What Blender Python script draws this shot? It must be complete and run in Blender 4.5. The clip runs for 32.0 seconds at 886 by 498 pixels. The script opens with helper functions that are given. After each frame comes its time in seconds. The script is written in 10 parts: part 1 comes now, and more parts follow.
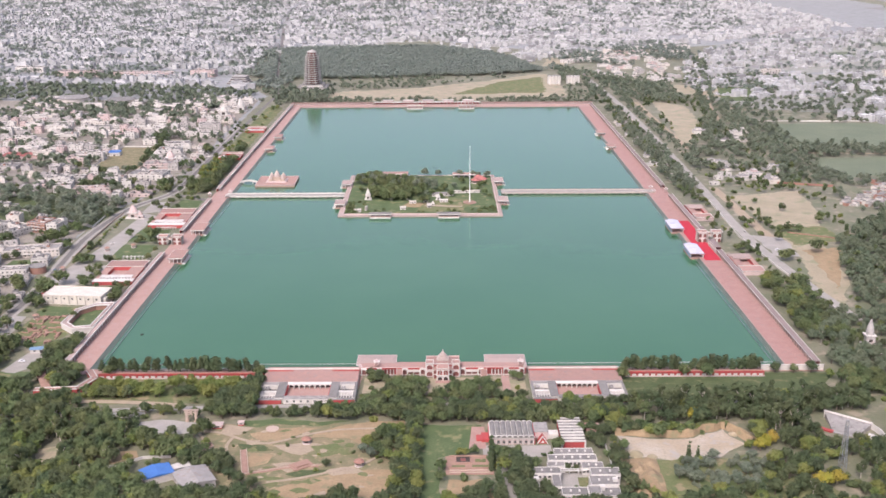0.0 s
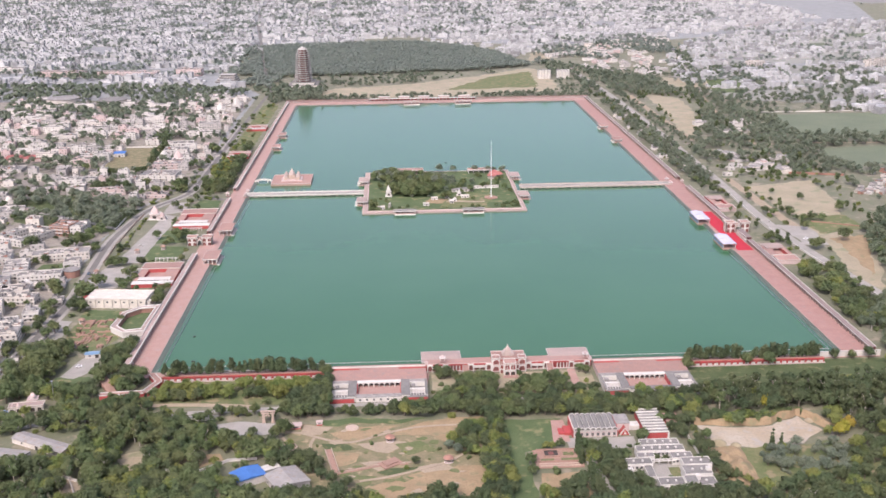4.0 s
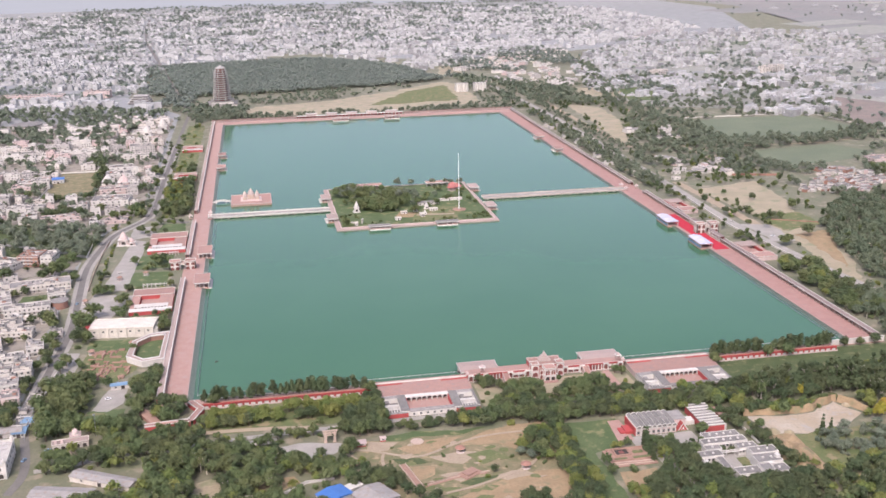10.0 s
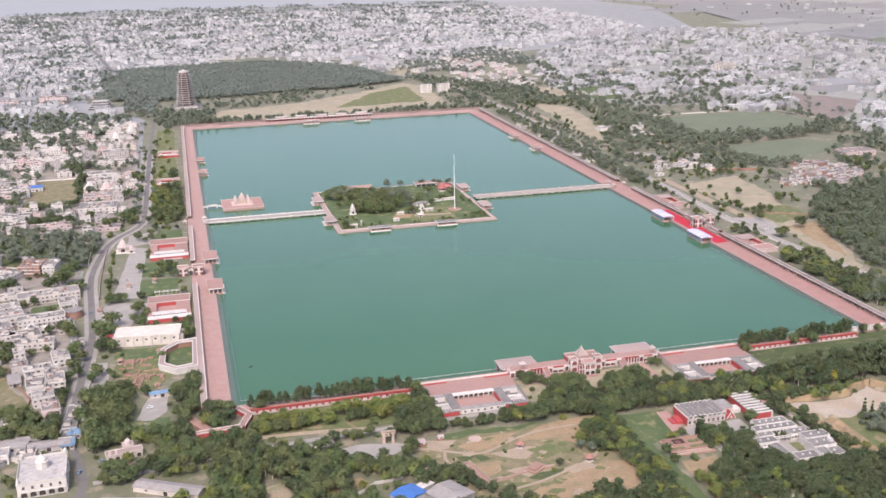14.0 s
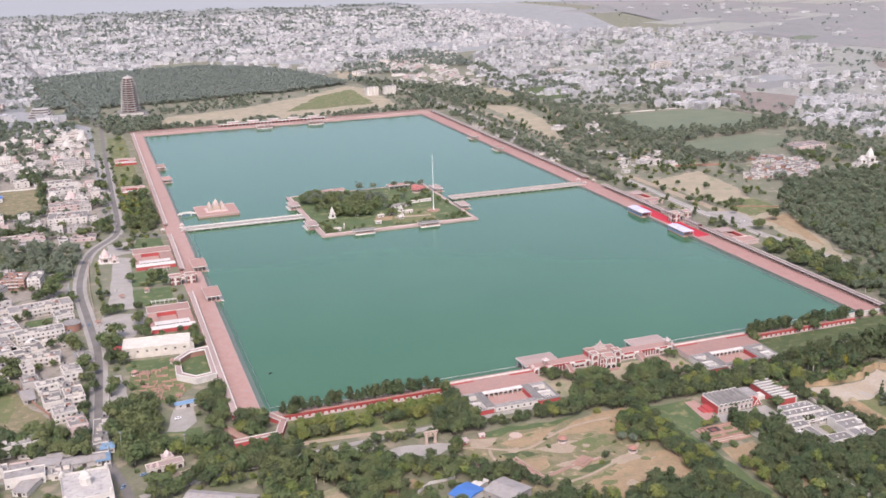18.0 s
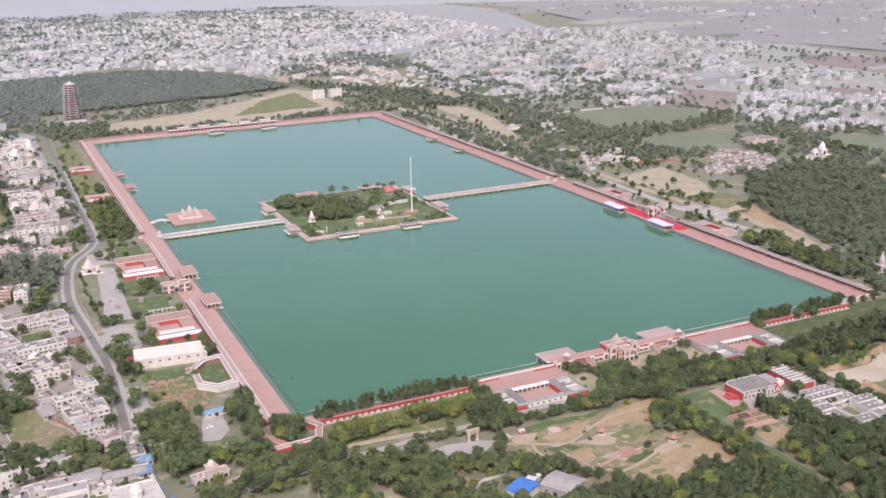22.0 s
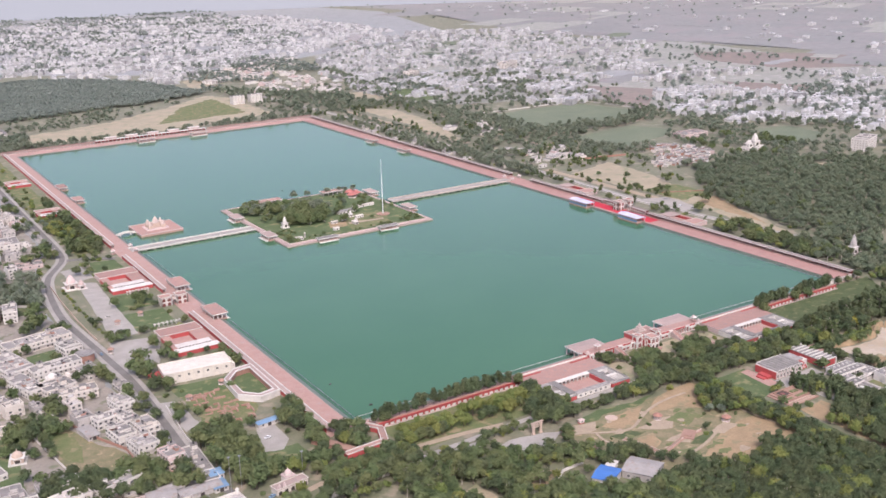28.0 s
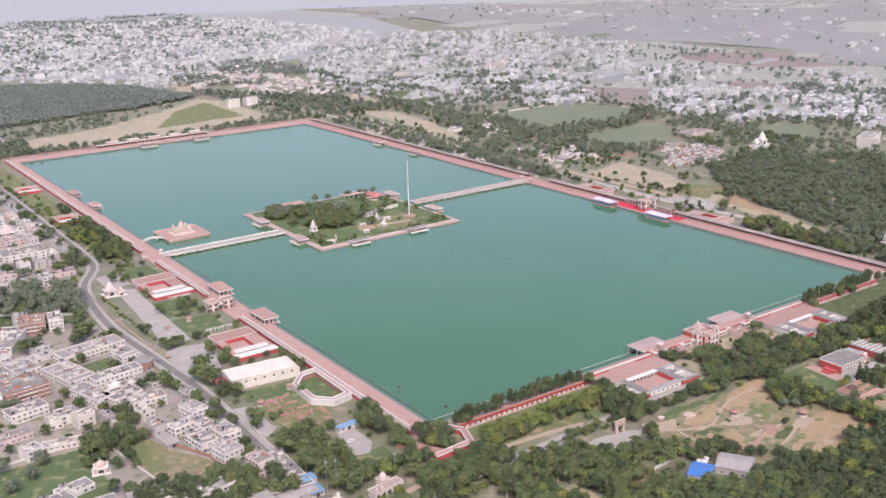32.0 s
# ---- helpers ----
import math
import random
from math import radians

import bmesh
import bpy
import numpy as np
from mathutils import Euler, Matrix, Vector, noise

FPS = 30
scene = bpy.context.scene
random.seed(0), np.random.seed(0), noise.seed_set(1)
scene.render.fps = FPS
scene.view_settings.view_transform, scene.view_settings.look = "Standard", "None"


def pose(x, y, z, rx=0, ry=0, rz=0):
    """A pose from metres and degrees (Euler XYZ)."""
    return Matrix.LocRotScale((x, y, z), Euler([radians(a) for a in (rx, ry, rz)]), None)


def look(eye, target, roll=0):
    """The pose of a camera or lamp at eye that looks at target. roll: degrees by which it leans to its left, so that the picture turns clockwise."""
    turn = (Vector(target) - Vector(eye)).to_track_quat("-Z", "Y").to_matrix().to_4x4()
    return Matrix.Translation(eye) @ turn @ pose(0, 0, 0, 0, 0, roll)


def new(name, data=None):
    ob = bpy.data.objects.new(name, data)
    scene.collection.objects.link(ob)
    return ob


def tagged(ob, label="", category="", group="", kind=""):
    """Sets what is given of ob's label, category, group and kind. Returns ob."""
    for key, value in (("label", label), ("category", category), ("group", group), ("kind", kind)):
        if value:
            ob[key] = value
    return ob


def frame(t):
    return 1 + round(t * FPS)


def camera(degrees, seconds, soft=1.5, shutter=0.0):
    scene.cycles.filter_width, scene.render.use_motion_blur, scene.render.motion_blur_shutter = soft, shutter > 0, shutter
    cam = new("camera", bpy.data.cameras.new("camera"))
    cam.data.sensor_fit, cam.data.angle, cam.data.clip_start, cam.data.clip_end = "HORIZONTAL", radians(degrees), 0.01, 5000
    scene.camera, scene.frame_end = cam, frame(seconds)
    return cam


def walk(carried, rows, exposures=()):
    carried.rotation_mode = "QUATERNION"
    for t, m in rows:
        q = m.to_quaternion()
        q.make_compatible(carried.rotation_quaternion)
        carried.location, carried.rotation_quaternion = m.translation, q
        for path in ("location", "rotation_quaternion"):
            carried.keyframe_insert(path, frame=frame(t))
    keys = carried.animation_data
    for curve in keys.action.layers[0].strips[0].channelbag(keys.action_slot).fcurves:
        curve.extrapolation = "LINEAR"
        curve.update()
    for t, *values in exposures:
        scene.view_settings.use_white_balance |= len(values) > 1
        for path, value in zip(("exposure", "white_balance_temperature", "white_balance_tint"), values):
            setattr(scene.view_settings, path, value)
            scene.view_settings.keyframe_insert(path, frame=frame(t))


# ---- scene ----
cam = camera(46.27, 32.0, 1.6)
PATH = [
    (0, (-4.77, -1755.67, 292.94), (-1.54, -801.42, -6.07), -0.20),
    (0.5, (-13.53, -1755.37, 292.99), (6.85, -801.62, -6.93), -0.26),
    (1, (-22.44, -1755.13, 293.03), (21.23, -802.36, -7.52), -0.31),
    (1.5, (-31.49, -1754.92, 293.08), (13.94, -802.45, -8.15), -0.36),
    (2, (-40.65, -1754.74, 293.13), (4.20, -802.40, -8.61), -0.41),
    (2.5, (-49.91, -1754.57, 293.19), (-6.12, -802.34, -9.02), -0.45),
    (3, (-59.26, -1754.40, 293.25), (-15.26, -802.29, -9.33), -0.50),
    (3.5, (-68.68, -1754.21, 293.30), (-24.20, -802.19, -9.47), -0.54),
    (5.5, (-106.80, -1753.16, 293.57), (-53.29, -802.11, -10.81), -0.68),
    (6, (-116.40, -1752.77, 293.64), (-60.94, -801.90, -10.96), -0.71),
    (6.5, (-126.00, -1752.31, 293.71), (-67.06, -800.78, -8.14), -0.74),
    (7, (-135.60, -1751.79, 293.79), (-70.78, -797.03, 3.55), -0.77),
    (7.5, (-145.20, -1751.19, 293.87), (-69.61, -797.24, 3.57), -0.80),
    (8, (-154.79, -1750.50, 293.95), (-45.45, -799.95, 3.27), -0.82),
    (8.5, (-164.36, -1749.73, 294.04), (-21.91, -803.62, 3.21), -0.85),
    (9, (-173.92, -1748.87, 294.13), (-14.15, -805.54, 3.27), -0.87),
    (9.5, (-183.45, -1747.91, 294.22), (-17.28, -805.68, 3.36), -0.89),
    (10, (-192.96, -1746.86, 294.31), (-18.76, -806.09, 3.42), -0.92),
    (10.5, (-202.44, -1745.70, 294.41), (-19.72, -806.53, 3.60), -0.94),
    (11, (-211.89, -1744.44, 294.50), (-20.78, -806.95, 3.65), -0.96),
    (11.5, (-221.31, -1743.08, 294.60), (-22.01, -807.34, 3.64), -0.98),
    (12, (-230.71, -1741.61, 294.71), (-23.30, -807.62, 3.76), -1.00),
    (12.5, (-240.07, -1740.03, 294.81), (-24.63, -807.88, 3.82), -1.02),
    (13, (-249.40, -1738.35, 294.92), (-25.92, -808.03, 4.12), -1.03),
    (13.5, (-258.71, -1736.55, 295.03), (-26.48, -808.35, 4.33), -1.05),
    (14, (-267.99, -1734.65, 295.15), (-26.48, -808.76, 4.63), -1.07),
    (14.5, (-277.24, -1732.64, 295.26), (-23.41, -810.07, 4.70), -1.09),
    (16.5, (-313.99, -1723.51, 295.75), (-18.62, -813.24, 5.65), -1.16),
    (17, (-323.12, -1720.96, 295.88), (-18.98, -813.55, 5.87), -1.17),
    (17.5, (-332.24, -1718.31, 296.02), (-19.56, -813.78, 6.07), -1.19),
    (18, (-341.34, -1715.55, 296.15), (-19.02, -814.40, 6.24), -1.21),
    (18.5, (-350.42, -1712.68, 296.29), (-16.27, -815.89, 6.27), -1.22),
    (19, (-359.49, -1709.72, 296.43), (-15.94, -816.54, 6.21), -1.24),
    (19.5, (-368.54, -1706.65, 296.57), (-16.01, -816.98, 6.37), -1.26),
    (20, (-377.58, -1703.48, 296.71), (-15.67, -817.55, 6.62), -1.27),
    (20.5, (-386.60, -1700.21, 296.86), (-14.90, -818.36, 6.73), -1.29),
    (21, (-395.61, -1696.85, 297.01), (-13.83, -819.29, 6.96), -1.31),
    (21.5, (-404.61, -1693.38, 297.16), (-12.40, -820.43, 7.12), -1.32),
    (22, (-413.59, -1689.82, 297.32), (-12.06, -821.09, 7.36), -1.34),
    (22.5, (-422.55, -1686.16, 297.48), (-12.32, -821.48, 7.60), -1.35),
    (23, (-431.50, -1682.41, 297.64), (-13.00, -821.69, 7.76), -1.37),
    (23.5, (-440.42, -1678.56, 297.80), (-14.16, -821.66, 7.92), -1.39),
    (24, (-449.32, -1674.61, 297.97), (-16.72, -820.93, 7.98), -1.40),
    (24.5, (-458.19, -1670.56, 298.13), (-18.22, -820.63, 8.24), -1.42),
    (25, (-467.03, -1666.42, 298.31), (-13.66, -823.58, 8.32), -1.43),
    (25.5, (-475.83, -1662.17, 298.48), (-1.11, -831.22, 8.36), -1.45),
    (27.5, (-510.51, -1644.16, 299.20), (-2.99, -832.93, 8.82), -1.51),
    (28, (-519.00, -1639.39, 299.38), (-6.23, -831.44, 9.07), -1.52),
    (28.5, (-527.41, -1634.50, 299.57), (-10.01, -829.42, 9.52), -1.53),
    (29, (-535.72, -1629.50, 299.77), (-14.18, -826.97, 10.03), -1.54),
    (29.5, (-543.92, -1624.37, 299.96), (-18.58, -824.24, 10.43), -1.56),
    (30, (-551.98, -1619.11, 300.16), (-22.28, -821.85, 10.69), -1.57),
    (30.5, (-559.91, -1613.72, 300.36), (-25.87, -819.37, 10.83), -1.57),
    (31, (-567.67, -1608.19, 300.56), (-29.36, -816.71, 11.09), -1.58),
    (31.5, (-575.25, -1602.51, 300.76), (-32.84, -813.88, 11.18), -1.59),
    (32, (-582.64, -1596.67, 300.97), (-36.31, -810.79, 11.28), -1.60),
]
walk(cam, [(t, look(eye, target, roll)) for t, eye, target, roll in PATH], [(0, 1.0, 6285, 21), (14, 0.95, 6280, 21), (32, 0.94, 6210, 22)])

# ---- world, sun and exposure ----
SUN_AZ, SUN_EL = 205.0, 50.0          # degrees clockwise from +y, and above the horizon
world = bpy.data.worlds.new("hazy_sky")
scene.world = world
world.use_nodes = True
wn = world.node_tree.nodes
sky = wn.new("ShaderNodeTexSky")
sky.sky_type, sky.sun_disc = "NISHITA", False
sky.sun_elevation, sky.sun_rotation = radians(SUN_EL), radians(SUN_AZ)
sky.altitude, sky.air_density, sky.dust_density, sky.ozone_density = 250.0, 1.0, 5.0, 1.0
pale = wn.new("ShaderNodeHueSaturation")      # dust in the air takes the blue out of the sky
pale.inputs["Saturation"].default_value = 0.75
world.node_tree.links.new(sky.outputs[0], pale.inputs["Color"])
world.node_tree.links.new(pale.outputs[0], wn["Background"].inputs[0])
wn["Background"].inputs[1].default_value = 0.15
sun = new("sun", bpy.data.lights.new("sun", "SUN"))
sun.data.energy, sun.data.angle, sun.data.color = 1.35, radians(12.0), (1.0, 0.93, 0.84)
saz, sel = radians(SUN_AZ), radians(SUN_EL)
sun.matrix_world = look((800 * math.sin(saz) * math.cos(sel), 800 * math.cos(saz) * math.cos(sel), 800 * math.sin(sel)), (0, 0, 0))

# ---- materials ----


def material(name, a, b, big=8.0, small=0.6, rough=0.85, bump=0.15, metal=0.0, spread=0.0, sheen=0.0, spots=None, spec=0.3, joined=False):
    """A surface that varies between two colours at two scales, in metres; spread: how far whole objects differ in value;
    spots: a third colour in patches; joined: differ by the pieces of a joined mesh instead."""
    m = bpy.data.materials.new(name)
    m.use_nodes = True
    n, li = m.node_tree.nodes, m.node_tree.links
    p = n["Principled BSDF"]
    geo = n.new("ShaderNodeNewGeometry")

    def cloud(size, detail=4.0):
        t = n.new("ShaderNodeTexNoise")
        t.inputs["Scale"].default_value, t.inputs["Detail"].default_value = 1.0 / size, detail
        li.new(geo.outputs["Position"], t.inputs["Vector"])
        return t.outputs["Fac"]

    def blend(fac, x, y, low, high):
        r = n.new("ShaderNodeMapRange")
        r.inputs["From Min"].default_value, r.inputs["From Max"].default_value = low, high
        li.new(fac, r.inputs["Value"])
        mix = n.new("ShaderNodeMix")
        mix.data_type = "RGBA"
        li.new(r.outputs[0], mix.inputs["Factor"])
        for socket, v in ((mix.inputs["A"], x), (mix.inputs["B"], y)):
            if isinstance(v, tuple):
                socket.default_value = (*v, 1.0)
            else:
                li.new(v, socket)
        return mix.outputs["Result"]

    fine = cloud(small, 3.0)
    col = blend(cloud(big), a, b, 0.35, 0.65)
    mid = tuple(0.72 * (p0 + q0) / 2 for p0, q0 in zip(a, b))
    grain = blend(fine, mid, col, 0.15, 0.55)
    col = grain
    if spots:
        col = blend(cloud(big * 0.6, 5.0), col, spots, 0.56, 0.66)
    if spread:
        if joined:                                    # houses of one joined mesh differ piece by piece
            chance = n.new("ShaderNodeNewGeometry").outputs["Random Per Island"]
        else:
            chance = n.new("ShaderNodeObjectInfo").outputs["Random"]
        hsv = n.new("ShaderNodeHueSaturation")
        r = n.new("ShaderNodeMapRange")
        r.inputs["To Min"].default_value, r.inputs["To Max"].default_value = 1.0 - spread, 1.0 + spread
        li.new(chance, r.inputs["Value"])
        li.new(r.outputs[0], hsv.inputs["Value"])
        li.new(col, hsv.inputs["Color"])
        col = hsv.outputs["Color"]
    li.new(col, p.inputs["Base Color"])
    p.inputs["Roughness"].default_value, p.inputs["Metallic"].default_value = rough, metal
    p.inputs["Specular IOR Level"].default_value = spec
    # sheen pales surfaces at grazing view, put in for distance haze
    p.inputs["Sheen Weight"].default_value, p.inputs["Sheen Roughness"].default_value = sheen, 0.6
    if bump:
        bp = n.new("ShaderNodeBump")
        bp.inputs["Strength"].default_value, bp.inputs["Distance"].default_value = bump, small * 0.3
        li.new(fine, bp.inputs["Height"])
        li.new(bp.outputs[0], p.inputs["Normal"])
    return m


def foliage(name, a, b, sheen=0.0):
    """Leaves: colour differs from tree to tree, from clump to clump and across the crown."""
    m = bpy.data.materials.new(name)
    m.use_nodes = True
    n, li = m.node_tree.nodes, m.node_tree.links
    p = n["Principled BSDF"]
    geo, info = n.new("ShaderNodeNewGeometry"), n.new("ShaderNodeObjectInfo")
    t = n.new("ShaderNodeTexNoise")
    t.inputs["Scale"].default_value, t.inputs["Detail"].default_value = 0.06, 5.0
    li.new(geo.outputs["Position"], t.inputs["Vector"])
    add = n.new("ShaderNodeMath")
    add.operation = "MULTIPLY_ADD"
    li.new(geo.outputs["Random Per Island"], add.inputs[0])
    add.inputs[1].default_value = 0.16
    li.new(t.outputs["Fac"], add.inputs[2])
    add2 = n.new("ShaderNodeMath")
    add2.operation = "MULTIPLY_ADD"
    li.new(info.outputs["Random"], add2.inputs[0])
    add2.inputs[1].default_value = 0.25
    li.new(add.outputs[0], add2.inputs[2])
    cells = n.new("ShaderNodeTexVoronoi")             # about one cell to a crown
    cells.voronoi_dimensions = "2D"
    cells.inputs["Scale"].default_value = 0.13
    li.new(geo.outputs["Position"], cells.inputs["Vector"])
    split = n.new("ShaderNodeSeparateColor")
    li.new(cells.outputs["Color"], split.inputs[0])
    add3 = n.new("ShaderNodeMath")
    add3.operation = "MULTIPLY_ADD"
    li.new(split.outputs[0], add3.inputs[0])
    add3.inputs[1].default_value = 0.32
    li.new(add2.outputs[0], add3.inputs[2])
    ramp = n.new("ShaderNodeValToRGB")
    ramp.color_ramp.elements[0].position, ramp.color_ramp.elements[1].position = 0.48, 0.98
    ramp.color_ramp.elements[0].color, ramp.color_ramp.elements[1].color = (*a, 1), (*b, 1)
    li.new(add3.outputs[0], ramp.inputs[0])
    tint = n.new("ShaderNodeMapRange")
    tint.inputs["To Min"].default_value, tint.inputs["To Max"].default_value = 0.478, 0.525
    li.new(split.outputs[1], tint.inputs["Value"])
    hue = n.new("ShaderNodeHueSaturation")
    li.new(tint.outputs[0], hue.inputs["Hue"])
    li.new(ramp.outputs[0], hue.inputs["Color"])
    li.new(hue.outputs[0], p.inputs["Base Color"])
    p.inputs["Roughness"].default_value = 0.75
    p.inputs["Specular IOR Level"].default_value = 0.25
    p.inputs["Sheen Weight"].default_value, p.inputs["Sheen Roughness"].default_value = sheen, 0.7
    thin = n.new("ShaderNodeBsdfTranslucent")
    li.new(hue.outputs[0], thin.inputs["Color"])
    both = n.new("ShaderNodeMixShader")
    both.inputs[0].default_value = 0.4
    li.new(p.outputs[0], both.inputs[1])
    li.new(thin.outputs[0], both.inputs[2])
    li.new(both.outputs[0], n["Material Output"].inputs["Surface"])
    return m


def water_material(name, low, high):
    m = bpy.data.materials.new(name)
    m.use_nodes = True
    n, li = m.node_tree.nodes, m.node_tree.links
    p = n["Principled BSDF"]
    geo = n.new("ShaderNodeNewGeometry")
    t = n.new("ShaderNodeTexNoise")
    t.inputs["Scale"].default_value, t.inputs["Detail"].default_value = 1 / 130.0, 4.0
    li.new(geo.outputs["Position"], t.inputs["Vector"])
    ramp = n.new("ShaderNodeValToRGB")
    ramp.color_ramp.elements[0].position, ramp.color_ramp.elements[1].position = 0.3, 0.75
    ramp.color_ramp.elements[0].color = (*low, 1)
    ramp.color_ramp.elements[1].color = (*high, 1)
    li.new(t.outputs["Fac"], ramp.inputs[0])
    li.new(ramp.outputs[0], p.inputs["Base Color"])
    p.inputs["Roughness"].default_value, p.inputs["IOR"].default_value = 0.16, 1.33
    w = n.new("ShaderNodeTexNoise")
    w.inputs["Scale"].default_value, w.inputs["Detail"].default_value = 1.2, 3.0
    li.new(geo.outputs["Position"], w.inputs["Vector"])
    bp = n.new("ShaderNodeBump")
    bp.inputs["Strength"].default_value, bp.inputs["Distance"].default_value = 0.10, 0.05
    li.new(w.outputs["Fac"], bp.inputs["Height"])
    li.new(bp.outputs[0], p.inputs["Normal"])
    return m


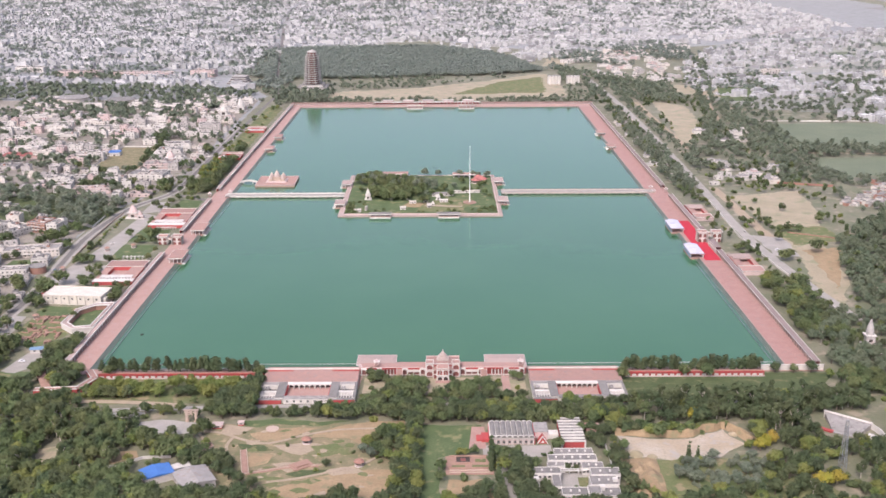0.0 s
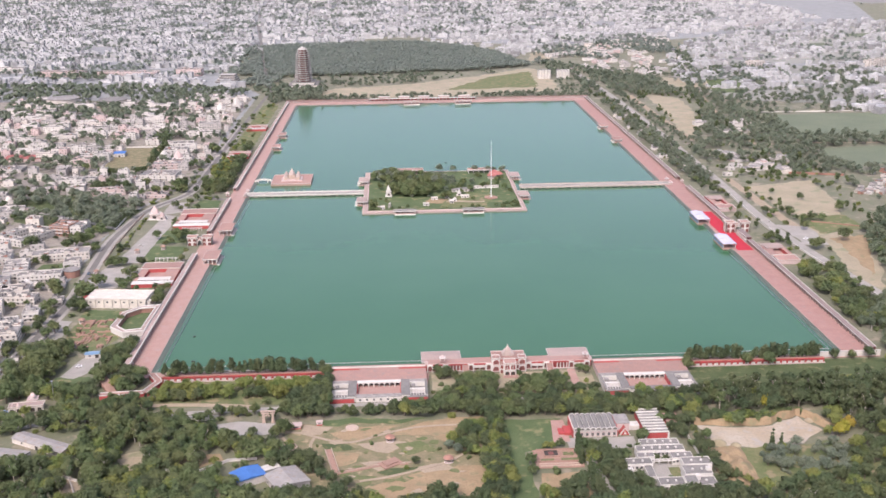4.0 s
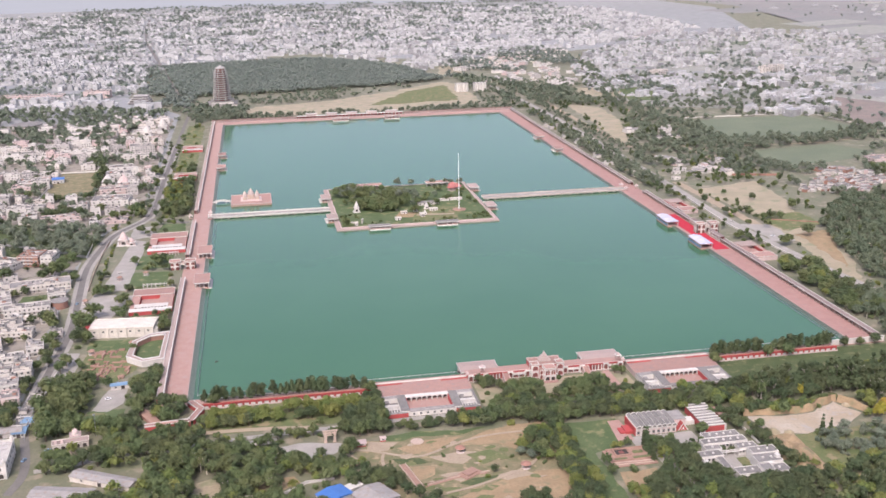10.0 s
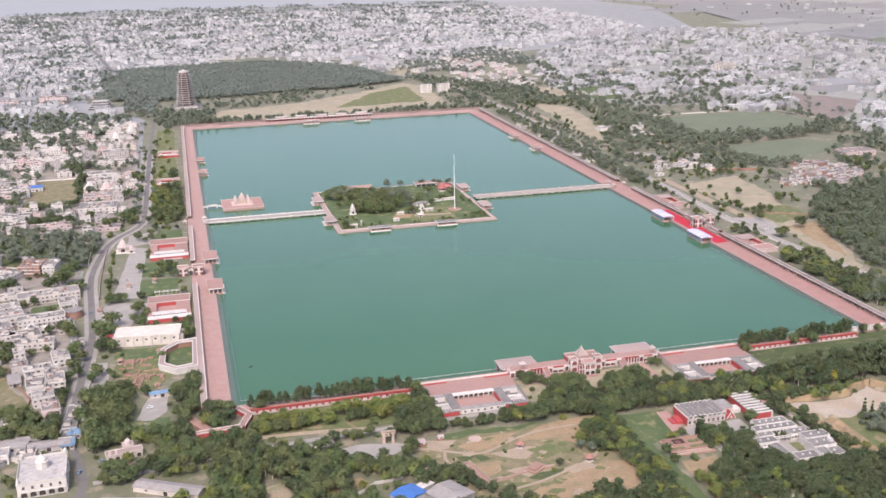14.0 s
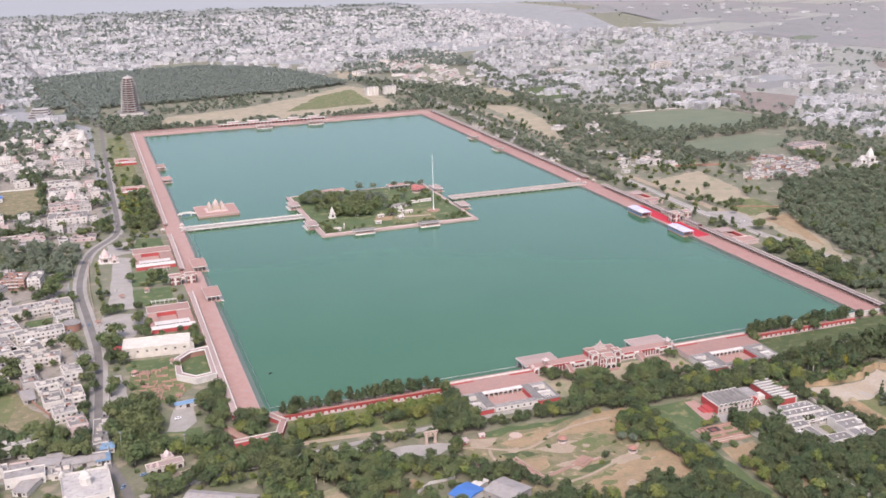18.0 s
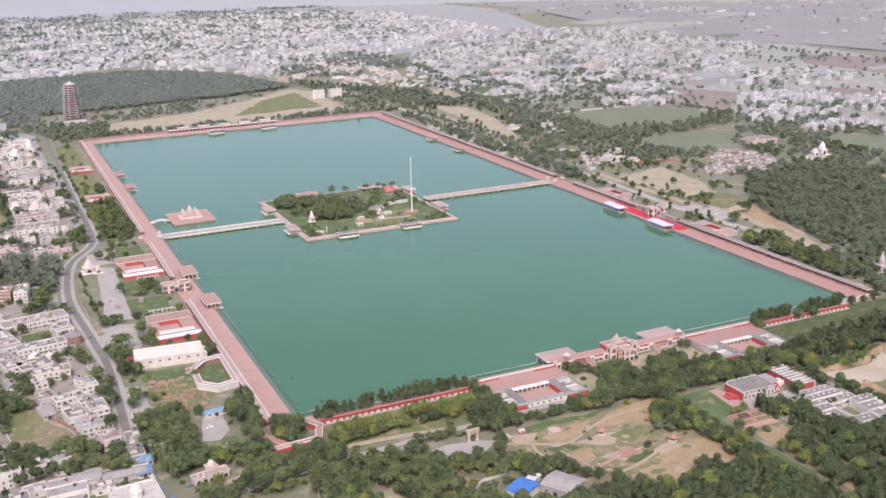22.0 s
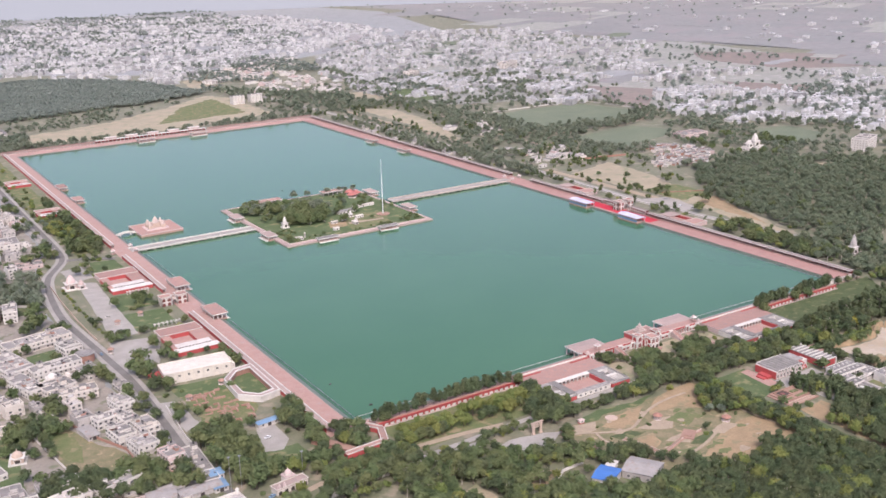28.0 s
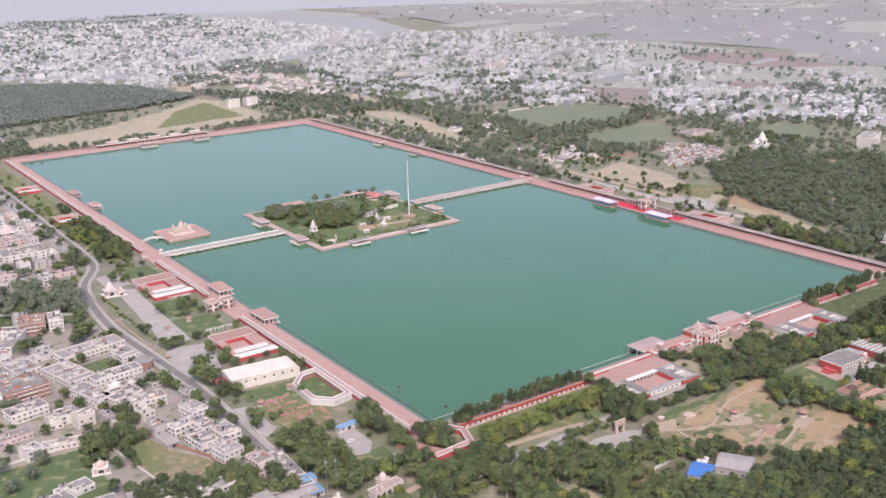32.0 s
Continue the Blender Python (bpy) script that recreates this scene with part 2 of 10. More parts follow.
M = dict(
    ground=material("dusty_ground", (0.145, 0.135, 0.085), (0.095, 0.105, 0.05), 22, 2.5, 0.9, 0.2, spots=(0.21, 0.175, 0.12), sheen=0.1),
    lawn=material("mown_lawn", (0.064, 0.096, 0.038), (0.088, 0.116, 0.050), 14, 1.2, 0.9, 0.3, spots=(0.17, 0.16, 0.08)),
    meadow=material("rough_meadow", (0.052, 0.074, 0.028), (0.076, 0.094, 0.040), 10, 1.4, 0.9, 0.5, spots=(0.125, 0.12, 0.06)),
    scrub=material("scrub_grass", (0.09, 0.12, 0.045), (0.15, 0.145, 0.07), 12, 1.5, 0.9, 0.4, spots=(0.21, 0.17, 0.10)),
    # crop green, dulled a little towards the distance haze
    field=material("green_field", (0.098, 0.120, 0.070), (0.122, 0.142, 0.084), 50, 3, 0.9, 0.2, sheen=0.05),
    dry=material("dry_field", (0.29, 0.235, 0.155), (0.22, 0.19, 0.115), 25, 2, 0.95, 0.2, spots=(0.17, 0.17, 0.09), sheen=0.1),
    sand=material("bare_sand", (0.293, 0.214, 0.128), (0.236, 0.171, 0.101), 9, 1.2, 0.95, 0.3, spots=(0.19, 0.165, 0.095)),
    pit=material("pale_quarry_sand", (0.365, 0.318, 0.255), (0.315, 0.255, 0.180), 16, 1.5, 0.95, 0.3, spots=(0.30, 0.275, 0.24)),
    path=material("earth_path", (0.317, 0.255, 0.185), (0.273, 0.220, 0.158), 6, 1.0, 0.95, 0.2),
    # far fields and town soil: distance haze greyed into the colours
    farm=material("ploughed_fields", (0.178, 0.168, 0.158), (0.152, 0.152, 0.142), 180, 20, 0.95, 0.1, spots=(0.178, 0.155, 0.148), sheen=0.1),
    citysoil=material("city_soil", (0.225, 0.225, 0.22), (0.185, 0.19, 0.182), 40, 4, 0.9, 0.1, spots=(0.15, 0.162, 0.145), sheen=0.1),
    asphalt=material("worn_asphalt", (0.165, 0.153, 0.14), (0.128, 0.119, 0.108), 12, 0.8, 0.85, 0.1),
    plaza=material("grey_pavers", (0.31, 0.288, 0.258), (0.255, 0.238, 0.212), 9, 0.9, 0.85, 0.15),
    pink=material("pink_sandstone_pavers", (0.298, 0.17, 0.135), (0.326, 0.20, 0.166), 7, 0.8, 0.8, 0.15, spots=(0.29, 0.20, 0.172), sheen=0.1),
    redpave=material("worn_red_pavers", (0.262, 0.132, 0.106), (0.30, 0.165, 0.135), 7, 0.8, 0.8, 0.15, spots=(0.25, 0.15, 0.125), sheen=0.1),
    roofpink=material("terracotta_roof_tiles", (0.325, 0.195, 0.16), (0.285, 0.18, 0.152), 5, 0.6, 0.85, 0.2, spots=(0.25, 0.178, 0.156), spread=0.1),
    roofbrown=material("weathered_stone_roof", (0.33, 0.245, 0.215), (0.29, 0.23, 0.205), 4, 0.5, 0.85, 0.2, spread=0.08),
    red=material("red_sandstone_paint", (0.36, 0.058, 0.056), (0.30, 0.066, 0.062), 4, 0.4, 0.7, 0.1, spread=0.08),
    dullred=material("faded_red_roof", (0.36, 0.13, 0.115), (0.30, 0.12, 0.105), 3, 0.4, 0.85, 0.15, spread=0.08),
    carpet=material("red_carpet", (0.42, 0.03, 0.05), (0.36, 0.03, 0.045), 5, 0.3, 0.95, 0.1),
    white=material("white_limewash", (0.545, 0.515, 0.468), (0.455, 0.43, 0.39), 5, 0.5, 0.75, 0.1, spots=(0.44, 0.42, 0.39), spread=0.06),
    cream=material("cream_render", (0.53, 0.485, 0.425), (0.46, 0.42, 0.37), 5, 0.5, 0.8, 0.1, spots=(0.40, 0.36, 0.31), spread=0.08),
    limecream=material("cream_limewash", (0.56, 0.515, 0.445), (0.48, 0.44, 0.38), 5, 0.5, 0.75, 0.1, spots=(0.43, 0.395, 0.345)),
    rose=material("rose_render", (0.475, 0.37, 0.34), (0.42, 0.335, 0.31), 5, 0.5, 0.8, 0.1, spread=0.1),
    grey=material("stained_concrete", (0.40, 0.375, 0.345), (0.32, 0.30, 0.28), 5, 0.6, 0.85, 0.15, spots=(0.25, 0.235, 0.22), spread=0.1),
    roofgrey=material("grey_roof_terrace", (0.255, 0.238, 0.222), (0.19, 0.178, 0.165), 4, 0.5, 0.9, 0.15, spots=(0.14, 0.131, 0.12), spread=0.22),
    roofdark=material("dark_bitumen_roof", (0.15, 0.142, 0.132), (0.2, 0.188, 0.174), 4, 0.5, 0.9, 0.15, spread=0.1),
    brick=material("red_brickwork", (0.31, 0.165, 0.125), (0.26, 0.15, 0.115), 3, 0.3, 0.9, 0.2, spread=0.08),
    brickpath=material("salmon_brick_paving", (0.31, 0.195, 0.15), (0.265, 0.165, 0.128), 4, 0.5, 0.9, 0.2),
    sandstone=material("buff_sandstone", (0.42, 0.325, 0.26), (0.36, 0.285, 0.23), 3, 0.4, 0.85, 0.15),
    palestone=material("pale_rosy_stone", (0.43, 0.35, 0.31), (0.37, 0.305, 0.27), 3, 0.4, 0.85, 0.15),
    step=material("wet_mossy_stone", (0.085, 0.115, 0.09), (0.12, 0.14, 0.11), 6, 0.7, 0.45, 0.2),
    blue=material("blue_sheet_roof", (0.05, 0.135, 0.36), (0.06, 0.16, 0.40), 4, 0.5, 0.45, 0.05),
    paleblue=material("pale_blue_paint", (0.17, 0.27, 0.38), (0.14, 0.23, 0.33), 4, 0.5, 0.5, 0.05, spread=0.15),
    lilac=material("white_lilac_canvas", (0.40, 0.40, 0.50), (0.48, 0.48, 0.56), 4, 0.5, 0.8, 0.05),
    tin=material("grey_corrugated_sheet", (0.30, 0.28, 0.26), (0.24, 0.225, 0.21), 4, 0.4, 0.6, 0.1, spots=(0.25, 0.20, 0.17)),
    glass=material("dark_window_glass", (0.09, 0.092, 0.094), (0.12, 0.12, 0.12), 3, 0.5, 0.15, 0.0),
    # near-black: painted shade inside openings, also dark doors, floats and the pool
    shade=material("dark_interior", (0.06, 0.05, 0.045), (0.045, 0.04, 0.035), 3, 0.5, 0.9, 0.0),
    steel=material("white_painted_steel", (0.75, 0.75, 0.75), (0.70, 0.70, 0.70), 3, 0.5, 0.4, 0.0),
    iron=material("grey_galvanised_iron", (0.33, 0.34, 0.35), (0.28, 0.29, 0.30), 3, 0.5, 0.5, 0.0, metal=0.6),
    tank=material("black_plastic_tank", (0.03, 0.03, 0.032), (0.04, 0.04, 0.042), 3, 0.5, 0.5, 0.0),
    gold=material("gilded_dome", (0.60, 0.43, 0.14), (0.55, 0.38, 0.12), 3, 0.4, 0.35, 0.05, metal=0.7),
    bark=material("grey_brown_bark", (0.17, 0.13, 0.10), (0.12, 0.095, 0.075), 2, 0.2, 0.9, 0.3),
    palebark=material("pale_smooth_bark", (0.48, 0.43, 0.37), (0.38, 0.33, 0.28), 2, 0.2, 0.8, 0.2),
    leaf=foliage("broad_leaves", (0.064, 0.088, 0.038), (0.138, 0.166, 0.071)),
    leafdark=foliage("dark_evergreen_leaves", (0.048, 0.069, 0.035), (0.098, 0.122, 0.058)),
    leaflight=foliage("fresh_green_leaves", (0.105, 0.135, 0.038), (0.190, 0.215, 0.066)),
    # paler and greyer than the near leaves
    leafwood=foliage("dry_woodland_leaves", (0.096, 0.124, 0.078), (0.146, 0.174, 0.110)),
    leafyellow=foliage("yellow_blossom", (0.20, 0.17, 0.03), (0.38, 0.31, 0.06)),
    # next two: leaf colours paled towards grey to hold distance haze
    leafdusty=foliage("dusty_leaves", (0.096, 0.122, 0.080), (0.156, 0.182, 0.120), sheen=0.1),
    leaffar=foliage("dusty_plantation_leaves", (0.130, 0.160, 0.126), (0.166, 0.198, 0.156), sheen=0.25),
)
M["parkgrass"] = material("worn_park_grass", (0.128, 0.130, 0.066), (0.205, 0.168, 0.102), 9, 1.2, 0.95, 0.3, spots=(0.28, 0.215, 0.135))
M["eastsoil"] = material("scrubby_town_soil", (0.185, 0.175, 0.14), (0.14, 0.145, 0.105), 30, 4, 0.9, 0.1, spots=(0.24, 0.22, 0.19), sheen=0.2)
M["earthfield"] = material("ploughed_red_earth", (0.225, 0.178, 0.155), (0.185, 0.158, 0.138), 30, 4, 0.95, 0.1, spots=(0.16, 0.15, 0.125))
# far walls and roofs: haze lowers their contrast in the colours themselves
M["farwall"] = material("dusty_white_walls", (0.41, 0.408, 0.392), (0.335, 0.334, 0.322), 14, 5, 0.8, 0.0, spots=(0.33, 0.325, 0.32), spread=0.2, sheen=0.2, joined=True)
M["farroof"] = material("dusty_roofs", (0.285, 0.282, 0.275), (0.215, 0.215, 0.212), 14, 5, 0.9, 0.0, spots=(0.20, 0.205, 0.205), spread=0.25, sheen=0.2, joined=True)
M["townsoil"] = material("trodden_town_soil", (0.265, 0.235, 0.198), (0.205, 0.183, 0.152), 18, 2.5, 0.9, 0.2, spots=(0.13, 0.135, 0.085))
M["ochre"] = material("ochre_render", (0.52, 0.40, 0.19), (0.46, 0.36, 0.18), 4, 0.5, 0.85, 0.1)
M["umber"] = material("dark_umber_roof", (0.23, 0.175, 0.16), (0.19, 0.15, 0.14), 4, 0.5, 0.85, 0.2, spread=0.06)
# maroon: red darkened to hold shade on recessed walls and openings
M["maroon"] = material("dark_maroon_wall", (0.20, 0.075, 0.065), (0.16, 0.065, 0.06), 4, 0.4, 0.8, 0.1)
WATER = water_material("tank_water", (0.037, 0.106, 0.052), (0.044, 0.116, 0.058))
SHALLOW = water_material("shallow_water", (0.040, 0.096, 0.054), (0.048, 0.110, 0.060))

# ---- shapes ----


class Geo:
    """Vertices and faces of one mesh, gathered piece by piece."""

    def __init__(self):
        self.v, self.f, self.m = [], [], []

    def add(self, verts, faces, mi=0):
        k = len(self.v)
        self.v += verts
        self.f += [tuple(k + i for i in f) for f in faces]
        self.m += [mi] * len(faces)
        return self

    def box(self, x0, x1, y0, y1, z0, z1, mi=0, top=None):
        vs = [(x0, y0, z0), (x1, y0, z0), (x1, y1, z0), (x0, y1, z0), (x0, y0, z1), (x1, y0, z1), (x1, y1, z1), (x0, y1, z1)]
        self.add(vs, [(3, 2, 1, 0), (0, 1, 5, 4), (1, 2, 6, 5), (2, 3, 7, 6), (3, 0, 4, 7), (4, 5, 6, 7)], mi)
        if top is not None:
            self.m[-1] = top
        return self

    def prism(self, poly, z0, z1, mi=0, top=None):
        n = len(poly)
        vs = [(x, y, z0) for x, y in poly] + [(x, y, z1) for x, y in poly]
        self.add(vs, [(i, (i + 1) % n, n + (i + 1) % n, n + i) for i in range(n)] + [tuple(range(n - 1, -1, -1)), tuple(range(n, 2 * n))], mi)
        if top is not None:
            self.m[-1] = top
        return self

    def lathe(self, x, y, profile, n=10, mi=0):
        """A turned shape: profile is a list of (radius, height)."""
        vs = [(x + r * math.cos(2 * math.pi * i / n), y + r * math.sin(2 * math.pi * i / n), z) for r, z in profile for i in range(n)]
        fs = [(a * n + i, a * n + (i + 1) % n, (a + 1) * n + (i + 1) % n, (a + 1) * n + i) for a in range(len(profile) - 1) for i in range(n)]
        return self.add(vs, fs + [tuple(range(n - 1, -1, -1)), tuple((len(profile) - 1) * n + i for i in range(n))], mi)

    def dome(self, x, y, z, r, h, n=12, mi=0):
        prof = [(r * math.cos(a), z + h * math.sin(a)) for a in (0, 0.35, 0.7, 1.05, 1.3)]
        return self.lathe(x, y, prof + [(0.12 * r, z + h * 1.02), (0.10 * r, z + h * 1.3), (0.02, z + h * 1.6)], n, mi)

    def bar(self, p, q, r, n=6, mi=0):
        """A round bar from p to q."""
        p, q = Vector(p), Vector(q)
        a = (q - p).orthogonal().normalized() * r
        b = (q - p).normalized().cross(a)
        ring = [a * math.cos(2 * math.pi * i / n) + b * math.sin(2 * math.pi * i / n) for i in range(n)]
        vs = [tuple(p + o) for o in ring] + [tuple(q + o) for o in ring]
        return self.add(vs, [(i, (i + 1) % n, n + (i + 1) % n, n + i) for i in range(n)] + [tuple(range(n - 1, -1, -1)), tuple(range(n, 2 * n))], mi)

    def arch(self, x0, x1, y0, y1, z0, z1, pier=0.5, crown=0.6, mi=0, seg=6):
        """A wall bay in the plane of x with an arched opening through it, from y0 to y1 deep."""
        a, b = x0 + pier, x1 - pier
        rise = min((b - a) / 2, (z1 - z0) * 0.35)
        spring, c, half = z1 - crown - rise, (a + b) / 2, (b - a) / 2
        arc = [(c - half * math.cos(math.pi * i / seg), spring + rise * math.sin(math.pi * i / seg)) for i in range(seg + 1)]
        low = [(x0, z0), (a, z0)] + arc + [(b, z0), (x1, z0)]
        high = [(x0, z1), (a, z1)] + [(x, z1) for x, _ in arc] + [(b, z1), (x1, z1)]
        n = len(low)
        vs = [(x, y, z) for y in (y0, y1) for row in (low, high) for x, z in row]
        fs = []
        for i in range(n - 1):
            fs += [(2 * n + i, 2 * n + i + 1, i + 1, i)] + ([(3 * n + i, n + i, n + i + 1, 3 * n + i + 1)] if high[i] != high[i + 1] else [])
            if i in (1, n - 3):
                continue
            fs += [(i, i + 1, n + i + 1, n + i), (3 * n + i, 3 * n + i + 1, 2 * n + i + 1, 2 * n + i)]
        return self.add(vs, fs + [(0, n, 3 * n, 2 * n), (n - 1, 3 * n - 1, 4 * n - 1, 2 * n - 1)], mi)

    def parapet(self, x0, x1, y0, y1, z0, z1, t=0.25, mi=0):
        self.box(x0, x1, y0, y0 + t, z0, z1, mi).box(x0, x1, y1 - t, y1, z0, z1, mi)
        return self.box(x0, x0 + t, y0 + t, y1 - t, z0, z1, mi).box(x1 - t, x1, y0 + t, y1 - t, z0, z1, mi)

    def mesh(self, name, *mats):
        me = bpy.data.meshes.new(name)
        me.from_pydata(self.v, [], self.f)
        for m in mats:
            me.materials.append(m)
        if any(self.m):
            me.polygons.foreach_set("material_index", self.m)
        me.update()
        return me


def part(name, geo, mat, parent, label="", at=None):
    """One mesh object under a thing or a part. geo: a Geo, or a mesh that several parts share."""
    me = geo if isinstance(geo, bpy.types.Mesh) else geo.mesh(name, *(mat if isinstance(mat, (list, tuple)) else [mat]))
    ob = new(name, me)
    ob.parent = parent
    if at is not None:
        ob.matrix_basis = at if isinstance(at, Matrix) else Matrix.Translation(at)
    return tagged(ob, label)


def thing(name, label, category, x=0.0, y=0.0, z=0.0, rz=0.0, group=""):
    ob = new(name)
    ob.empty_display_size = 0.5
    ob.matrix_basis = pose(x, y, z, 0, 0, rz)
    return tagged(ob, label, category, group)


def structure(name, geo, mat, label):
    return tagged(new(name, geo.mesh(name, *(mat if isinstance(mat, (list, tuple)) else [mat]))), label, name.split("_")[0], "", "structure")


def quick_mesh(name, verts, faces, mats, idx=None, smooth=True):
    """A large mesh from arrays: faces has 3 or 4 columns."""
    me = bpy.data.meshes.new(name)
    nf, k = faces.shape
    me.vertices.add(len(verts))
    me.vertices.foreach_set("co", np.ascontiguousarray(verts, dtype=np.float32).ravel())
    me.loops.add(nf * k)
    me.loops.foreach_set("vertex_index", np.ascontiguousarray(faces, dtype=np.int32).ravel())
    me.polygons.add(nf)
    me.polygons.foreach_set("loop_start", np.arange(0, nf * k, k, dtype=np.int32))
    for m in mats:
        me.materials.append(m)
    if idx is not None:
        me.polygons.foreach_set("material_index", np.ascontiguousarray(idx, dtype=np.int32))
    me.polygons.foreach_set("use_smooth", np.full(nf, smooth, dtype=bool))
    me.update(calc_edges=True)
    return me


def inside(x, y, poly):
    hit, j = False, len(poly) - 1
    for i in range(len(poly)):
        (xi, yi), (xj, yj) = poly[i], poly[j]
        if (yi > y) != (yj > y) and x < (xj - xi) * (y - yi) / (yj - yi) + xi:
            hit = not hit
        j = i
    return hit


def near_line(x, y, line, d):
    for (ax, ay), (bx, by) in zip(line, line[1:]):
        t = max(0.0, min(1.0, ((x - ax) * (bx - ax) + (y - ay) * (by - ay)) / ((bx - ax) ** 2 + (by - ay) ** 2)))
        if math.hypot(x - ax - t * (bx - ax), y - ay - t * (by - ay)) < d:
            return True
    return False


def rough_edge(poly, step=6.0, wobble=1.5, seed=0):
    """The outline of a patch of ground, with uneven edges."""
    out = []
    for (ax, ay), (bx, by) in zip(poly, poly[1:] + poly[:1]):
        k = max(1, int(math.hypot(bx - ax, by - ay) / step))
        for i in range(k):
            t = i / k
            x, y = ax + t * (bx - ax), ay + t * (by - ay)
            w = noise.noise_vector((x * 0.09, y * 0.09, seed * 7.3)) * wobble * 1.6
            out.append((x + w.x, y + w.y))
    return out


def patch(name, label, poly, mat, z, wobble=1.5, seed=0):
    """A patch of ground: a thin sheet with an uneven outline and a skirt down to the soil."""
    return structure(name, Geo().prism(rough_edge(poly, 6.0, wobble, seed) if wobble else poly, -0.25, z), mat, label)


def strip(line, width, z0, z1, smooth=3):
    """A band along a line, such as a road."""
    pts = [Vector(p) for p in line]
    for _ in range(smooth):
        pts = [pts[0]] + [q for a, b in zip(pts, pts[1:]) for q in (a * 0.75 + b * 0.25, a * 0.25 + b * 0.75)] + [pts[-1]]
    left, right = [], []
    for i, p in enumerate(pts):
        d = (pts[min(i + 1, len(pts) - 1)] - pts[max(i - 1, 0)]).normalized()
        nrm = Vector((-d.y, d.x)) * width / 2
        left.append(p + nrm)
        right.append(p - nrm)
    g = Geo()
    n = len(pts)
    vs = [(p.x, p.y, z) for z in (z0, z1) for p in left + right]
    fs = []
    for i in range(n - 1):
        fs += [(2 * n + n + i, 2 * n + n + i + 1, 2 * n + i + 1, 2 * n + i), (i, i + 1, 2 * n + i + 1, 2 * n + i)[::-1], (n + i, n + i + 1, 3 * n + i + 1, 3 * n + i)]
    return g.add(vs, fs)

# ---- ground, tank and water ----
X0, X1, Y0, Y1 = -262.0, 262.0, -1104.0, 2.0      # the hole that the tank takes out of the ground
WZ = -0.9                                         # water level
g = Geo()
OUTER = {-1: (266.5, 254.5), 1: (258.0, 254.0)}   # outer edge of the promenade at the near and far ends, west and east
INNER = {-1: (246.8, 237.0), 1: (234.6, 229.0)}   # its edge by the water
g.add([(-6000, -3500, 0), (6000, -3500, 0), (6000, Y0, 0), (-6000, Y0, 0)], [(0, 1, 2, 3)])
g.add([(-6000, Y1, 0), (6000, Y1, 0), (6000, 7000, 0), (-6000, 7000, 0)], [(0, 1, 2, 3)])
g.add([(-6000, Y0, 0), (-OUTER[-1][0], Y0, 0), (-OUTER[-1][1], Y1, 0), (-6000, Y1, 0)], [(0, 1, 2, 3)])
g.add([(OUTER[1][0], Y0, 0), (6000, Y0, 0), (6000, Y1, 0), (OUTER[1][1], Y1, 0)], [(0, 1, 2, 3)])


def edge(y, s, line, off=0.0):
    """How far from the axis a long edge lies at y, less a set-back. s: -1 west, 1 east."""
    near, far = line[s]
    return near + (far - near) * (y - Y0) / (Y1 - Y0) - off


def band(y0, y1, line0, o0, line1, o1, z, s):
    """A strip along a long side, between two lines with their set-backs, down to the tank floor."""
    p = [(s * edge(y0, s, line0, o0), y0), (s * edge(y1, s, line0, o0), y1), (s * edge(y1, s, line1, o1), y1), (s * edge(y0, s, line1, o1), y0)]
    return (p if s > 0 else p[::-1], -5, z)


structure("ground", g, M["ground"], "dusty soil and dry grass of the plain")
structure("water", Geo().add([(X0, Y0, WZ), (X1, Y0, WZ), (X1, Y1, WZ), (X0, Y1, WZ)], [(0, 1, 2, 3)]), WATER, "still green water of the sacred tank")
g = Geo()
for s in (-1, 1):
    p = [(s * edge(y, s, INNER, d), y, WZ + 0.004) for y, d in ((-1096, 0), (-26, 0), (-26, 5), (-1089, 6.2))]
    g.add(p, [(0, 1, 2, 3) if s < 0 else (3, 2, 1, 0)])
g.add([(-246.8, -1096, WZ + 0.006), (234.6, -1096, WZ + 0.006), (228.4, -1089, WZ + 0.006), (-240.6, -1089, WZ + 0.006)], [(0, 1, 2, 3)])
structure("water_shallow", g, SHALLOW, "darker shallow water over the sunken steps")
structure("tank_floor", Geo().box(X0, X1, Y0, Y1, -6.0, -5.0), M["step"], "stone bed of the tank under the water")
g = Geo()
g.prism(*band(-1096, -26, OUTER, 0, INNER, 0, 0.30, -1)).box(-254.5, 254, -26, 2, -5, 0.30)
g.box(-266.5, 258, -1104, -1096, -5, 0.30)
structure("pavement", g, M["pink"], "broad pink sandstone promenade round the tank")
structure("pavement_east", Geo().prism(*band(-1096, -26, OUTER, 0, INNER, 0, 0.30, 1)), M["redpave"], "broad worn red promenade along the east bank")
g = Geo()
RISE = 0.9                                        # tread of a bathing step
for k in range(5):
    d, z = RISE * (k + 1), 0.30 - 0.26 * (k + 1)
    if z > WZ - 0.2:
        g.prism(*band(-1096 + d, -26 - d, INNER, d - RISE, INNER, d, z, -1)).prism(*band(-1096 + d, -26 - d, INNER, d - RISE, INNER, d, z, 1))
        g.box(-246.8 + d, 234.6 - d, -1096 + d - RISE, -1096 + d, -5, z - 0.002).box(-237 + d, 229 - d, -26 - d, -26 - d + RISE, -5, z - 0.002)
structure("steps", g, M["step"], "dark wet bathing steps going down into the water")
g = Geo()
g.prism(*band(-1096, -26, INNER, -0.6, INNER, 0, 0.42, -1)).prism(*band(-1096, -26, INNER, -0.6, INNER, 0, 0.42, 1)).box(-246.8, 234.6, -1096.6, -1096, 0.3, 0.42).box(-237, 229, -26, -25.4, 0.3, 0.42)
structure("kerb", g, M["roofbrown"], "low brown stone kerb along the water edge")


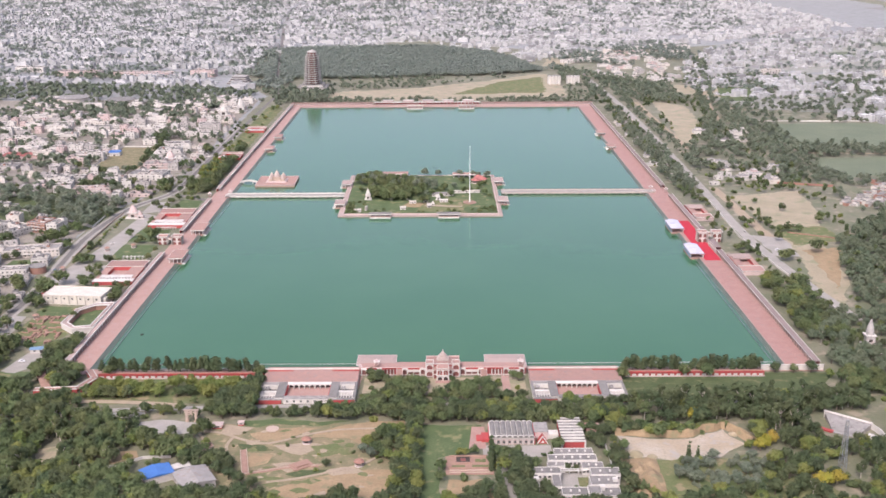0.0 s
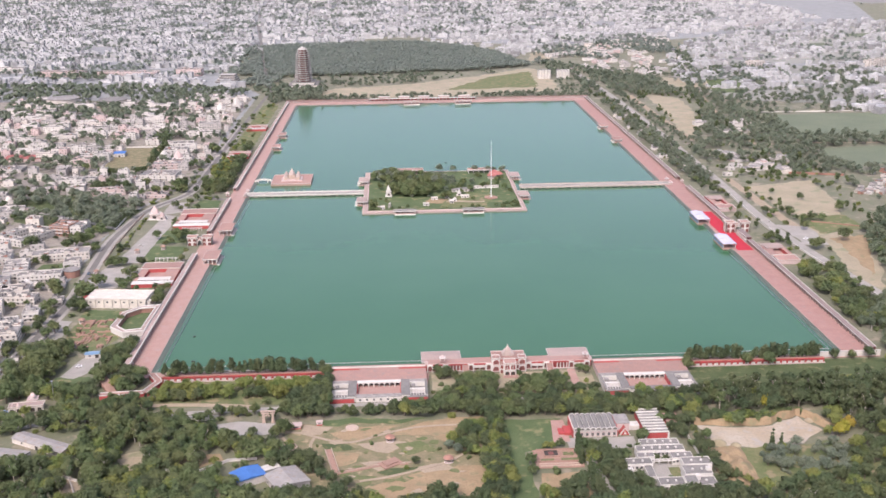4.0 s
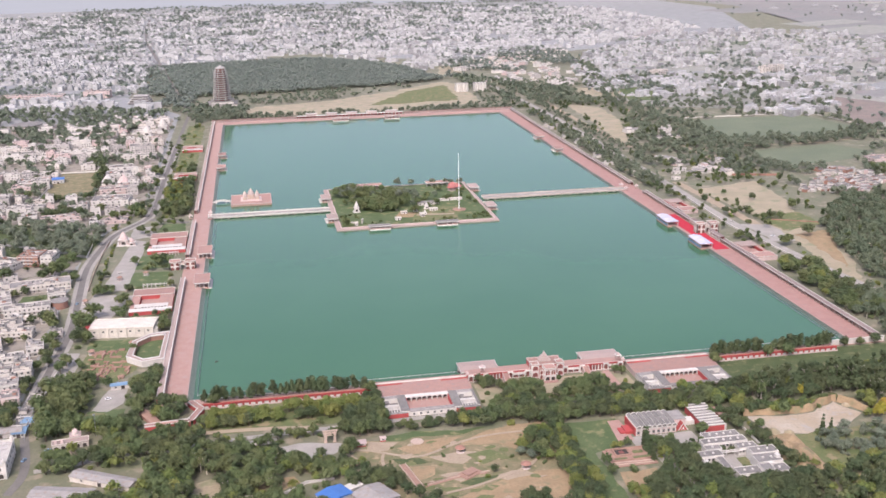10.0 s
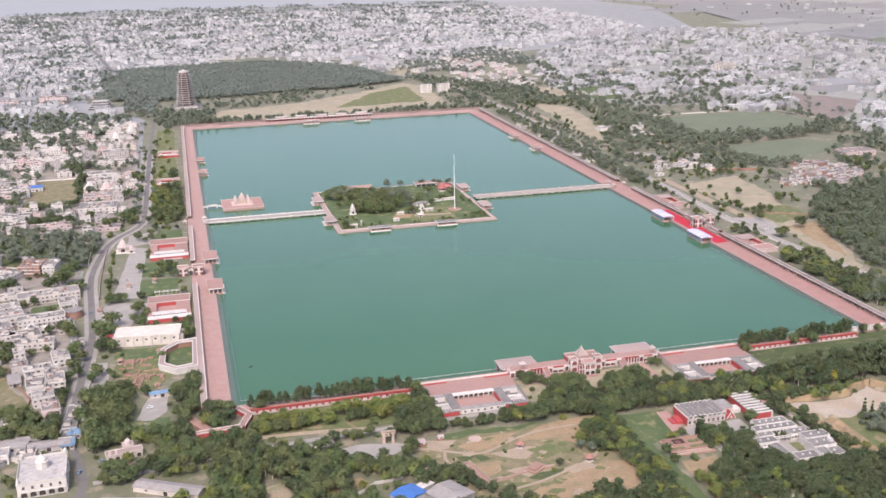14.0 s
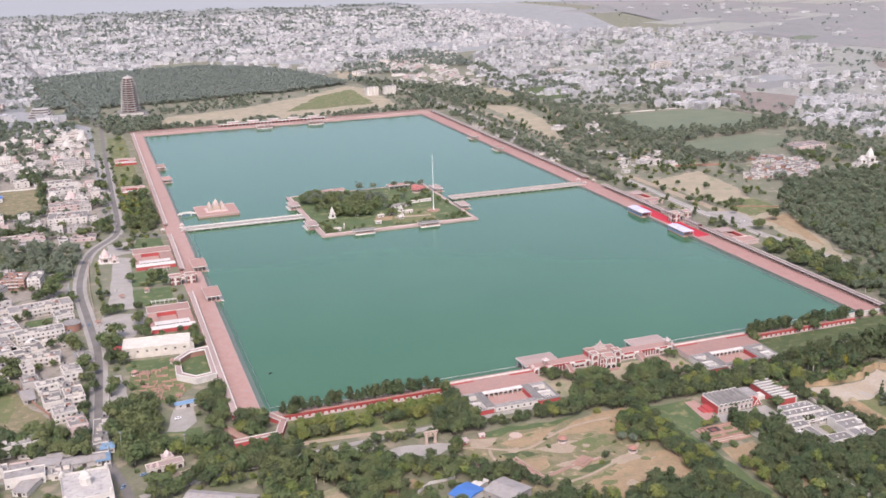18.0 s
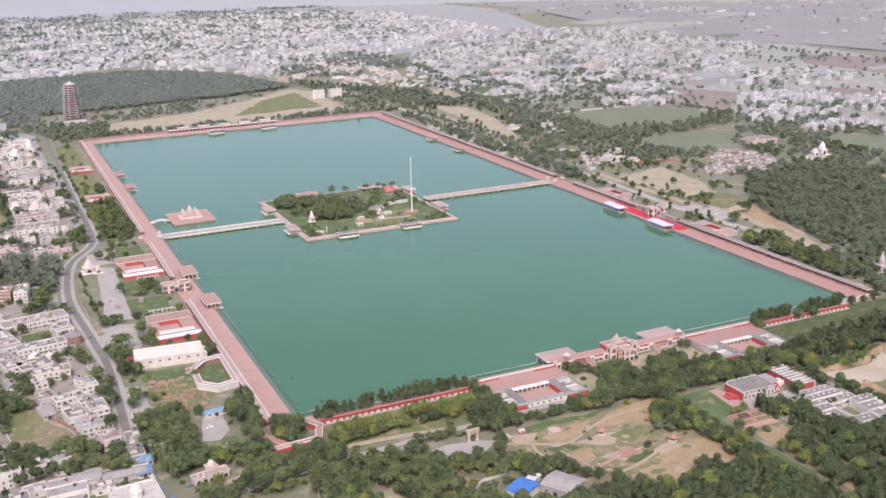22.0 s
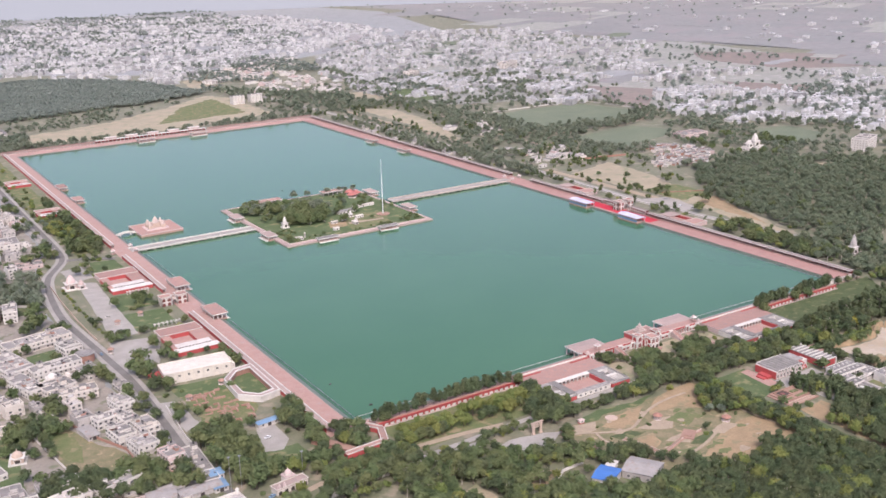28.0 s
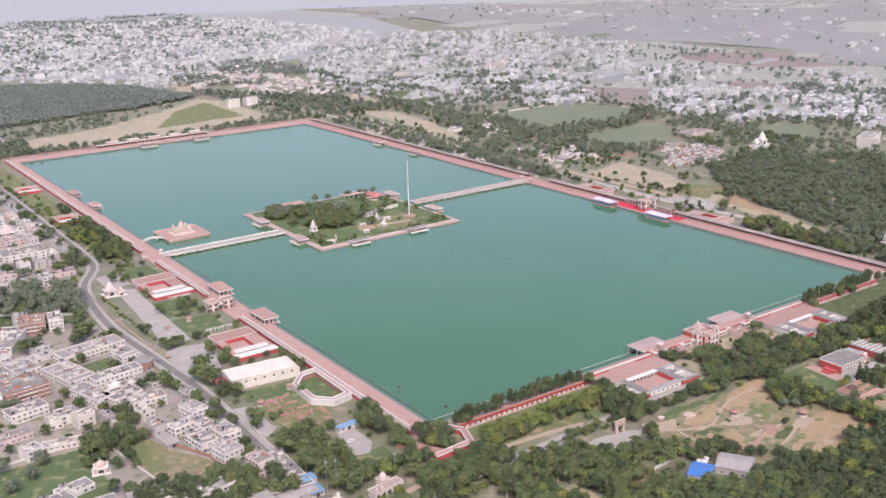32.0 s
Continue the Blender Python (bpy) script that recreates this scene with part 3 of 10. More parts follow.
def water_rail(x0, y0, x1, y1):
    """A safety railing that stands in the water in front of the steps."""
    L, a = math.hypot(x1 - x0, y1 - y0), math.degrees(math.atan2(y1 - y0, x1 - x0))
    t = thing("water_railing", "thin metal railing standing in the green water", "railing", x0, y0, WZ, a, "railings in the water")
    part("top_rail", Geo().box(0, L, -0.09, 0.09, 0.82, 1.0), M["white" if abs(a) < 45 else "iron"], t)
    part("lower_rail", Geo().box(0, L, -0.05, 0.05, 0.40, 0.48), M["iron"], t)
    post = Geo().box(-0.06, 0.06, -0.06, 0.06, -1.0, 1.0).mesh("post", M["white"])
    for i in range(int(L / 8) + 1):
        part("post", post, None, t, at=(i * 8.0, 0, 0))


water_rail(-240.5, -1088, -36, -1088)
water_rail(-36, -1088, 227.8, -1088)
water_rail(-240.5, -1088, -238.5, -868)
water_rail(227.8, -1088, 226.6, -868)
water_rail(-237, -735, -236, -640)
BUOY = Geo().box(-1.3, 1.3, -0.5, 0.5, -0.3, 0.35).box(-0.7, 0.6, -0.35, 0.35, 0.35, 0.6).mesh("float", M["shade"])
for i, (x, y) in enumerate(((-222, -1076), (-229, -1030), (60, -420), (230, -452), (-12, -470))):
    part("float_body", BUOY, None, thing("mooring_float", "small dark float lying on the water", "float", x, y, WZ, 40 * i, "floats on the water"))

# ---- galleries along the outer edges ----


def gallery(x, y0, y1, side, n):
    """A roofed walk on columns. side: +1 with its open face to +x, -1 to -x."""
    L, q = y1 - y0, 2.2 if x < 0 else 2.5
    t = thing("gallery", "long grey-roofed gallery on columns beside the promenade", "gallery", x, y0, 0.3, -0.62 if x < 0 else 0.21, "galleries round the tank")
    part("roof", Geo().box(-q + 0.25, q - 0.25, 0, L, 3.3, 3.6), M["roofbrown" if x < 0 else "umber"], t)
    part("fascia", Geo().box(-q, -q + 0.25, 0, L, 3.3, 3.95), M["white"], t, "white parapet and fascia")
    part("fascia", Geo().box(q - (0.7 if x < 0 else 0.25), q, 0, L, 3.2, 4.1), M["white"], t, "white parapet and fascia")
    # east wall is maroon: shade under the roof put into its colour
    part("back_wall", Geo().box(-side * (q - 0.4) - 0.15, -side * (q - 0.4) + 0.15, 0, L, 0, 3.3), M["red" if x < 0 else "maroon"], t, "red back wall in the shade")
    part("plinth", Geo().box(-q + 0.1, q - 0.1, 0, L, -0.3, 0.25), M["pink"], t)
    col = Geo().box(-0.28, 0.28, -0.28, 0.28, 0.25, 3.3).box(-0.4, 0.4, -0.4, 0.4, 2.9, 3.3).mesh("column", M["white" if x < 0 else "roofbrown"])
    for i in range(n):
        part("column", col, None, t, at=(side * (q - 0.55), (i + 0.5) * L / n, 0))
    return t


for y0, y1 in ((-1098, -1010), (-1010, -920), (-920, -838), (-768, -700), (-700, -640), (-598, -500), (-500, -400), (-400, -300), (-300, -200), (-200, -110), (-110, -8)):
    gallery(-edge(y0, -1, OUTER, 2.2), y0, y1 - 0.4, 1, int((y1 - y0) / 5))
for y0, y1 in ((-1096, -1010), (-1010, -920), (-920, -838), (-768, -700), (-700, -630), (-590, -500), (-500, -400), (-400, -300), (-300, -200), (-200, -110), (-110, -8)):
    gallery(edge(y0, 1, OUTER, 2.5), y0, y1 - 0.4, -1, int((y1 - y0) / 5))
for y0, y1 in ((-838, -812), (-788, -768)):
    t = thing("gate_gallery", "red two-storey gallery with white columns beside the gate", "gallery", edge(y0, 1, OUTER, 3.0), y0, 0.3, 0, "gate galleries")
    L, n = y1 - y0, int((y1 - y0) / 3.2)
    part("roof", Geo().box(-2.8, 2.8, 0, L, 5.4, 5.7), M["umber"], t)
    part("fascia", Geo().box(-3.0, -2.8, 0, L, 5.1, 6.0), M["white"], t, "white fascia")
    # maroon puts the gallery's shade into the wall colour
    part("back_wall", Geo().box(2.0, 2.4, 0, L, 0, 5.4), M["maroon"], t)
    part("floor_beam", Geo().box(-2.9, -2.5, 0, L, 2.6, 3.0), M["white"], t)
    for i in range(n + 1):
        part("column", Geo().box(-2.95, -2.45, i * L / n - 0.25, i * L / n + 0.25, 0, 5.4), M["white"], t)


def kiosk_dome(x, y, z, r, label, category="kiosk", h=3.2, mat="rose"):
    """A small domed kiosk (chhatri)."""
    t = thing("chhatri", label, category, x, y, z, 0, "domed kiosks")
    part("plinth", Geo().box(-r, r, -r, r, 0, 0.4), M["pink"], t)
    for sx in (-1, 1):
        for sy in (-1, 1):
            part("column", Geo().box(sx * r * 0.8 - 0.18, sx * r * 0.8 + 0.18, sy * r * 0.8 - 0.18, sy * r * 0.8 + 0.18, 0.4, h), M[mat], t)
    part("eave", Geo().box(-r * 1.25, r * 1.25, -r * 1.25, r * 1.25, h, h + 0.25), M["white"], t)
    part("dome", Geo().dome(0, 0, h + 0.25, r * 0.95, r * 0.9), M[mat], t)
    return t


def gate(x, y, rz, label, tall=0.8):
    """A two-storey gate house across the promenade: white frames with red recesses, towers either side of a deck."""
    t = thing("gate_house", label, "gate", x, y, 0.3, rz, "gate houses")
    for s in (-1, 1):
        c = s * 7.6
        # maroon core: the recess shade is painted into the red
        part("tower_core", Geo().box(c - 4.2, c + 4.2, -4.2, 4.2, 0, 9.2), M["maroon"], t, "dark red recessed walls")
        for k in range(4):
            for lv in range(2):
                for b in range(2):
                    fr = Geo().arch(-5.0 + b * 5.0, b * 5.0, -5.0, -4.2, lv * 4.7, lv * 4.7 + 4.7, 0.85, 0.9)
                    part("arched_frame", fr, M["white"], t, "white arched frame", at=Matrix.Translation((c, 0, 0)) @ pose(0, 0, 0, 0, 0, 90 * k))
        part("tower_roof", Geo().box(c - 5.5, c + 5.5, -5.5, 5.5, 9.4, 9.8), M["roofpink"], t)
        part("tower_parapet", Geo().parapet(c - 5.5, c + 5.5, -5.5, 5.5, 9.8, 10.6, 0.3), M["white"], t)
    part("deck", Geo().box(-2.4, 2.4, -4.5, 4.5, 7.0, 7.6), M["roofpink"], t)
    part("deck_parapet", Geo().parapet(-2.4, 2.4, -4.5, 4.5, 7.6, 8.5, 0.3), M["white"], t)
    part("deck_arch", Geo().arch(-2.4, 2.4, -4.5, -3.8, 0, 7.0, 0.5, 0.8), M["white"], t)
    t.scale = (0.92, 0.85, tall)
    return t


gate(-263.5, -800, 0, "white and red gate house over the promenade")
gate(254.5, -800, 0, "white framed gate house beside a red carpet", 1.0)


def ghat(x, y, rz, w, d, label, roof="roofpink", h=4.6):
    """A flat-roofed bathing pavilion on columns, standing out over the water."""
    t = thing("ghat_pavilion", label, "pavilion", x, y, 0, rz, "bathing pavilions")
    part("platform", Geo().box(-w / 2, w / 2, -d / 2, d / 2, -3, 0.25), M["pink"], t)
    part("roof", Geo().box(-w / 2 - 0.8, w / 2 + 0.8, -d / 2 - 0.8, d / 2 + 0.8, h, h + 0.4), M[roof], t)
    part("fascia", Geo().parapet(-w / 2 - 0.95, w / 2 + 0.95, -d / 2 - 0.95, d / 2 + 0.95, h - 0.3, h + 0.55, 0.15), M["white"], t)
    col = Geo().box(-0.3, 0.3, -0.3, 0.3, 0.25, h).box(-0.45, 0.45, -0.45, 0.45, h - 0.4, h).mesh("column", M["white"])
    for i in range(5):
        for j in range(4):
            if i in (0, 4) or j in (0, 3):
                part("column", col, None, t, at=((i / 4 - 0.5) * (w - 1), (j / 3 - 0.5) * (d - 1), 0))
    part("stair", Geo().box(-w / 2, w / 2, -d / 2 - 1.4, -d / 2, -3, -0.15).box(-w / 2, w / 2, -d / 2 - 2.6, -d / 2 - 1.4, -3, -0.6), M["white"], t, "white steps into the water")
    return t


for y, rz in ((-758, 90), (-848, 90)):
    ghat(-244.5, y, rz, 26, 12, "pink tile-roofed bathing pavilion over the water")
for y in (-285, -367):
    ghat(-235, y, 90, 20, 10, "pink roofed bathing pavilion by the far promenade", "roofpink", 3.4)
for y in (-265, -361):
    ghat(230, y, -90, 20, 10, "pink roofed bathing pavilion by the far promenade", "roofpink", 3.4)
for x in (-45, 41):
    ghat(x, -30, 0, 26, 10, "low roofed bathing pavilion on the far bank")


def canvas_stage(x, y):
    """A festival stage on a ghat: a white canvas roof with two crests on steel posts."""
    t = thing("canvas_pavilion", "white and lilac canvas festival roof beside red carpet", "canvas pavilion", x, y, 0, 90, "canvas roofs over the water")
    part("platform", Geo().box(-15, 15, -6, 6, -3, 0.25), M["pink"], t)
    part("lower_stair", Geo().box(-15, 15, -7.6, -6, -3, -0.2).box(-15, 15, -9, -7.6, -3, -0.65), M["grey"], t)
    part("roof_slab", Geo().box(-15.5, 15.5, -6.5, 6.5, 4.3, 4.7), M["roofbrown"], t)
    for s in (-1, 1):
        c = s * 7.8
        vs = [(c - 7.5, -6.4, 4.7), (c + 7.5, -6.4, 4.7), (c + 7.5, 6.4, 4.7), (c - 7.5, 6.4, 4.7), (c - 7.5, 0, 5.9), (c + 7.5, 0, 5.9)]
        part("canvas", Geo().add(vs, [(0, 1, 5, 4), (2, 3, 4, 5), (1, 2, 5), (3, 0, 4), (3, 2, 1, 0)]), M["lilac"], t, "white lilac canvas")
        for k in range(2):
            xx = c - 5.0 + k * 6.0
            part("stripe", Geo().add([(xx, -6.42, 4.76), (xx + 1.7, -6.42, 4.76), (xx + 1.7, 0, 5.96), (xx, 0, 5.96), (xx + 1.7, 6.42, 4.76), (xx, 6.42, 4.76)], [(0, 1, 2, 3), (3, 2, 4, 5)]), M["lilac"], t, "pale stripe on the canvas")
        part("trim", Geo().box(c - 7.5, c + 7.5, -6.55, -6.4, 3.6, 4.75), M["paleblue"], t, "blue edging")
    post = Geo().box(-0.25, 0.25, -0.25, 0.25, 0.25, 4.3).mesh("post", M["white"])
    for i in range(7):
        for yy in (-5.6, 5.6):
            part("post", post, None, t, at=((i - 3) * 4.8, yy, 0))
    part("banner", Geo().box(-15, 15, 5.9, 6.0, 0.8, 2.6), M["paleblue"], t, "blue and white banner strip")
    return t


canvas_stage(231, -756)
canvas_stage(231, -838)
structure("carpet", Geo().box(237, 251.5, -860, -728, 0.28, 0.34), M["carpet"], "bright red carpet laid on the promenade")

# ---- bridges, island and water temple ----


def bridge(x0, x1, y, w, label, wall="white"):
    t = thing("footbridge", label, "bridge", x0, y, 0, 0, "bridges to the island")
    L = x1 - x0
    part("deck", Geo().box(0, L, -w / 2, w / 2, -0.1, 0.7), M["plaza"], t, "pale stone deck")
    for s in (-1, 1):
        part("parapet", Geo().box(0, L, s * (w / 2 - 0.4) - 0.3, s * (w / 2 - 0.4) + 0.3, 0.7, 1.7), M[wall], t, "pale stone parapet")
        post = Geo().box(-0.4, 0.4, -0.4, 0.4, 0.7, 2.0).box(-0.5, 0.5, -0.5, 0.5, 2.0, 2.2).mesh("post", M[wall])
        for i in range(int(L / 7)):
            part("post", post, None, t, at=(3 + i * 7.0, s * (w / 2 - 0.4), 0))
    pier = Geo().box(-0.9, 0.9, -w / 2 + 0.5, w / 2 - 0.5, -4, -0.1).mesh("pier", M["rose"])
    for i in range(int(L / 9)):
        part("pier", pier, None, t, at=(5 + i * 9.0, 0, 0))
    return t


bridge(-246, -112, -617, 15, "pale stone footbridge with parapets over the water")
bridge(66, 240, -605, 15, "pale rosy footbridge with parapets over the water", "palestone")
for x, y in ((-243, -626), (-243, -608), (239, -612), (239, -595), (254, -606), (-264, -619)):
    kiosk_dome(x, y, 0.3, 1.8, "small pink domed kiosk at a bridge end")

g = Geo().box(-112, 62, -705, -520, -5, 0.4)
structure("island", g, M["roofbrown"], "pink paved edge of the island in the tank")
patch("island_lawn", "green lawn of the island garden", [(-106, -698), (57, -698), (57, -525), (-106, -525)], M["lawn"], 0.85, 0.6, 3)
g = Geo().box(-106.6, 57.6, -699, -698.2, 0.4, 1.2).box(-106.6, 57.6, -525, -524.2, 0.4, 1.2).box(-107.4, -106.6, -699, -524.2, 0.4, 1.2).box(57.6, 58.4, -699, -524.2, 0.4, 1.2)
structure("island_wall", g, M["rose"], "low pink wall round the island garden")
patch("island_court", "sandy court on the island", [(-46, -670), (-26, -673), (-20, -655), (-38, -648)], M["sand"], 0.93, 1.2, 5)
patch("island_path", "sandy garden path", [(-22, -668), (20, -672), (20, -667), (-20, -660)], M["path"], 0.97, 0.8, 6)
for x, y, rz in ((-67, -705, 0), (5, -705, 0)):
    ghat(x, y, rz, 22, 6, "low roofed bathing pavilion at the island edge", "roofgrey", 2.8)
for y in (-660, -570):
    ghat(-113, y, -90, 20, 10, "roofed bathing pavilion at the island edge", "roofbrown", 3.6)
    ghat(65, y + 12, 90, 20, 10, "roofed bathing pavilion at the island edge", "roofbrown", 3.6)
part("arcade", Geo().box(-18, 18, -3, 3, 0, 5.6), M["rose"], ghat(-62, -533, 180, 38, 11, "long pink roofed hall at the island edge", "roofpink", 6.0))
ghat(25, -533, 180, 26, 9, "long pink roofed hall at the island edge", "roofpink", 5.0)
t = thing("flagpole", "very tall white steel flagpole on a round plinth", "flagpole", 28.5, -653, 0.85)
part("plinth", Geo().lathe(0, 0, [(7.5, 0), (7.5, 0.5), (5.0, 0.55), (4.6, 1.0)], 24), M["brickpath"], t, "round salmon brick plinth")
part("base", Geo().lathe(0, 0, [(1.2, 1.0), (1.0, 2.2), (0.7, 2.4)], 12), M["white"], t)
part("shaft", Geo().lathe(0, 0, [(0.46, 2.2), (0.38, 25), (0.28, 45), (0.16, 62.6), (0.24, 62.8), (0.05, 63.2)], 12), M["steel"], t)


def shrine(x, y, z, r, h, mat, label, spire=True, category="shrine", rz=0.0, group=""):
    """A small temple: plinth, square cell with a doorway, and a curved spire or a dome."""
    t = thing("shrine", label, category, x, y, z, rz, group)
    part("plinth", Geo().box(-r * 1.5, r * 1.5, -r * 1.5, r * 1.5, 0, 0.08 * h), M["white"], t)
    part("cell", Geo().box(-r, r, -r, r, 0.08 * h, 0.42 * h), M[mat], t)
    part("doorway", Geo().arch(-r * 0.6, r * 0.6, -r - 0.12, -r, 0.08 * h, 0.38 * h, 0.12 * r, 0.1), M["white"], t)
    # near-black sheet puts the doorway's shade into colour
    part("opening", Geo().box(-r * 0.42, r * 0.42, -r - 0.04, -r + 0.1, 0.08 * h, 0.30 * h), M["shade"], t)
    part("eave", Geo().box(-r * 1.2, r * 1.2, -r * 1.2, r * 1.2, 0.42 * h, 0.45 * h), M["white"], t)
    if spire:
        part("spire", Geo().lathe(0, 0, [(r * 0.95, 0.45 * h), (r * 0.9, 0.58 * h), (r * 0.7, 0.75 * h), (r * 0.38, 0.9 * h), (r * 0.3, 0.91 * h), (r * 0.32, 0.94 * h), (0.03, 1.05 * h)], 8), M[mat], t)
    else:
        part("dome", Geo().dome(0, 0, 0.45 * h, r * 0.95, 0.36 * h), M[mat], t)
    return t


shrine(-84, -637, 0.85, 2.6, 12, "white", "small white temple with a pointed spire among trees")
shrine(-6, -640, 0.85, 2.0, 7, "white", "small white shrine in the island garden")
shrine(-12, -664, 0.85, 1.6, 5.5, "white", "small white shrine in the island garden", False)


def open_hut(x, y, z, r, h, roof, label, n=8):
    """A garden shelter: posts under a low pitched roof."""
    t = thing("garden_shelter", label, "shelter", x, y, z, 0, "garden shelters")
    part("floor_slab", Geo().lathe(0, 0, [(r * 1.05, 0), (r * 1.05, 0.25)], n), M["white"], t)
    for i in range(n):
        a = 2 * math.pi * i / n
        part("post", Geo().box(r * 0.85 * math.cos(a) - 0.15, r * 0.85 * math.cos(a) + 0.15, r * 0.85 * math.sin(a) - 0.15, r * 0.85 * math.sin(a) + 0.15, 0.25, h), M["white"], t)
    part("roof", Geo().lathe(0, 0, [(r * 1.25, h), (r * 1.2, h + 0.2), (r * 0.5, h + r * 0.5), (r * 0.15, h + r * 0.62)], n), M[roof], t, "red roof")
    part("low_wall", Geo().lathe(0, 0, [(r * 0.95, 0.25), (r * 0.95, 1.0), (r * 0.85, 1.0), (r * 0.85, 0.25)], n), M["rose"], t)
    return t


for x, y in ((38, -562), (46, -556), (42, -548)):
    open_hut(x, y, 0.85, 5.0, 3.4, "dullred", "dull red roofed garden shelter on the island")
patch("island_dry", "dry worn grass in the island garden", [(-30, -690), (20, -690), (34, -640), (10, -632), (-20, -648)], M["scrub"], 0.90, 3.0, 41)
for x, y, w, d in ((-34, -656, 7, 3), (-16, -670, 4, 8), (0, -650, 9, 4), (-20, -650, 5, 3), (-92, -690, 7, 5), (26, -610, 30, 2.5), (-44, -680, 6, 4)):
    t = thing("garden_shed", "low white garden building with a pale flat roof", "garden building", x, y, 0.85, 4, "white garden buildings")
    part("wall", Geo().box(-w / 2, w / 2, -d / 2, d / 2, 0, 2.7), M["white"], t)
    part("roof", Geo().box(-w / 2 - 0.4, w / 2 + 0.4, -d / 2 - 0.4, d / 2 + 0.4, 2.7, 2.95), M["cream"], t)
    part("door", Geo().box(-0.5, 0.5, -d / 2 - 0.05, -d / 2 + 0.05, 0, 2.1), M["shade"], t)
    for s in (-1, 1):
        part("window", Geo().box(s * w * 0.3 - 0.5, s * w * 0.3 + 0.5, -d / 2 - 0.05, -d / 2 + 0.05, 1.0, 2.0), M["glass"], t)
t = thing("garden_house", "white flat-roofed garden house on the island", "garden house", -1, -622, 0.85, 8)
part("wall", Geo().box(-12, 12, -3, 3, 0, 3), M["white"], t)
part("roof", Geo().box(-12.5, 12.5, -3.5, 3.5, 3, 3.3), M["roofgrey"], t)
for i in range(5):
    part("window", Geo().box(-11 + i * 4.6, -9.4 + i * 4.6, -3.06, -2.9, 0.9, 2.3), M["glass"], t)
t = thing("yellow_gateway", "cream garden gateway by hedges", "gateway", -83, -684, 0.85, 70)
part("arch", Geo().arch(-2.4, 2.4, -0.6, 0.6, 0, 4.2, 0.9, 0.8), M["cream"], t)
part("cap", Geo().box(-2.8, 2.8, -0.8, 0.8, 4.2, 4.6), M["cream"], t)

t = thing("water_temple", "pale rosy stone temple group on a pink platform in the water", "temple", -198, -550, 0)
part("platform", Geo().box(-23, 23, -23, 23, -5, 1.3), M["roofpink"], t)
part("platform_edge", Geo().parapet(-23.2, 23.2, -23.2, 23.2, 1.0, 1.9, 0.6), M["rose"], t)
part("terrace", Geo().box(-12, 12, -10, 10, 1.3, 2.4), M["rose"], t)
for x, y, r, h in ((0, 0, 3.8, 11.5), (-7, -5, 2.4, 8), (7, -5, 2.4, 8), (-7, 5, 2.4, 8), (7, 5, 2.4, 8)):
    part("cell", Geo().box(x - r, x + r, y - r, y + r, 2.4, 2.4 + h * 0.4), M["sandstone"], t)
    part("spire", Geo().lathe(x, y, [(r, 2.4 + h * 0.4), (r * 0.95, 2.4 + h * 0.55), (r * 0.6, 2.4 + h * 0.8), (r * 0.25, 2.4 + h * 0.95), (0.05, 2.4 + h * 1.08)], 8), M["palestone"], t)
t = thing("arched_footbridge", "small white arched footbridge to the water temple", "bridge", -242, -553, 0)
for i in range(10):
    x, z = i * 2.1, 0.4 + 1.8 * math.sin(math.pi * (i + 0.5) / 10)
    part("deck_slab", Geo().box(x, x + 2.1, -2, 2, z - 0.5, z), M["white"], t)
    for s in (-1.95, 1.95):
        part("parapet", Geo().box(x, x + 2.1, s - 0.15, s + 0.15, z, z + 1), M["white"], t)
for x in (4, 15):
    part("pier", Geo().box(x, x + 0.8, -1.6, 1.6, -4, 1.2), M["white"], t)

# ---- the gate front on the near bank ----
t = thing("main_gate", "red and white two-storey gate with a stepped stone dome", "gate", -3.0, -1104, 0.0)
frame_bay = Geo().arch(-1.9, 1.9, -4.7, -3.6, 0, 5.3, 0.55, 0.7).mesh("frame_bay", M["white"])
# maroon boxes put the shade of recesses and openings into colour
frame_recess = Geo().box(-1.35, 1.35, -3.2, -2.0, 0.2, 4.0).mesh("frame_recess", M["maroon"])
gate_panel = Geo().box(-1.9, 1.9, -4.1, -3.75, 2.4, 4.1).mesh("balcony_panel", M["white"])
gate_opening = Geo().box(-1.5, 1.5, -2.1, -1.95, 0.2, 2.3).mesh("opening", M["maroon"])
gate_column = Geo().box(-0.3, 0.3, -3.7, -3.1, 0, 4.5).mesh("column", M["white"])
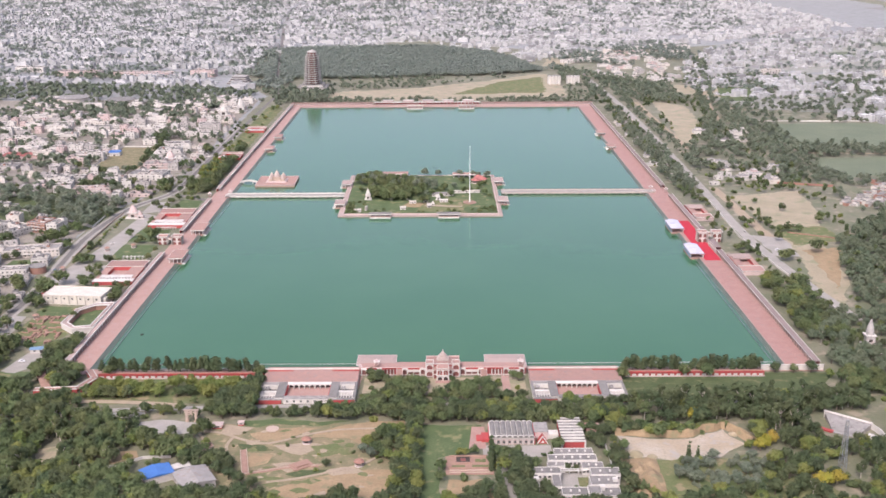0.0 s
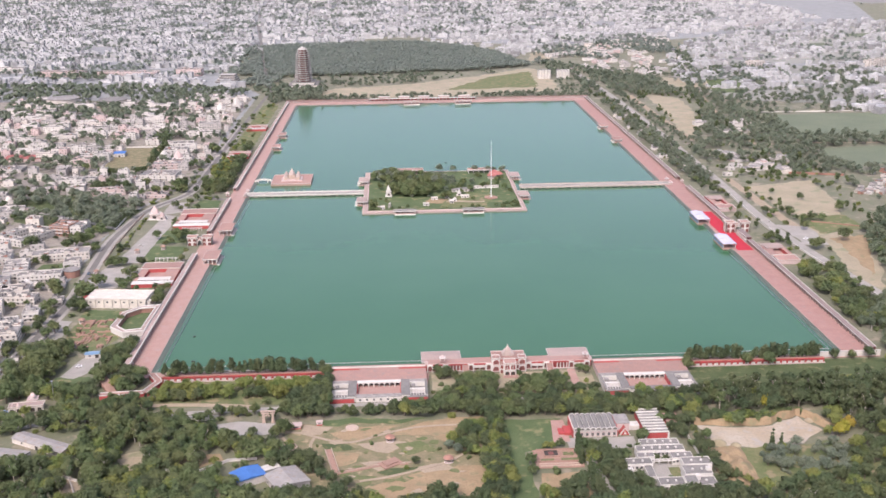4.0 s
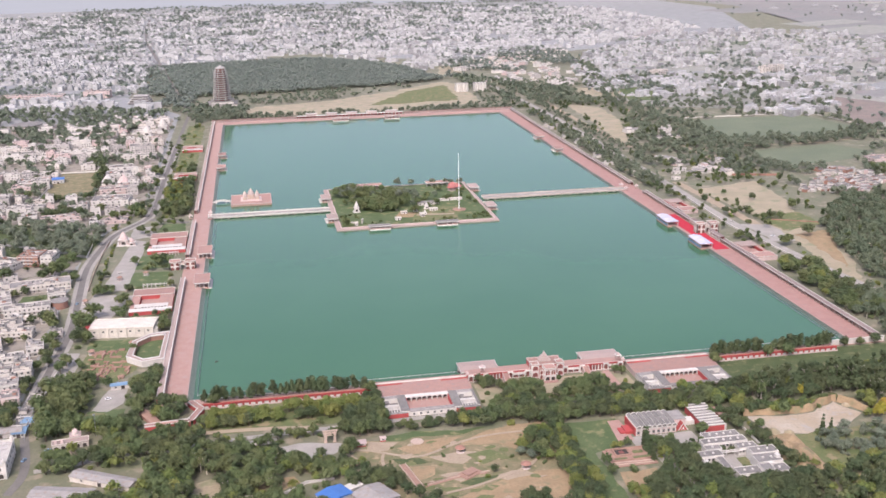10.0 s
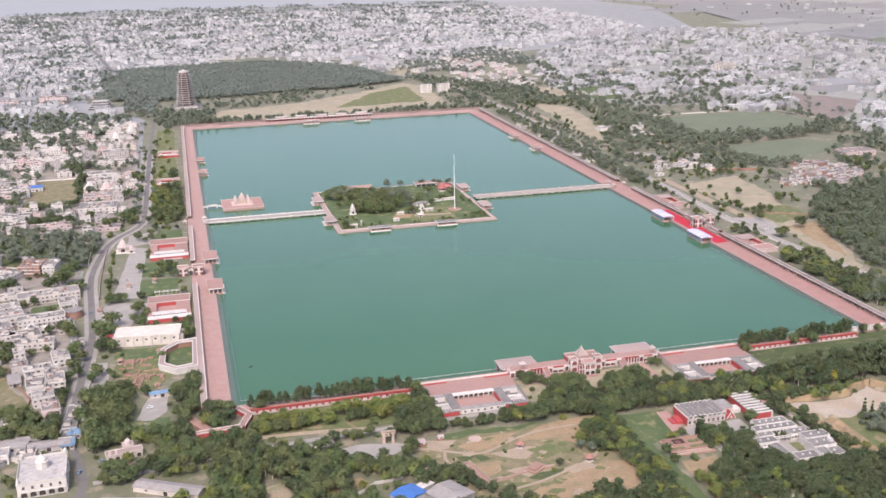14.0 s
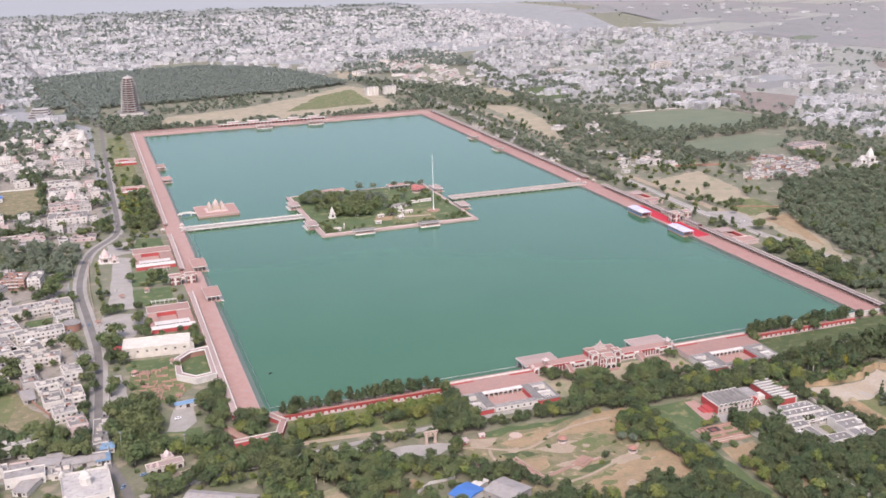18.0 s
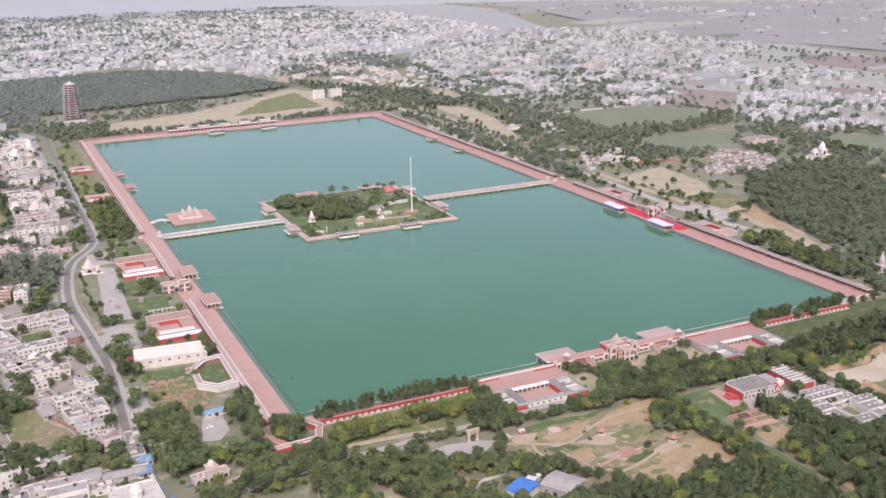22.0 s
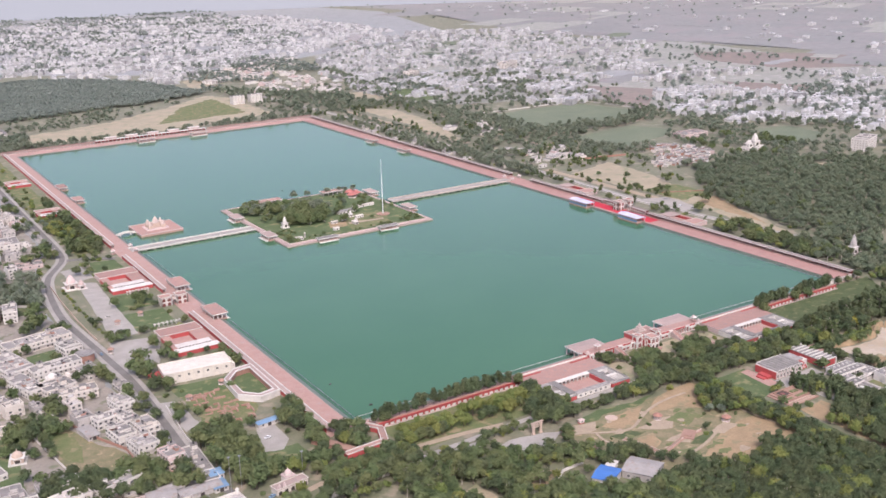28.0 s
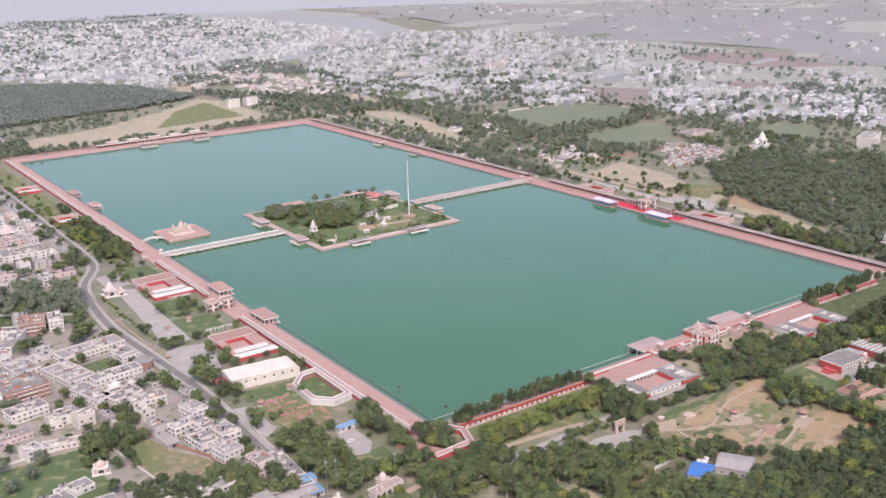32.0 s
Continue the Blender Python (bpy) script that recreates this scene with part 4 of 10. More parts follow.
for s in (-1, 1):
    a, b = sorted((s * 11.4, s * 56.5))
    part("wing_wall", Geo().box(a, b, -2.0, 6, 0, 5.0), M["red"], t, "red recessed wall")
    part("wing_roof", Geo().box(a, b, -3.4, 6.5, 5.0, 5.3), M["roofpink"], t)
    part("wing_fascia", Geo().box(a, b, -3.7, -3.4, 4.1, 5.5), M["red"], t, "red fascia band")
    part("wing_coping", Geo().box(a, b, -3.8, -3.3, 5.5, 5.7), M["rose"], t)
    part("wing_plinth", Geo().box(a, b, -4.0, -3.1, 0, 0.5), M["rose"], t)
    for x in (13.6, 25.8, 43.0, 53.6):
        bay = part("frame_bay", frame_bay, None, t, "white arched frame", at=(s * x, 0, 0))
        part("frame_recess", frame_recess, None, bay)
    for x in (17.7, 21.7, 46.6, 50.2):
        part("balcony_panel", gate_panel, None, t, "white balcony panel", at=(s * x, 0, 0))
        part("opening", gate_opening, None, t, at=(s * x, 0, 0))
    for x in (15.7, 19.7, 23.7, 33.4, 35.6, 37.8, 40.0, 48.4):
        part("column", gate_column, None, t, "white column", at=(s * x, 0, 0))
    for x in (34.5, 36.7, 38.9):
        part("opening", gate_opening, None, t, at=Matrix.Translation((s * x, 0, 0)) @ Matrix.Diagonal((0.55, 1, 1.6, 1)))
    q = s * 28.6 - 0.8
    ramp = part("stair_ramp", Geo().add([(q - 1.9, -16.5, 0), (q + 1.9, -16.5, 0), (q + 1.9, -3.7, 0), (q - 1.9, -3.7, 0), (q + 1.9, -3.7, 4.7), (q - 1.9, -3.7, 4.7)], [(0, 3, 2, 1), (0, 1, 4, 5), (1, 2, 4), (0, 5, 3), (2, 3, 5, 4)]), M["pink"], t, "pink stair to the terrace")
    for k in range(13):
        part("step", Geo().box(q - 1.9, q + 1.9, -16.3 + k * 0.96, -15.3 + k * 0.96, 0.02 + k * 0.355, 0.36 + k * 0.355), M["roofpink"], ramp)
    for e in (-2.05, 2.05):
        part("stair_wall", Geo().add([(q + e - 0.15, -16.8, 0), (q + e + 0.15, -16.8, 0), (q + e + 0.15, -3.7, 0), (q + e - 0.15, -3.7, 0), (q + e - 0.15, -16.8, 0.7), (q + e + 0.15, -16.8, 0.7), (q + e + 0.15, -3.7, 5.4), (q + e - 0.15, -3.7, 5.4)], [(0, 3, 2, 1), (4, 5, 6, 7), (0, 1, 5, 4), (1, 2, 6, 5), (2, 3, 7, 6), (3, 0, 4, 7)]), M["rose"], ramp)
    part("end_turret", Geo().box(s * 56 - 1.2, s * 56 + 1.2, -3.9, -1.5, 5.3, 6.6).dome(s * 56, -2.7, 6.6, 1.2, 1.3, 8), M["rose"], t, "small domed turret")
part("centre_core", Geo().box(-11.2, 11.2, -5, 8, 0, 8.2), M["red"], t, "red recessed walls")
part("centre_roof", Geo().box(-11.4, 11.4, -5.3, 8.3, 8.2, 8.5), M["roofpink"], t)
part("centre_parapet", Geo().parapet(-11.4, 11.4, -5.3, 8.3, 8.5, 9.2, 0.3), M["rose"], t)
for s in (-1, 1):
    c = s * 8.9
    part("tower_core", Geo().box(c - 2.2, c + 2.2, -6.4, -1.0, 0, 9.5), M["red"], t, "red recessed walls")
    for lv in range(2):
        z = lv * 4.75
        bay = part("tower_bay", Geo().arch(c - 2.6, c + 2.6, -7.1, -6.4, z, z + 4.75, 0.7, 0.7), M["white"], t, "white arched frame")
        # maroon box, painted shade of the tower opening
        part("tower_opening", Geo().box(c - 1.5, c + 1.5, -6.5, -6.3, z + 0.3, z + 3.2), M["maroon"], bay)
        part("tower_balcony", Geo().box(c - 1.9, c + 1.9, -7.4, -7.1, z + 0.2, z + 1.0), M["rose"], bay)
        part("side_bay", Geo().arch(-2.4, 2.4, -0.3, 0.3, z, z + 4.75, 0.6, 0.7), M["white"], t, at=Matrix.Translation((c + s * 2.5, -3.8, 0)) @ pose(0, 0, 0, 0, 0, 90))
    part("tower_roof", Geo().box(c - 2.8, c + 2.8, -7.3, -0.8, 9.5, 9.8), M["roofpink"], t)
    part("tower_parapet", Geo().parapet(c - 2.8, c + 2.8, -7.3, -0.8, 9.8, 10.3, 0.3), M["white"], t)
    c = s * 5.2
    part("link_core", Geo().box(c - 1.2, c + 1.2, -9.2, -5.0, 0, 6.8), M["red"], t, "red recessed walls")
    for lv in range(2):
        z = lv * 3.4
        bay = part("link_bay", Geo().arch(c - 1.4, c + 1.4, -9.8, -9.2, z, z + 3.4, 0.45, 0.5), M["white"], t, "white arched frame")
        # maroon box, painted shade of the link opening
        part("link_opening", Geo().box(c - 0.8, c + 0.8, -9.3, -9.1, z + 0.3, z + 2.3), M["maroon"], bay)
    part("link_roof", Geo().box(c - 1.4, c + 1.4, -9.9, -5.0, 6.8, 7.1), M["roofpink"], t)
part("porch_core", Geo().box(-3.7, 3.7, -13.2, -5.0, 0, 8.6), M["red"], t, "red recessed walls")
part("porch_roof", Geo().box(-4.0, 4.0, -14.2, -5.4, 8.6, 8.9), M["roofpink"], t)
part("porch_parapet", Geo().parapet(-4.0, 4.0, -14.2, -5.4, 8.9, 9.5, 0.3), M["white"], t)
part("porch_band", Geo().box(-4.0, 4.0, -14.2, -13.6, 3.7, 4.6), M["white"], t, "white band between storeys")
for s in (-1, 1):
    part("porch_arch", Geo().arch(min(0, s * 3.9), max(0, s * 3.9), -13.9, -13.2, 0, 3.7, 0.45, 0.5), M["white"], t, "white arched frame")
    part("porch_bay", Geo().arch(min(0, s * 3.9), max(0, s * 3.9), -13.9, -13.2, 4.6, 8.6, 0.45, 0.45), M["white"], t, "white arched frame")
    # near-black sheet paints the shade inside the porch arch
    part("porch_opening", Geo().box(s * 1.95 - 1.2, s * 1.95 + 1.2, -13.3, -13.1, 0.2, 2.7), M["shade"], t)
    # maroon sheet paints the window recess in shade
    part("porch_window", Geo().box(s * 1.95 - 1.2, s * 1.95 + 1.2, -13.3, -13.1, 4.8, 7.8), M["maroon"], t)
    part("porch_mullion", Geo().box(s * 1.95 - 0.15, s * 1.95 + 0.15, -13.5, -13.3, 4.6, 8.0), M["white"], t)
    for lv in range(2):
        part("porch_side_bay", Geo().arch(-3.6, 3.6, -0.25, 0.25, lv * 4.3, lv * 4.3 + 4.2, 0.5, 0.6), M["white"], t, at=Matrix.Translation((s * 3.95, -9.8, 0)) @ pose(0, 0, 0, 0, 0, 90))
part("porch_stair", Geo().box(-5, 5, -17, -14.2, 0, 0.4).box(-4.4, 4.4, -15.8, -14.2, 0.4, 0.8), M["pink"], t)
for k, (w, z0, z1) in enumerate(((3.9, 8.5, 9.7), (2.7, 9.7, 10.9), (1.9, 10.9, 12.2))):
    part("dome_tier", Geo().box(-w, w, 3.5 - w * 0.8, 3.5 + w * 0.8, z0, z1 - 0.25).box(-w - 0.3, w + 0.3, 3.2 - w * 0.8, 3.8 + w * 0.8, z1 - 0.25, z1), M["palestone"], t, "pale stepped stone tier")
part("dome", Geo().lathe(0, 3.5, [(1.3, 12.2), (1.4, 12.7), (1.3, 13.3), (0.9, 14.0), (0.4, 14.5), (0.3, 14.9), (0.08, 16.0)], 12), M["palestone"], t, "stone dome with a finial")
for x0, x1 in ((-62, -35), (26, 54)):
    r = thing("roofed_ghat", "large pink tile-roofed hall above the near bank", "pavilion", (x0 + x1) / 2, -1093, -1.3, 0, "halls beside the gate")
    w = (x1 - x0) / 2
    part("roof", Geo().box(-w, w, -8.5, 8.5, 6.0, 6.35), M["roofpink"], r)
    part("ridge_tiles", Geo().add([(-w, -8.5, 6.36), (w, -8.5, 6.36), (w, 8.5, 6.36), (-w, 8.5, 6.36), (-w + 3, 0, 7.2), (w - 3, 0, 7.2)], [(0, 1, 5, 4), (2, 3, 4, 5), (1, 2, 5), (3, 0, 4)]), M["roofbrown"], r)
    part("fascia", Geo().parapet(-w - 0.2, w + 0.2, -8.7, 8.7, 5.6, 6.4, 0.2), M["white"], r)
    part("platform", Geo().box(-w, w, -1.5, 8.5, -4, 0.4), M["pink"], r)
    col = Geo().box(-0.35, 0.35, -0.35, 0.35, 0.4, 6.0).mesh("column", M["rose"])
    for i in range(7):
        for yy in (-0.9, 7.8):
            part("column", col, None, r, at=(-w + 1 + i * (2 * w - 2) / 6, yy, 0))
for x in (-48, 50):
    kiosk_dome(x, -1104.5, 6.4, 1.6, "small domed kiosk on the gate roof", "kiosk", 2.6)


def court(x, y, w, label):
    """A courtyard block behind the near bank: pink terrace, sunk court with arches, white light wells, red end walls."""
    t = thing("courtyard_block", label, "courtyard block", x, y, 0.0, 0, "courtyard blocks")
    t.scale = (1.0, 1.08, 1.0)
    h = w / 2
    part("terrace", Geo().box(-h, h, -14, 8, 3.6, 4.0).box(-h, h, -14, -13.6, 0, 3.6).box(-h, -h + 0.4, -13.6, 8, 0, 3.6).box(h - 0.4, h, -13.6, 8, 0, 3.6), [M["rose"], M["roofpink"]], t)
    t.children[-1].data.polygons[5].material_index = 1
    part("terrace_parapet", Geo().box(-h, h, 4.2, 4.7, 4.0, 4.9), M["white"], t, "white parapet wall")
    for s in (-1, 1):
        part("terrace_wall", Geo().box(min(s * h, s * h * 0.42), max(s * h, s * h * 0.42), 1.5, 1.8, 4.0, 4.8), M["red"], t)
    part("court_floor", Geo().box(-h * 0.44, h * 0.44, -33, -14, 0.0, 0.35), M["pink"], t)
    part("court_wall", Geo().box(-h * 0.44, h * 0.44, -33.0, -32.7, 0.35, 3.3), M["red"], t, "red inner wall")
    for i in range(8):
        part("arch", Geo().arch(-h * 0.44 + i * h * 0.11, -h * 0.44 + (i + 1) * h * 0.11, -17.2, -16.6, 0.35, 3.5, 0.3, 0.4), M["white"], t, "white arch")
    part("veranda_roof", Geo().box(-h * 0.46, h * 0.46, -17.3, -14, 3.5, 3.75), M["white"], t)
    # near-black sheet: the veranda's shade put into colour
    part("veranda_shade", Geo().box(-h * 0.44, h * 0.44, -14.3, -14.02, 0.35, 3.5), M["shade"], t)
    for s in (-1, 1):
        a, b = sorted((s * h * 0.46, s * h * 0.63))
        part("side_range", Geo().box(a, b, -36, -14, 0, 3.7), [M["white"]], t)
        part("side_roof", Geo().box(a - 0.15, b + 0.15, -36, -14.01, 3.7, 3.95), M["roofdark"], t)
        part("inner_wall", Geo().box(s * h * 0.445 - 0.2, s * h * 0.445 + 0.2, -32.7, -17.3, 0.35, 3.4), M["red"], t, "red inner wall")
        a2, b2 = sorted((s * h * 0.63, s * h * 0.95))
        part("well_back", Geo().box(a2, b2, -18, -14, 0, 3.9, 0, 1), [M["white"], M["roofgrey"]], t, "white wall of a light well")
        part("well_floor", Geo().box(a2, b2, -36, -18, 0, 0.5), M["asphalt"], t)
        part("well_box", Geo().box(a2 + 1.5, a2 + 4.0, -22.5, -19.5, 0.5, 3.4), M["roofgrey"], t)
        part("well_front", Geo().box(a2, b2, -27, -24.6, 0.5, 2.9), M["white"], t)
        for k in range(6):
            xx = a2 + 0.4 + k * (b2 - a2 - 1.2) / 5
            part("pergola_bar", Geo().box(xx, xx + 0.5, -34.5, -28.5, 2.6, 3.0), M["white"], t)
        part("pergola_beam", Geo().box(a2, b2, -31.2, -30.6, 2.4, 2.7), M["white"], t)
        a3, b3 = sorted((s * h * 0.95, s * h))
        part("end_range", Geo().box(a3, b3, -36, -14, 0, 3.7), M["white"], t)
        part("end_roof", Geo().box(a3, b3, -36, -14.01, 3.7, 3.95), M["roofdark"], t)
        a4, b4 = sorted((s * h * 0.5, s * h))
        part("red_front", Geo().box(a4, b4, -37.6, -36, 0, 2.9), M["red"], t, "bright red outer wall")
        part("front_roof", Geo().box(a4, b4, -37.8, -35.4, 2.9, 3.15), M["roofgrey"], t)
    part("front_range", Geo().box(-h * 0.46, h * 0.46, -37.0, -33, 0, 3.3), M["white"], t)
    part("front_deck", Geo().box(-h * 0.47, h * 0.47, -37.2, -32.8, 3.3, 3.55), M["roofgrey"], t)
    for k in range(6):
        part("window", Geo().box(-h * 0.4 + k * h * 0.14, -h * 0.4 + k * h * 0.14 + 1.4, -37.06, -36.9, 1.0, 2.3), M["glass"], t)
    return t


court(-91, -1111, 63, "pink roofed courtyard block with red end walls")
court(85.5, -1111, 61, "pink roofed courtyard block with red end walls")


def red_arcade(x0, x1, y, label):
    """A promenade behind a white parapet by the water, closed to the south by a red arcade with white niches."""
    t = thing("red_arcade", label, "arcade", x0, y, 0, 0, "red arcades")
    n = int((x1 - x0) / 4.2)
    L = x1 - x0
    part("walk", Geo().box(0, L, -6.6, 2.25, -0.2, 0.36), M["pink"], t, "pink paved walk")
    part("water_parapet", Geo().box(0, L, 2.3, 2.7, 0.3, 1.6), M["white"], t, "white parapet")
    part("back_wall", Geo().box(0, L, -7.6, -7.2, 0, 3.0), M["red"], t)
    part("roof", Geo().box(0, L, -9.4, -6.6, 3.0, 3.25), M["brick"], t)
    part("front_fascia", Geo().box(0, L, -9.55, -9.4, 2.7, 3.5), M["red"], t)
    arch = Geo().arch(-2.1, 2.1, -9.4, -9.0, 0, 2.7, 0.45, 0.5).mesh("arch", M["red"])
    niche = Geo().box(-1.35, 1.35, -9.05, -8.9, 0.0, 1.5).mesh("niche", M["white"])
    for i in range(n):
        part("arch", arch, None, t, at=((i + 0.5) * L / n, 0, 0))
        part("niche", niche, None, t, "white niche panel", at=((i + 0.5) * L / n, 0, 0))
    part("front_wall", Geo().box(0, L, -11.0, -10.7, 0, 0.9), M["rose"], t)
    return t


red_arcade(-236, -124, -1101.5, "red arcade wall with white niches behind a tree row")
red_arcade(116, 215, -1101.5, "red arcade wall with white niches behind a tree row")
t = thing("end_wall", "white rendered wall at the promenade end", "wall", 215, -1101.5)
part("wall", Geo().box(0, 43, -1.5, -1.0, 0, 4.2), M["white"], t)
part("coping", Geo().box(-0.2, 43.2, -1.7, -0.8, 4.2, 4.5), M["white"], t)
for i in range(8):
    part("buttress", Geo().box(2 + i * 5.4, 3 + i * 5.4, -2.0, -1.5, 0, 4.2), M["white"], t)
t = thing("corner_walk", "angled walkway with a bright red outer wall", "walkway", 0, 0)
for (ax, ay), (bx, by) in (((-244, -1104), (-237, -1116)), ((-237, -1116), (-243, -1132)), ((-243, -1132), (-271, -1134))):
    L, a = math.hypot(bx - ax, by - ay), math.degrees(math.atan2(by - ay, bx - ax))
    m = pose(ax, ay, 0, 0, 0, a)
    part("roof_walk", Geo().box(0, L, -2.2, 2.2, 2.6, 3.0), M["roofpink"], t, at=m)
    part("outer_wall", Geo().box(0, L, 1.9, 2.3, 0, 2.6), M["red"], t, "bright red wall", at=m)
    part("inner_wall", Geo().box(0, L, -2.3, -1.9, 0, 2.6), M["red"], t, at=m)
    part("coping", Geo().box(0, L, -2.35, -1.9, 3.0, 3.5).box(0, L, 1.9, 2.35, 3.0, 3.5), M["white"], t, at=m)

# ---- roads, plazas and patches of ground ----
ROAD_L = [(-296, 120), (-302, -186), (-305, -400), (-306, -560), (-309, -604), (-320, -628), (-338, -660), (-346, -704), (-352, -765), (-352, -800), (-349, -843), (-345, -900), (-342, -950), (-347, -1050), (-349, -1105), (-340, -1145), (-334, -1178), (-340, -1200)]
ROAD_N = [(-330, -1175), (-270, -1163), (-200, -1158), (-160, -1156), (-60, -1153), (40, -1153), (130, -1152), (200, -1150)]
ROAD_R = [(318, -1010), (303, -890), (294, -786), (300, -581), (304, -254), (302, 25), (290, 300)]
ROAD_F = [(-296, 120), (-340, 420), (-400, 900), (-495, 1600), (-540, 2400)]
structure("road_verge", strip(ROAD_L[1:-3], 12, -0.2, 0.085), M["plaza"], "pale dusty verge beside the town street")
structure("road_west", strip(ROAD_L, 5.4, -0.2, 0.12), M["asphalt"], "worn grey asphalt street through the town")
structure("road_south_north", strip([(-318, -1158), (-290, -1151), (-259, -1147), (-224, -1146), (-190, -1149), (-168, -1153)], 4.6, -0.2, 0.12), M["path"], "dusty brown carriageway beside the south road")
structure("road_south", strip(ROAD_N, 4.6, -0.2, 0.14), M["plaza"], "pale dusty road behind the near bank")
structure("road_east", strip(ROAD_R, 10, -0.2, 0.12), M["plaza"], "straight pale dusty road beyond the bank")
structure("road_north", strip(ROAD_F, 9, -0.2, 0.12), M["asphalt"], "long straight street into the far town")
structure("footway_west", strip([(-312, -190), (-314, -400), (-315, -530)], 4.5, -0.2, 0.18), M["plaza"], "grey paved footway along the street")
structure("footway_south", strip([(-264, -1165.2), (-223, -1164.6), (-190, -1164.4)], 3.6, -0.2, 0.2), M["plaza"], "pale paved footway along the road")
for nm, line, mt, lab in (("street_wall", [(-357, -700), (-357, -745)], "white", "low white wall along the street"), ("street_wall", [(-341, -690), (-343, -736), (-343.5, -800), (-342, -850)], "sandstone", "low stone wall along the street"), ("field_wall", [(-540, -980), (-424, -978), (-412, -1066)], "white", "white boundary wall of a green field"), ("maidan_wall", [(-446, -498), (-382, -484), (-386, -343), (-442, -343), (-446, -498)], "white", "white boundary wall of the maidan"), ("street_wall", [(-337, -1000), (-341, -1050), (-342, -1100)], "white", "low white wall along the street"), ("road_wall", [(-268, -1166.5), (-223, -1168.5), (-193, -1169.5)], "white", "low white wall along the south road"), ("museum_wall", [(92, -1184), (92, -1262)], "white", "low white wall beside the museum"), ("east_wall", [(311, -1000), (297, -890), (288, -786), (293, -640)], "white", "low white wall along the east road")):
    structure(nm, strip(line, 0.4, -0.2, 1.7, 0), M[mt], lab)
structure("field_wall_east", strip([(480, -168), (720, -174), (740, -300)], 0.6, -0.2, 1.8, 0), M["white"], "long pale boundary wall of a crop field")
structure("field_lane_east", strip([(480, -398), (560, -404), (640, -408), (735, -345)], 4, -0.2, 0.12), M["path"], "pale lane between crop fields")
structure("field_bund", strip([(340, -772), (397, -801)], 1.2, -0.2, 0.9, 0), M["brick"], "low red earth bund across a dry field")
structure("hamlet_wall", strip([(391, -569), (453, -586)], 0.8, -0.2, 2.4, 0), M["brick"], "long red brick wall of a hamlet")
structure("branch_road", strip([(-308, -612), (-288, -618), (-266, -634)], 7, -0.2, 0.14), M["asphalt"], "short asphalt road to the bridge gate")
structure("plot_wall", strip([(-399, -982), (-393, -1008), (-377, -1046), (-377, -1066)], 0.5, -0.2, 1.9, 0), M["brick"], "brown brick wall of a dry plot")
structure("plot_wall_south", strip([(-413, -1056), (-399, -1074), (-377, -1067)], 0.4, -0.2, 1.6, 0), M["grey"], "grey wall of a dry plot")
structure("canal_bank", strip([(334, 20), (332, -58), (333, -295), (336, -372)], 9, -0.2, 0.14), M["path"], "pale bare bank parallel to the east road")
structure("canal_lane", strip([(560, 560), (542, 481), (506, 281), (463, 54), (428, -177), (411, -359), (411, -476), (410, -535)], 5, -0.2, 0.1), M["path"], "pale lane winding between rows of trees")
structure("side_street", strip([(-352, -745), (-400, -706), (-470, -660), (-600, -600)], 6, -0.2, 0.1), M["plaza"], "dusty side street")
structure("lane_museum", strip([(28, -1213), (30, -1240), (36, -1290), (44, -1340)], 6, -0.2, 0.14), M["plaza"], "pale concrete lane to the museum")
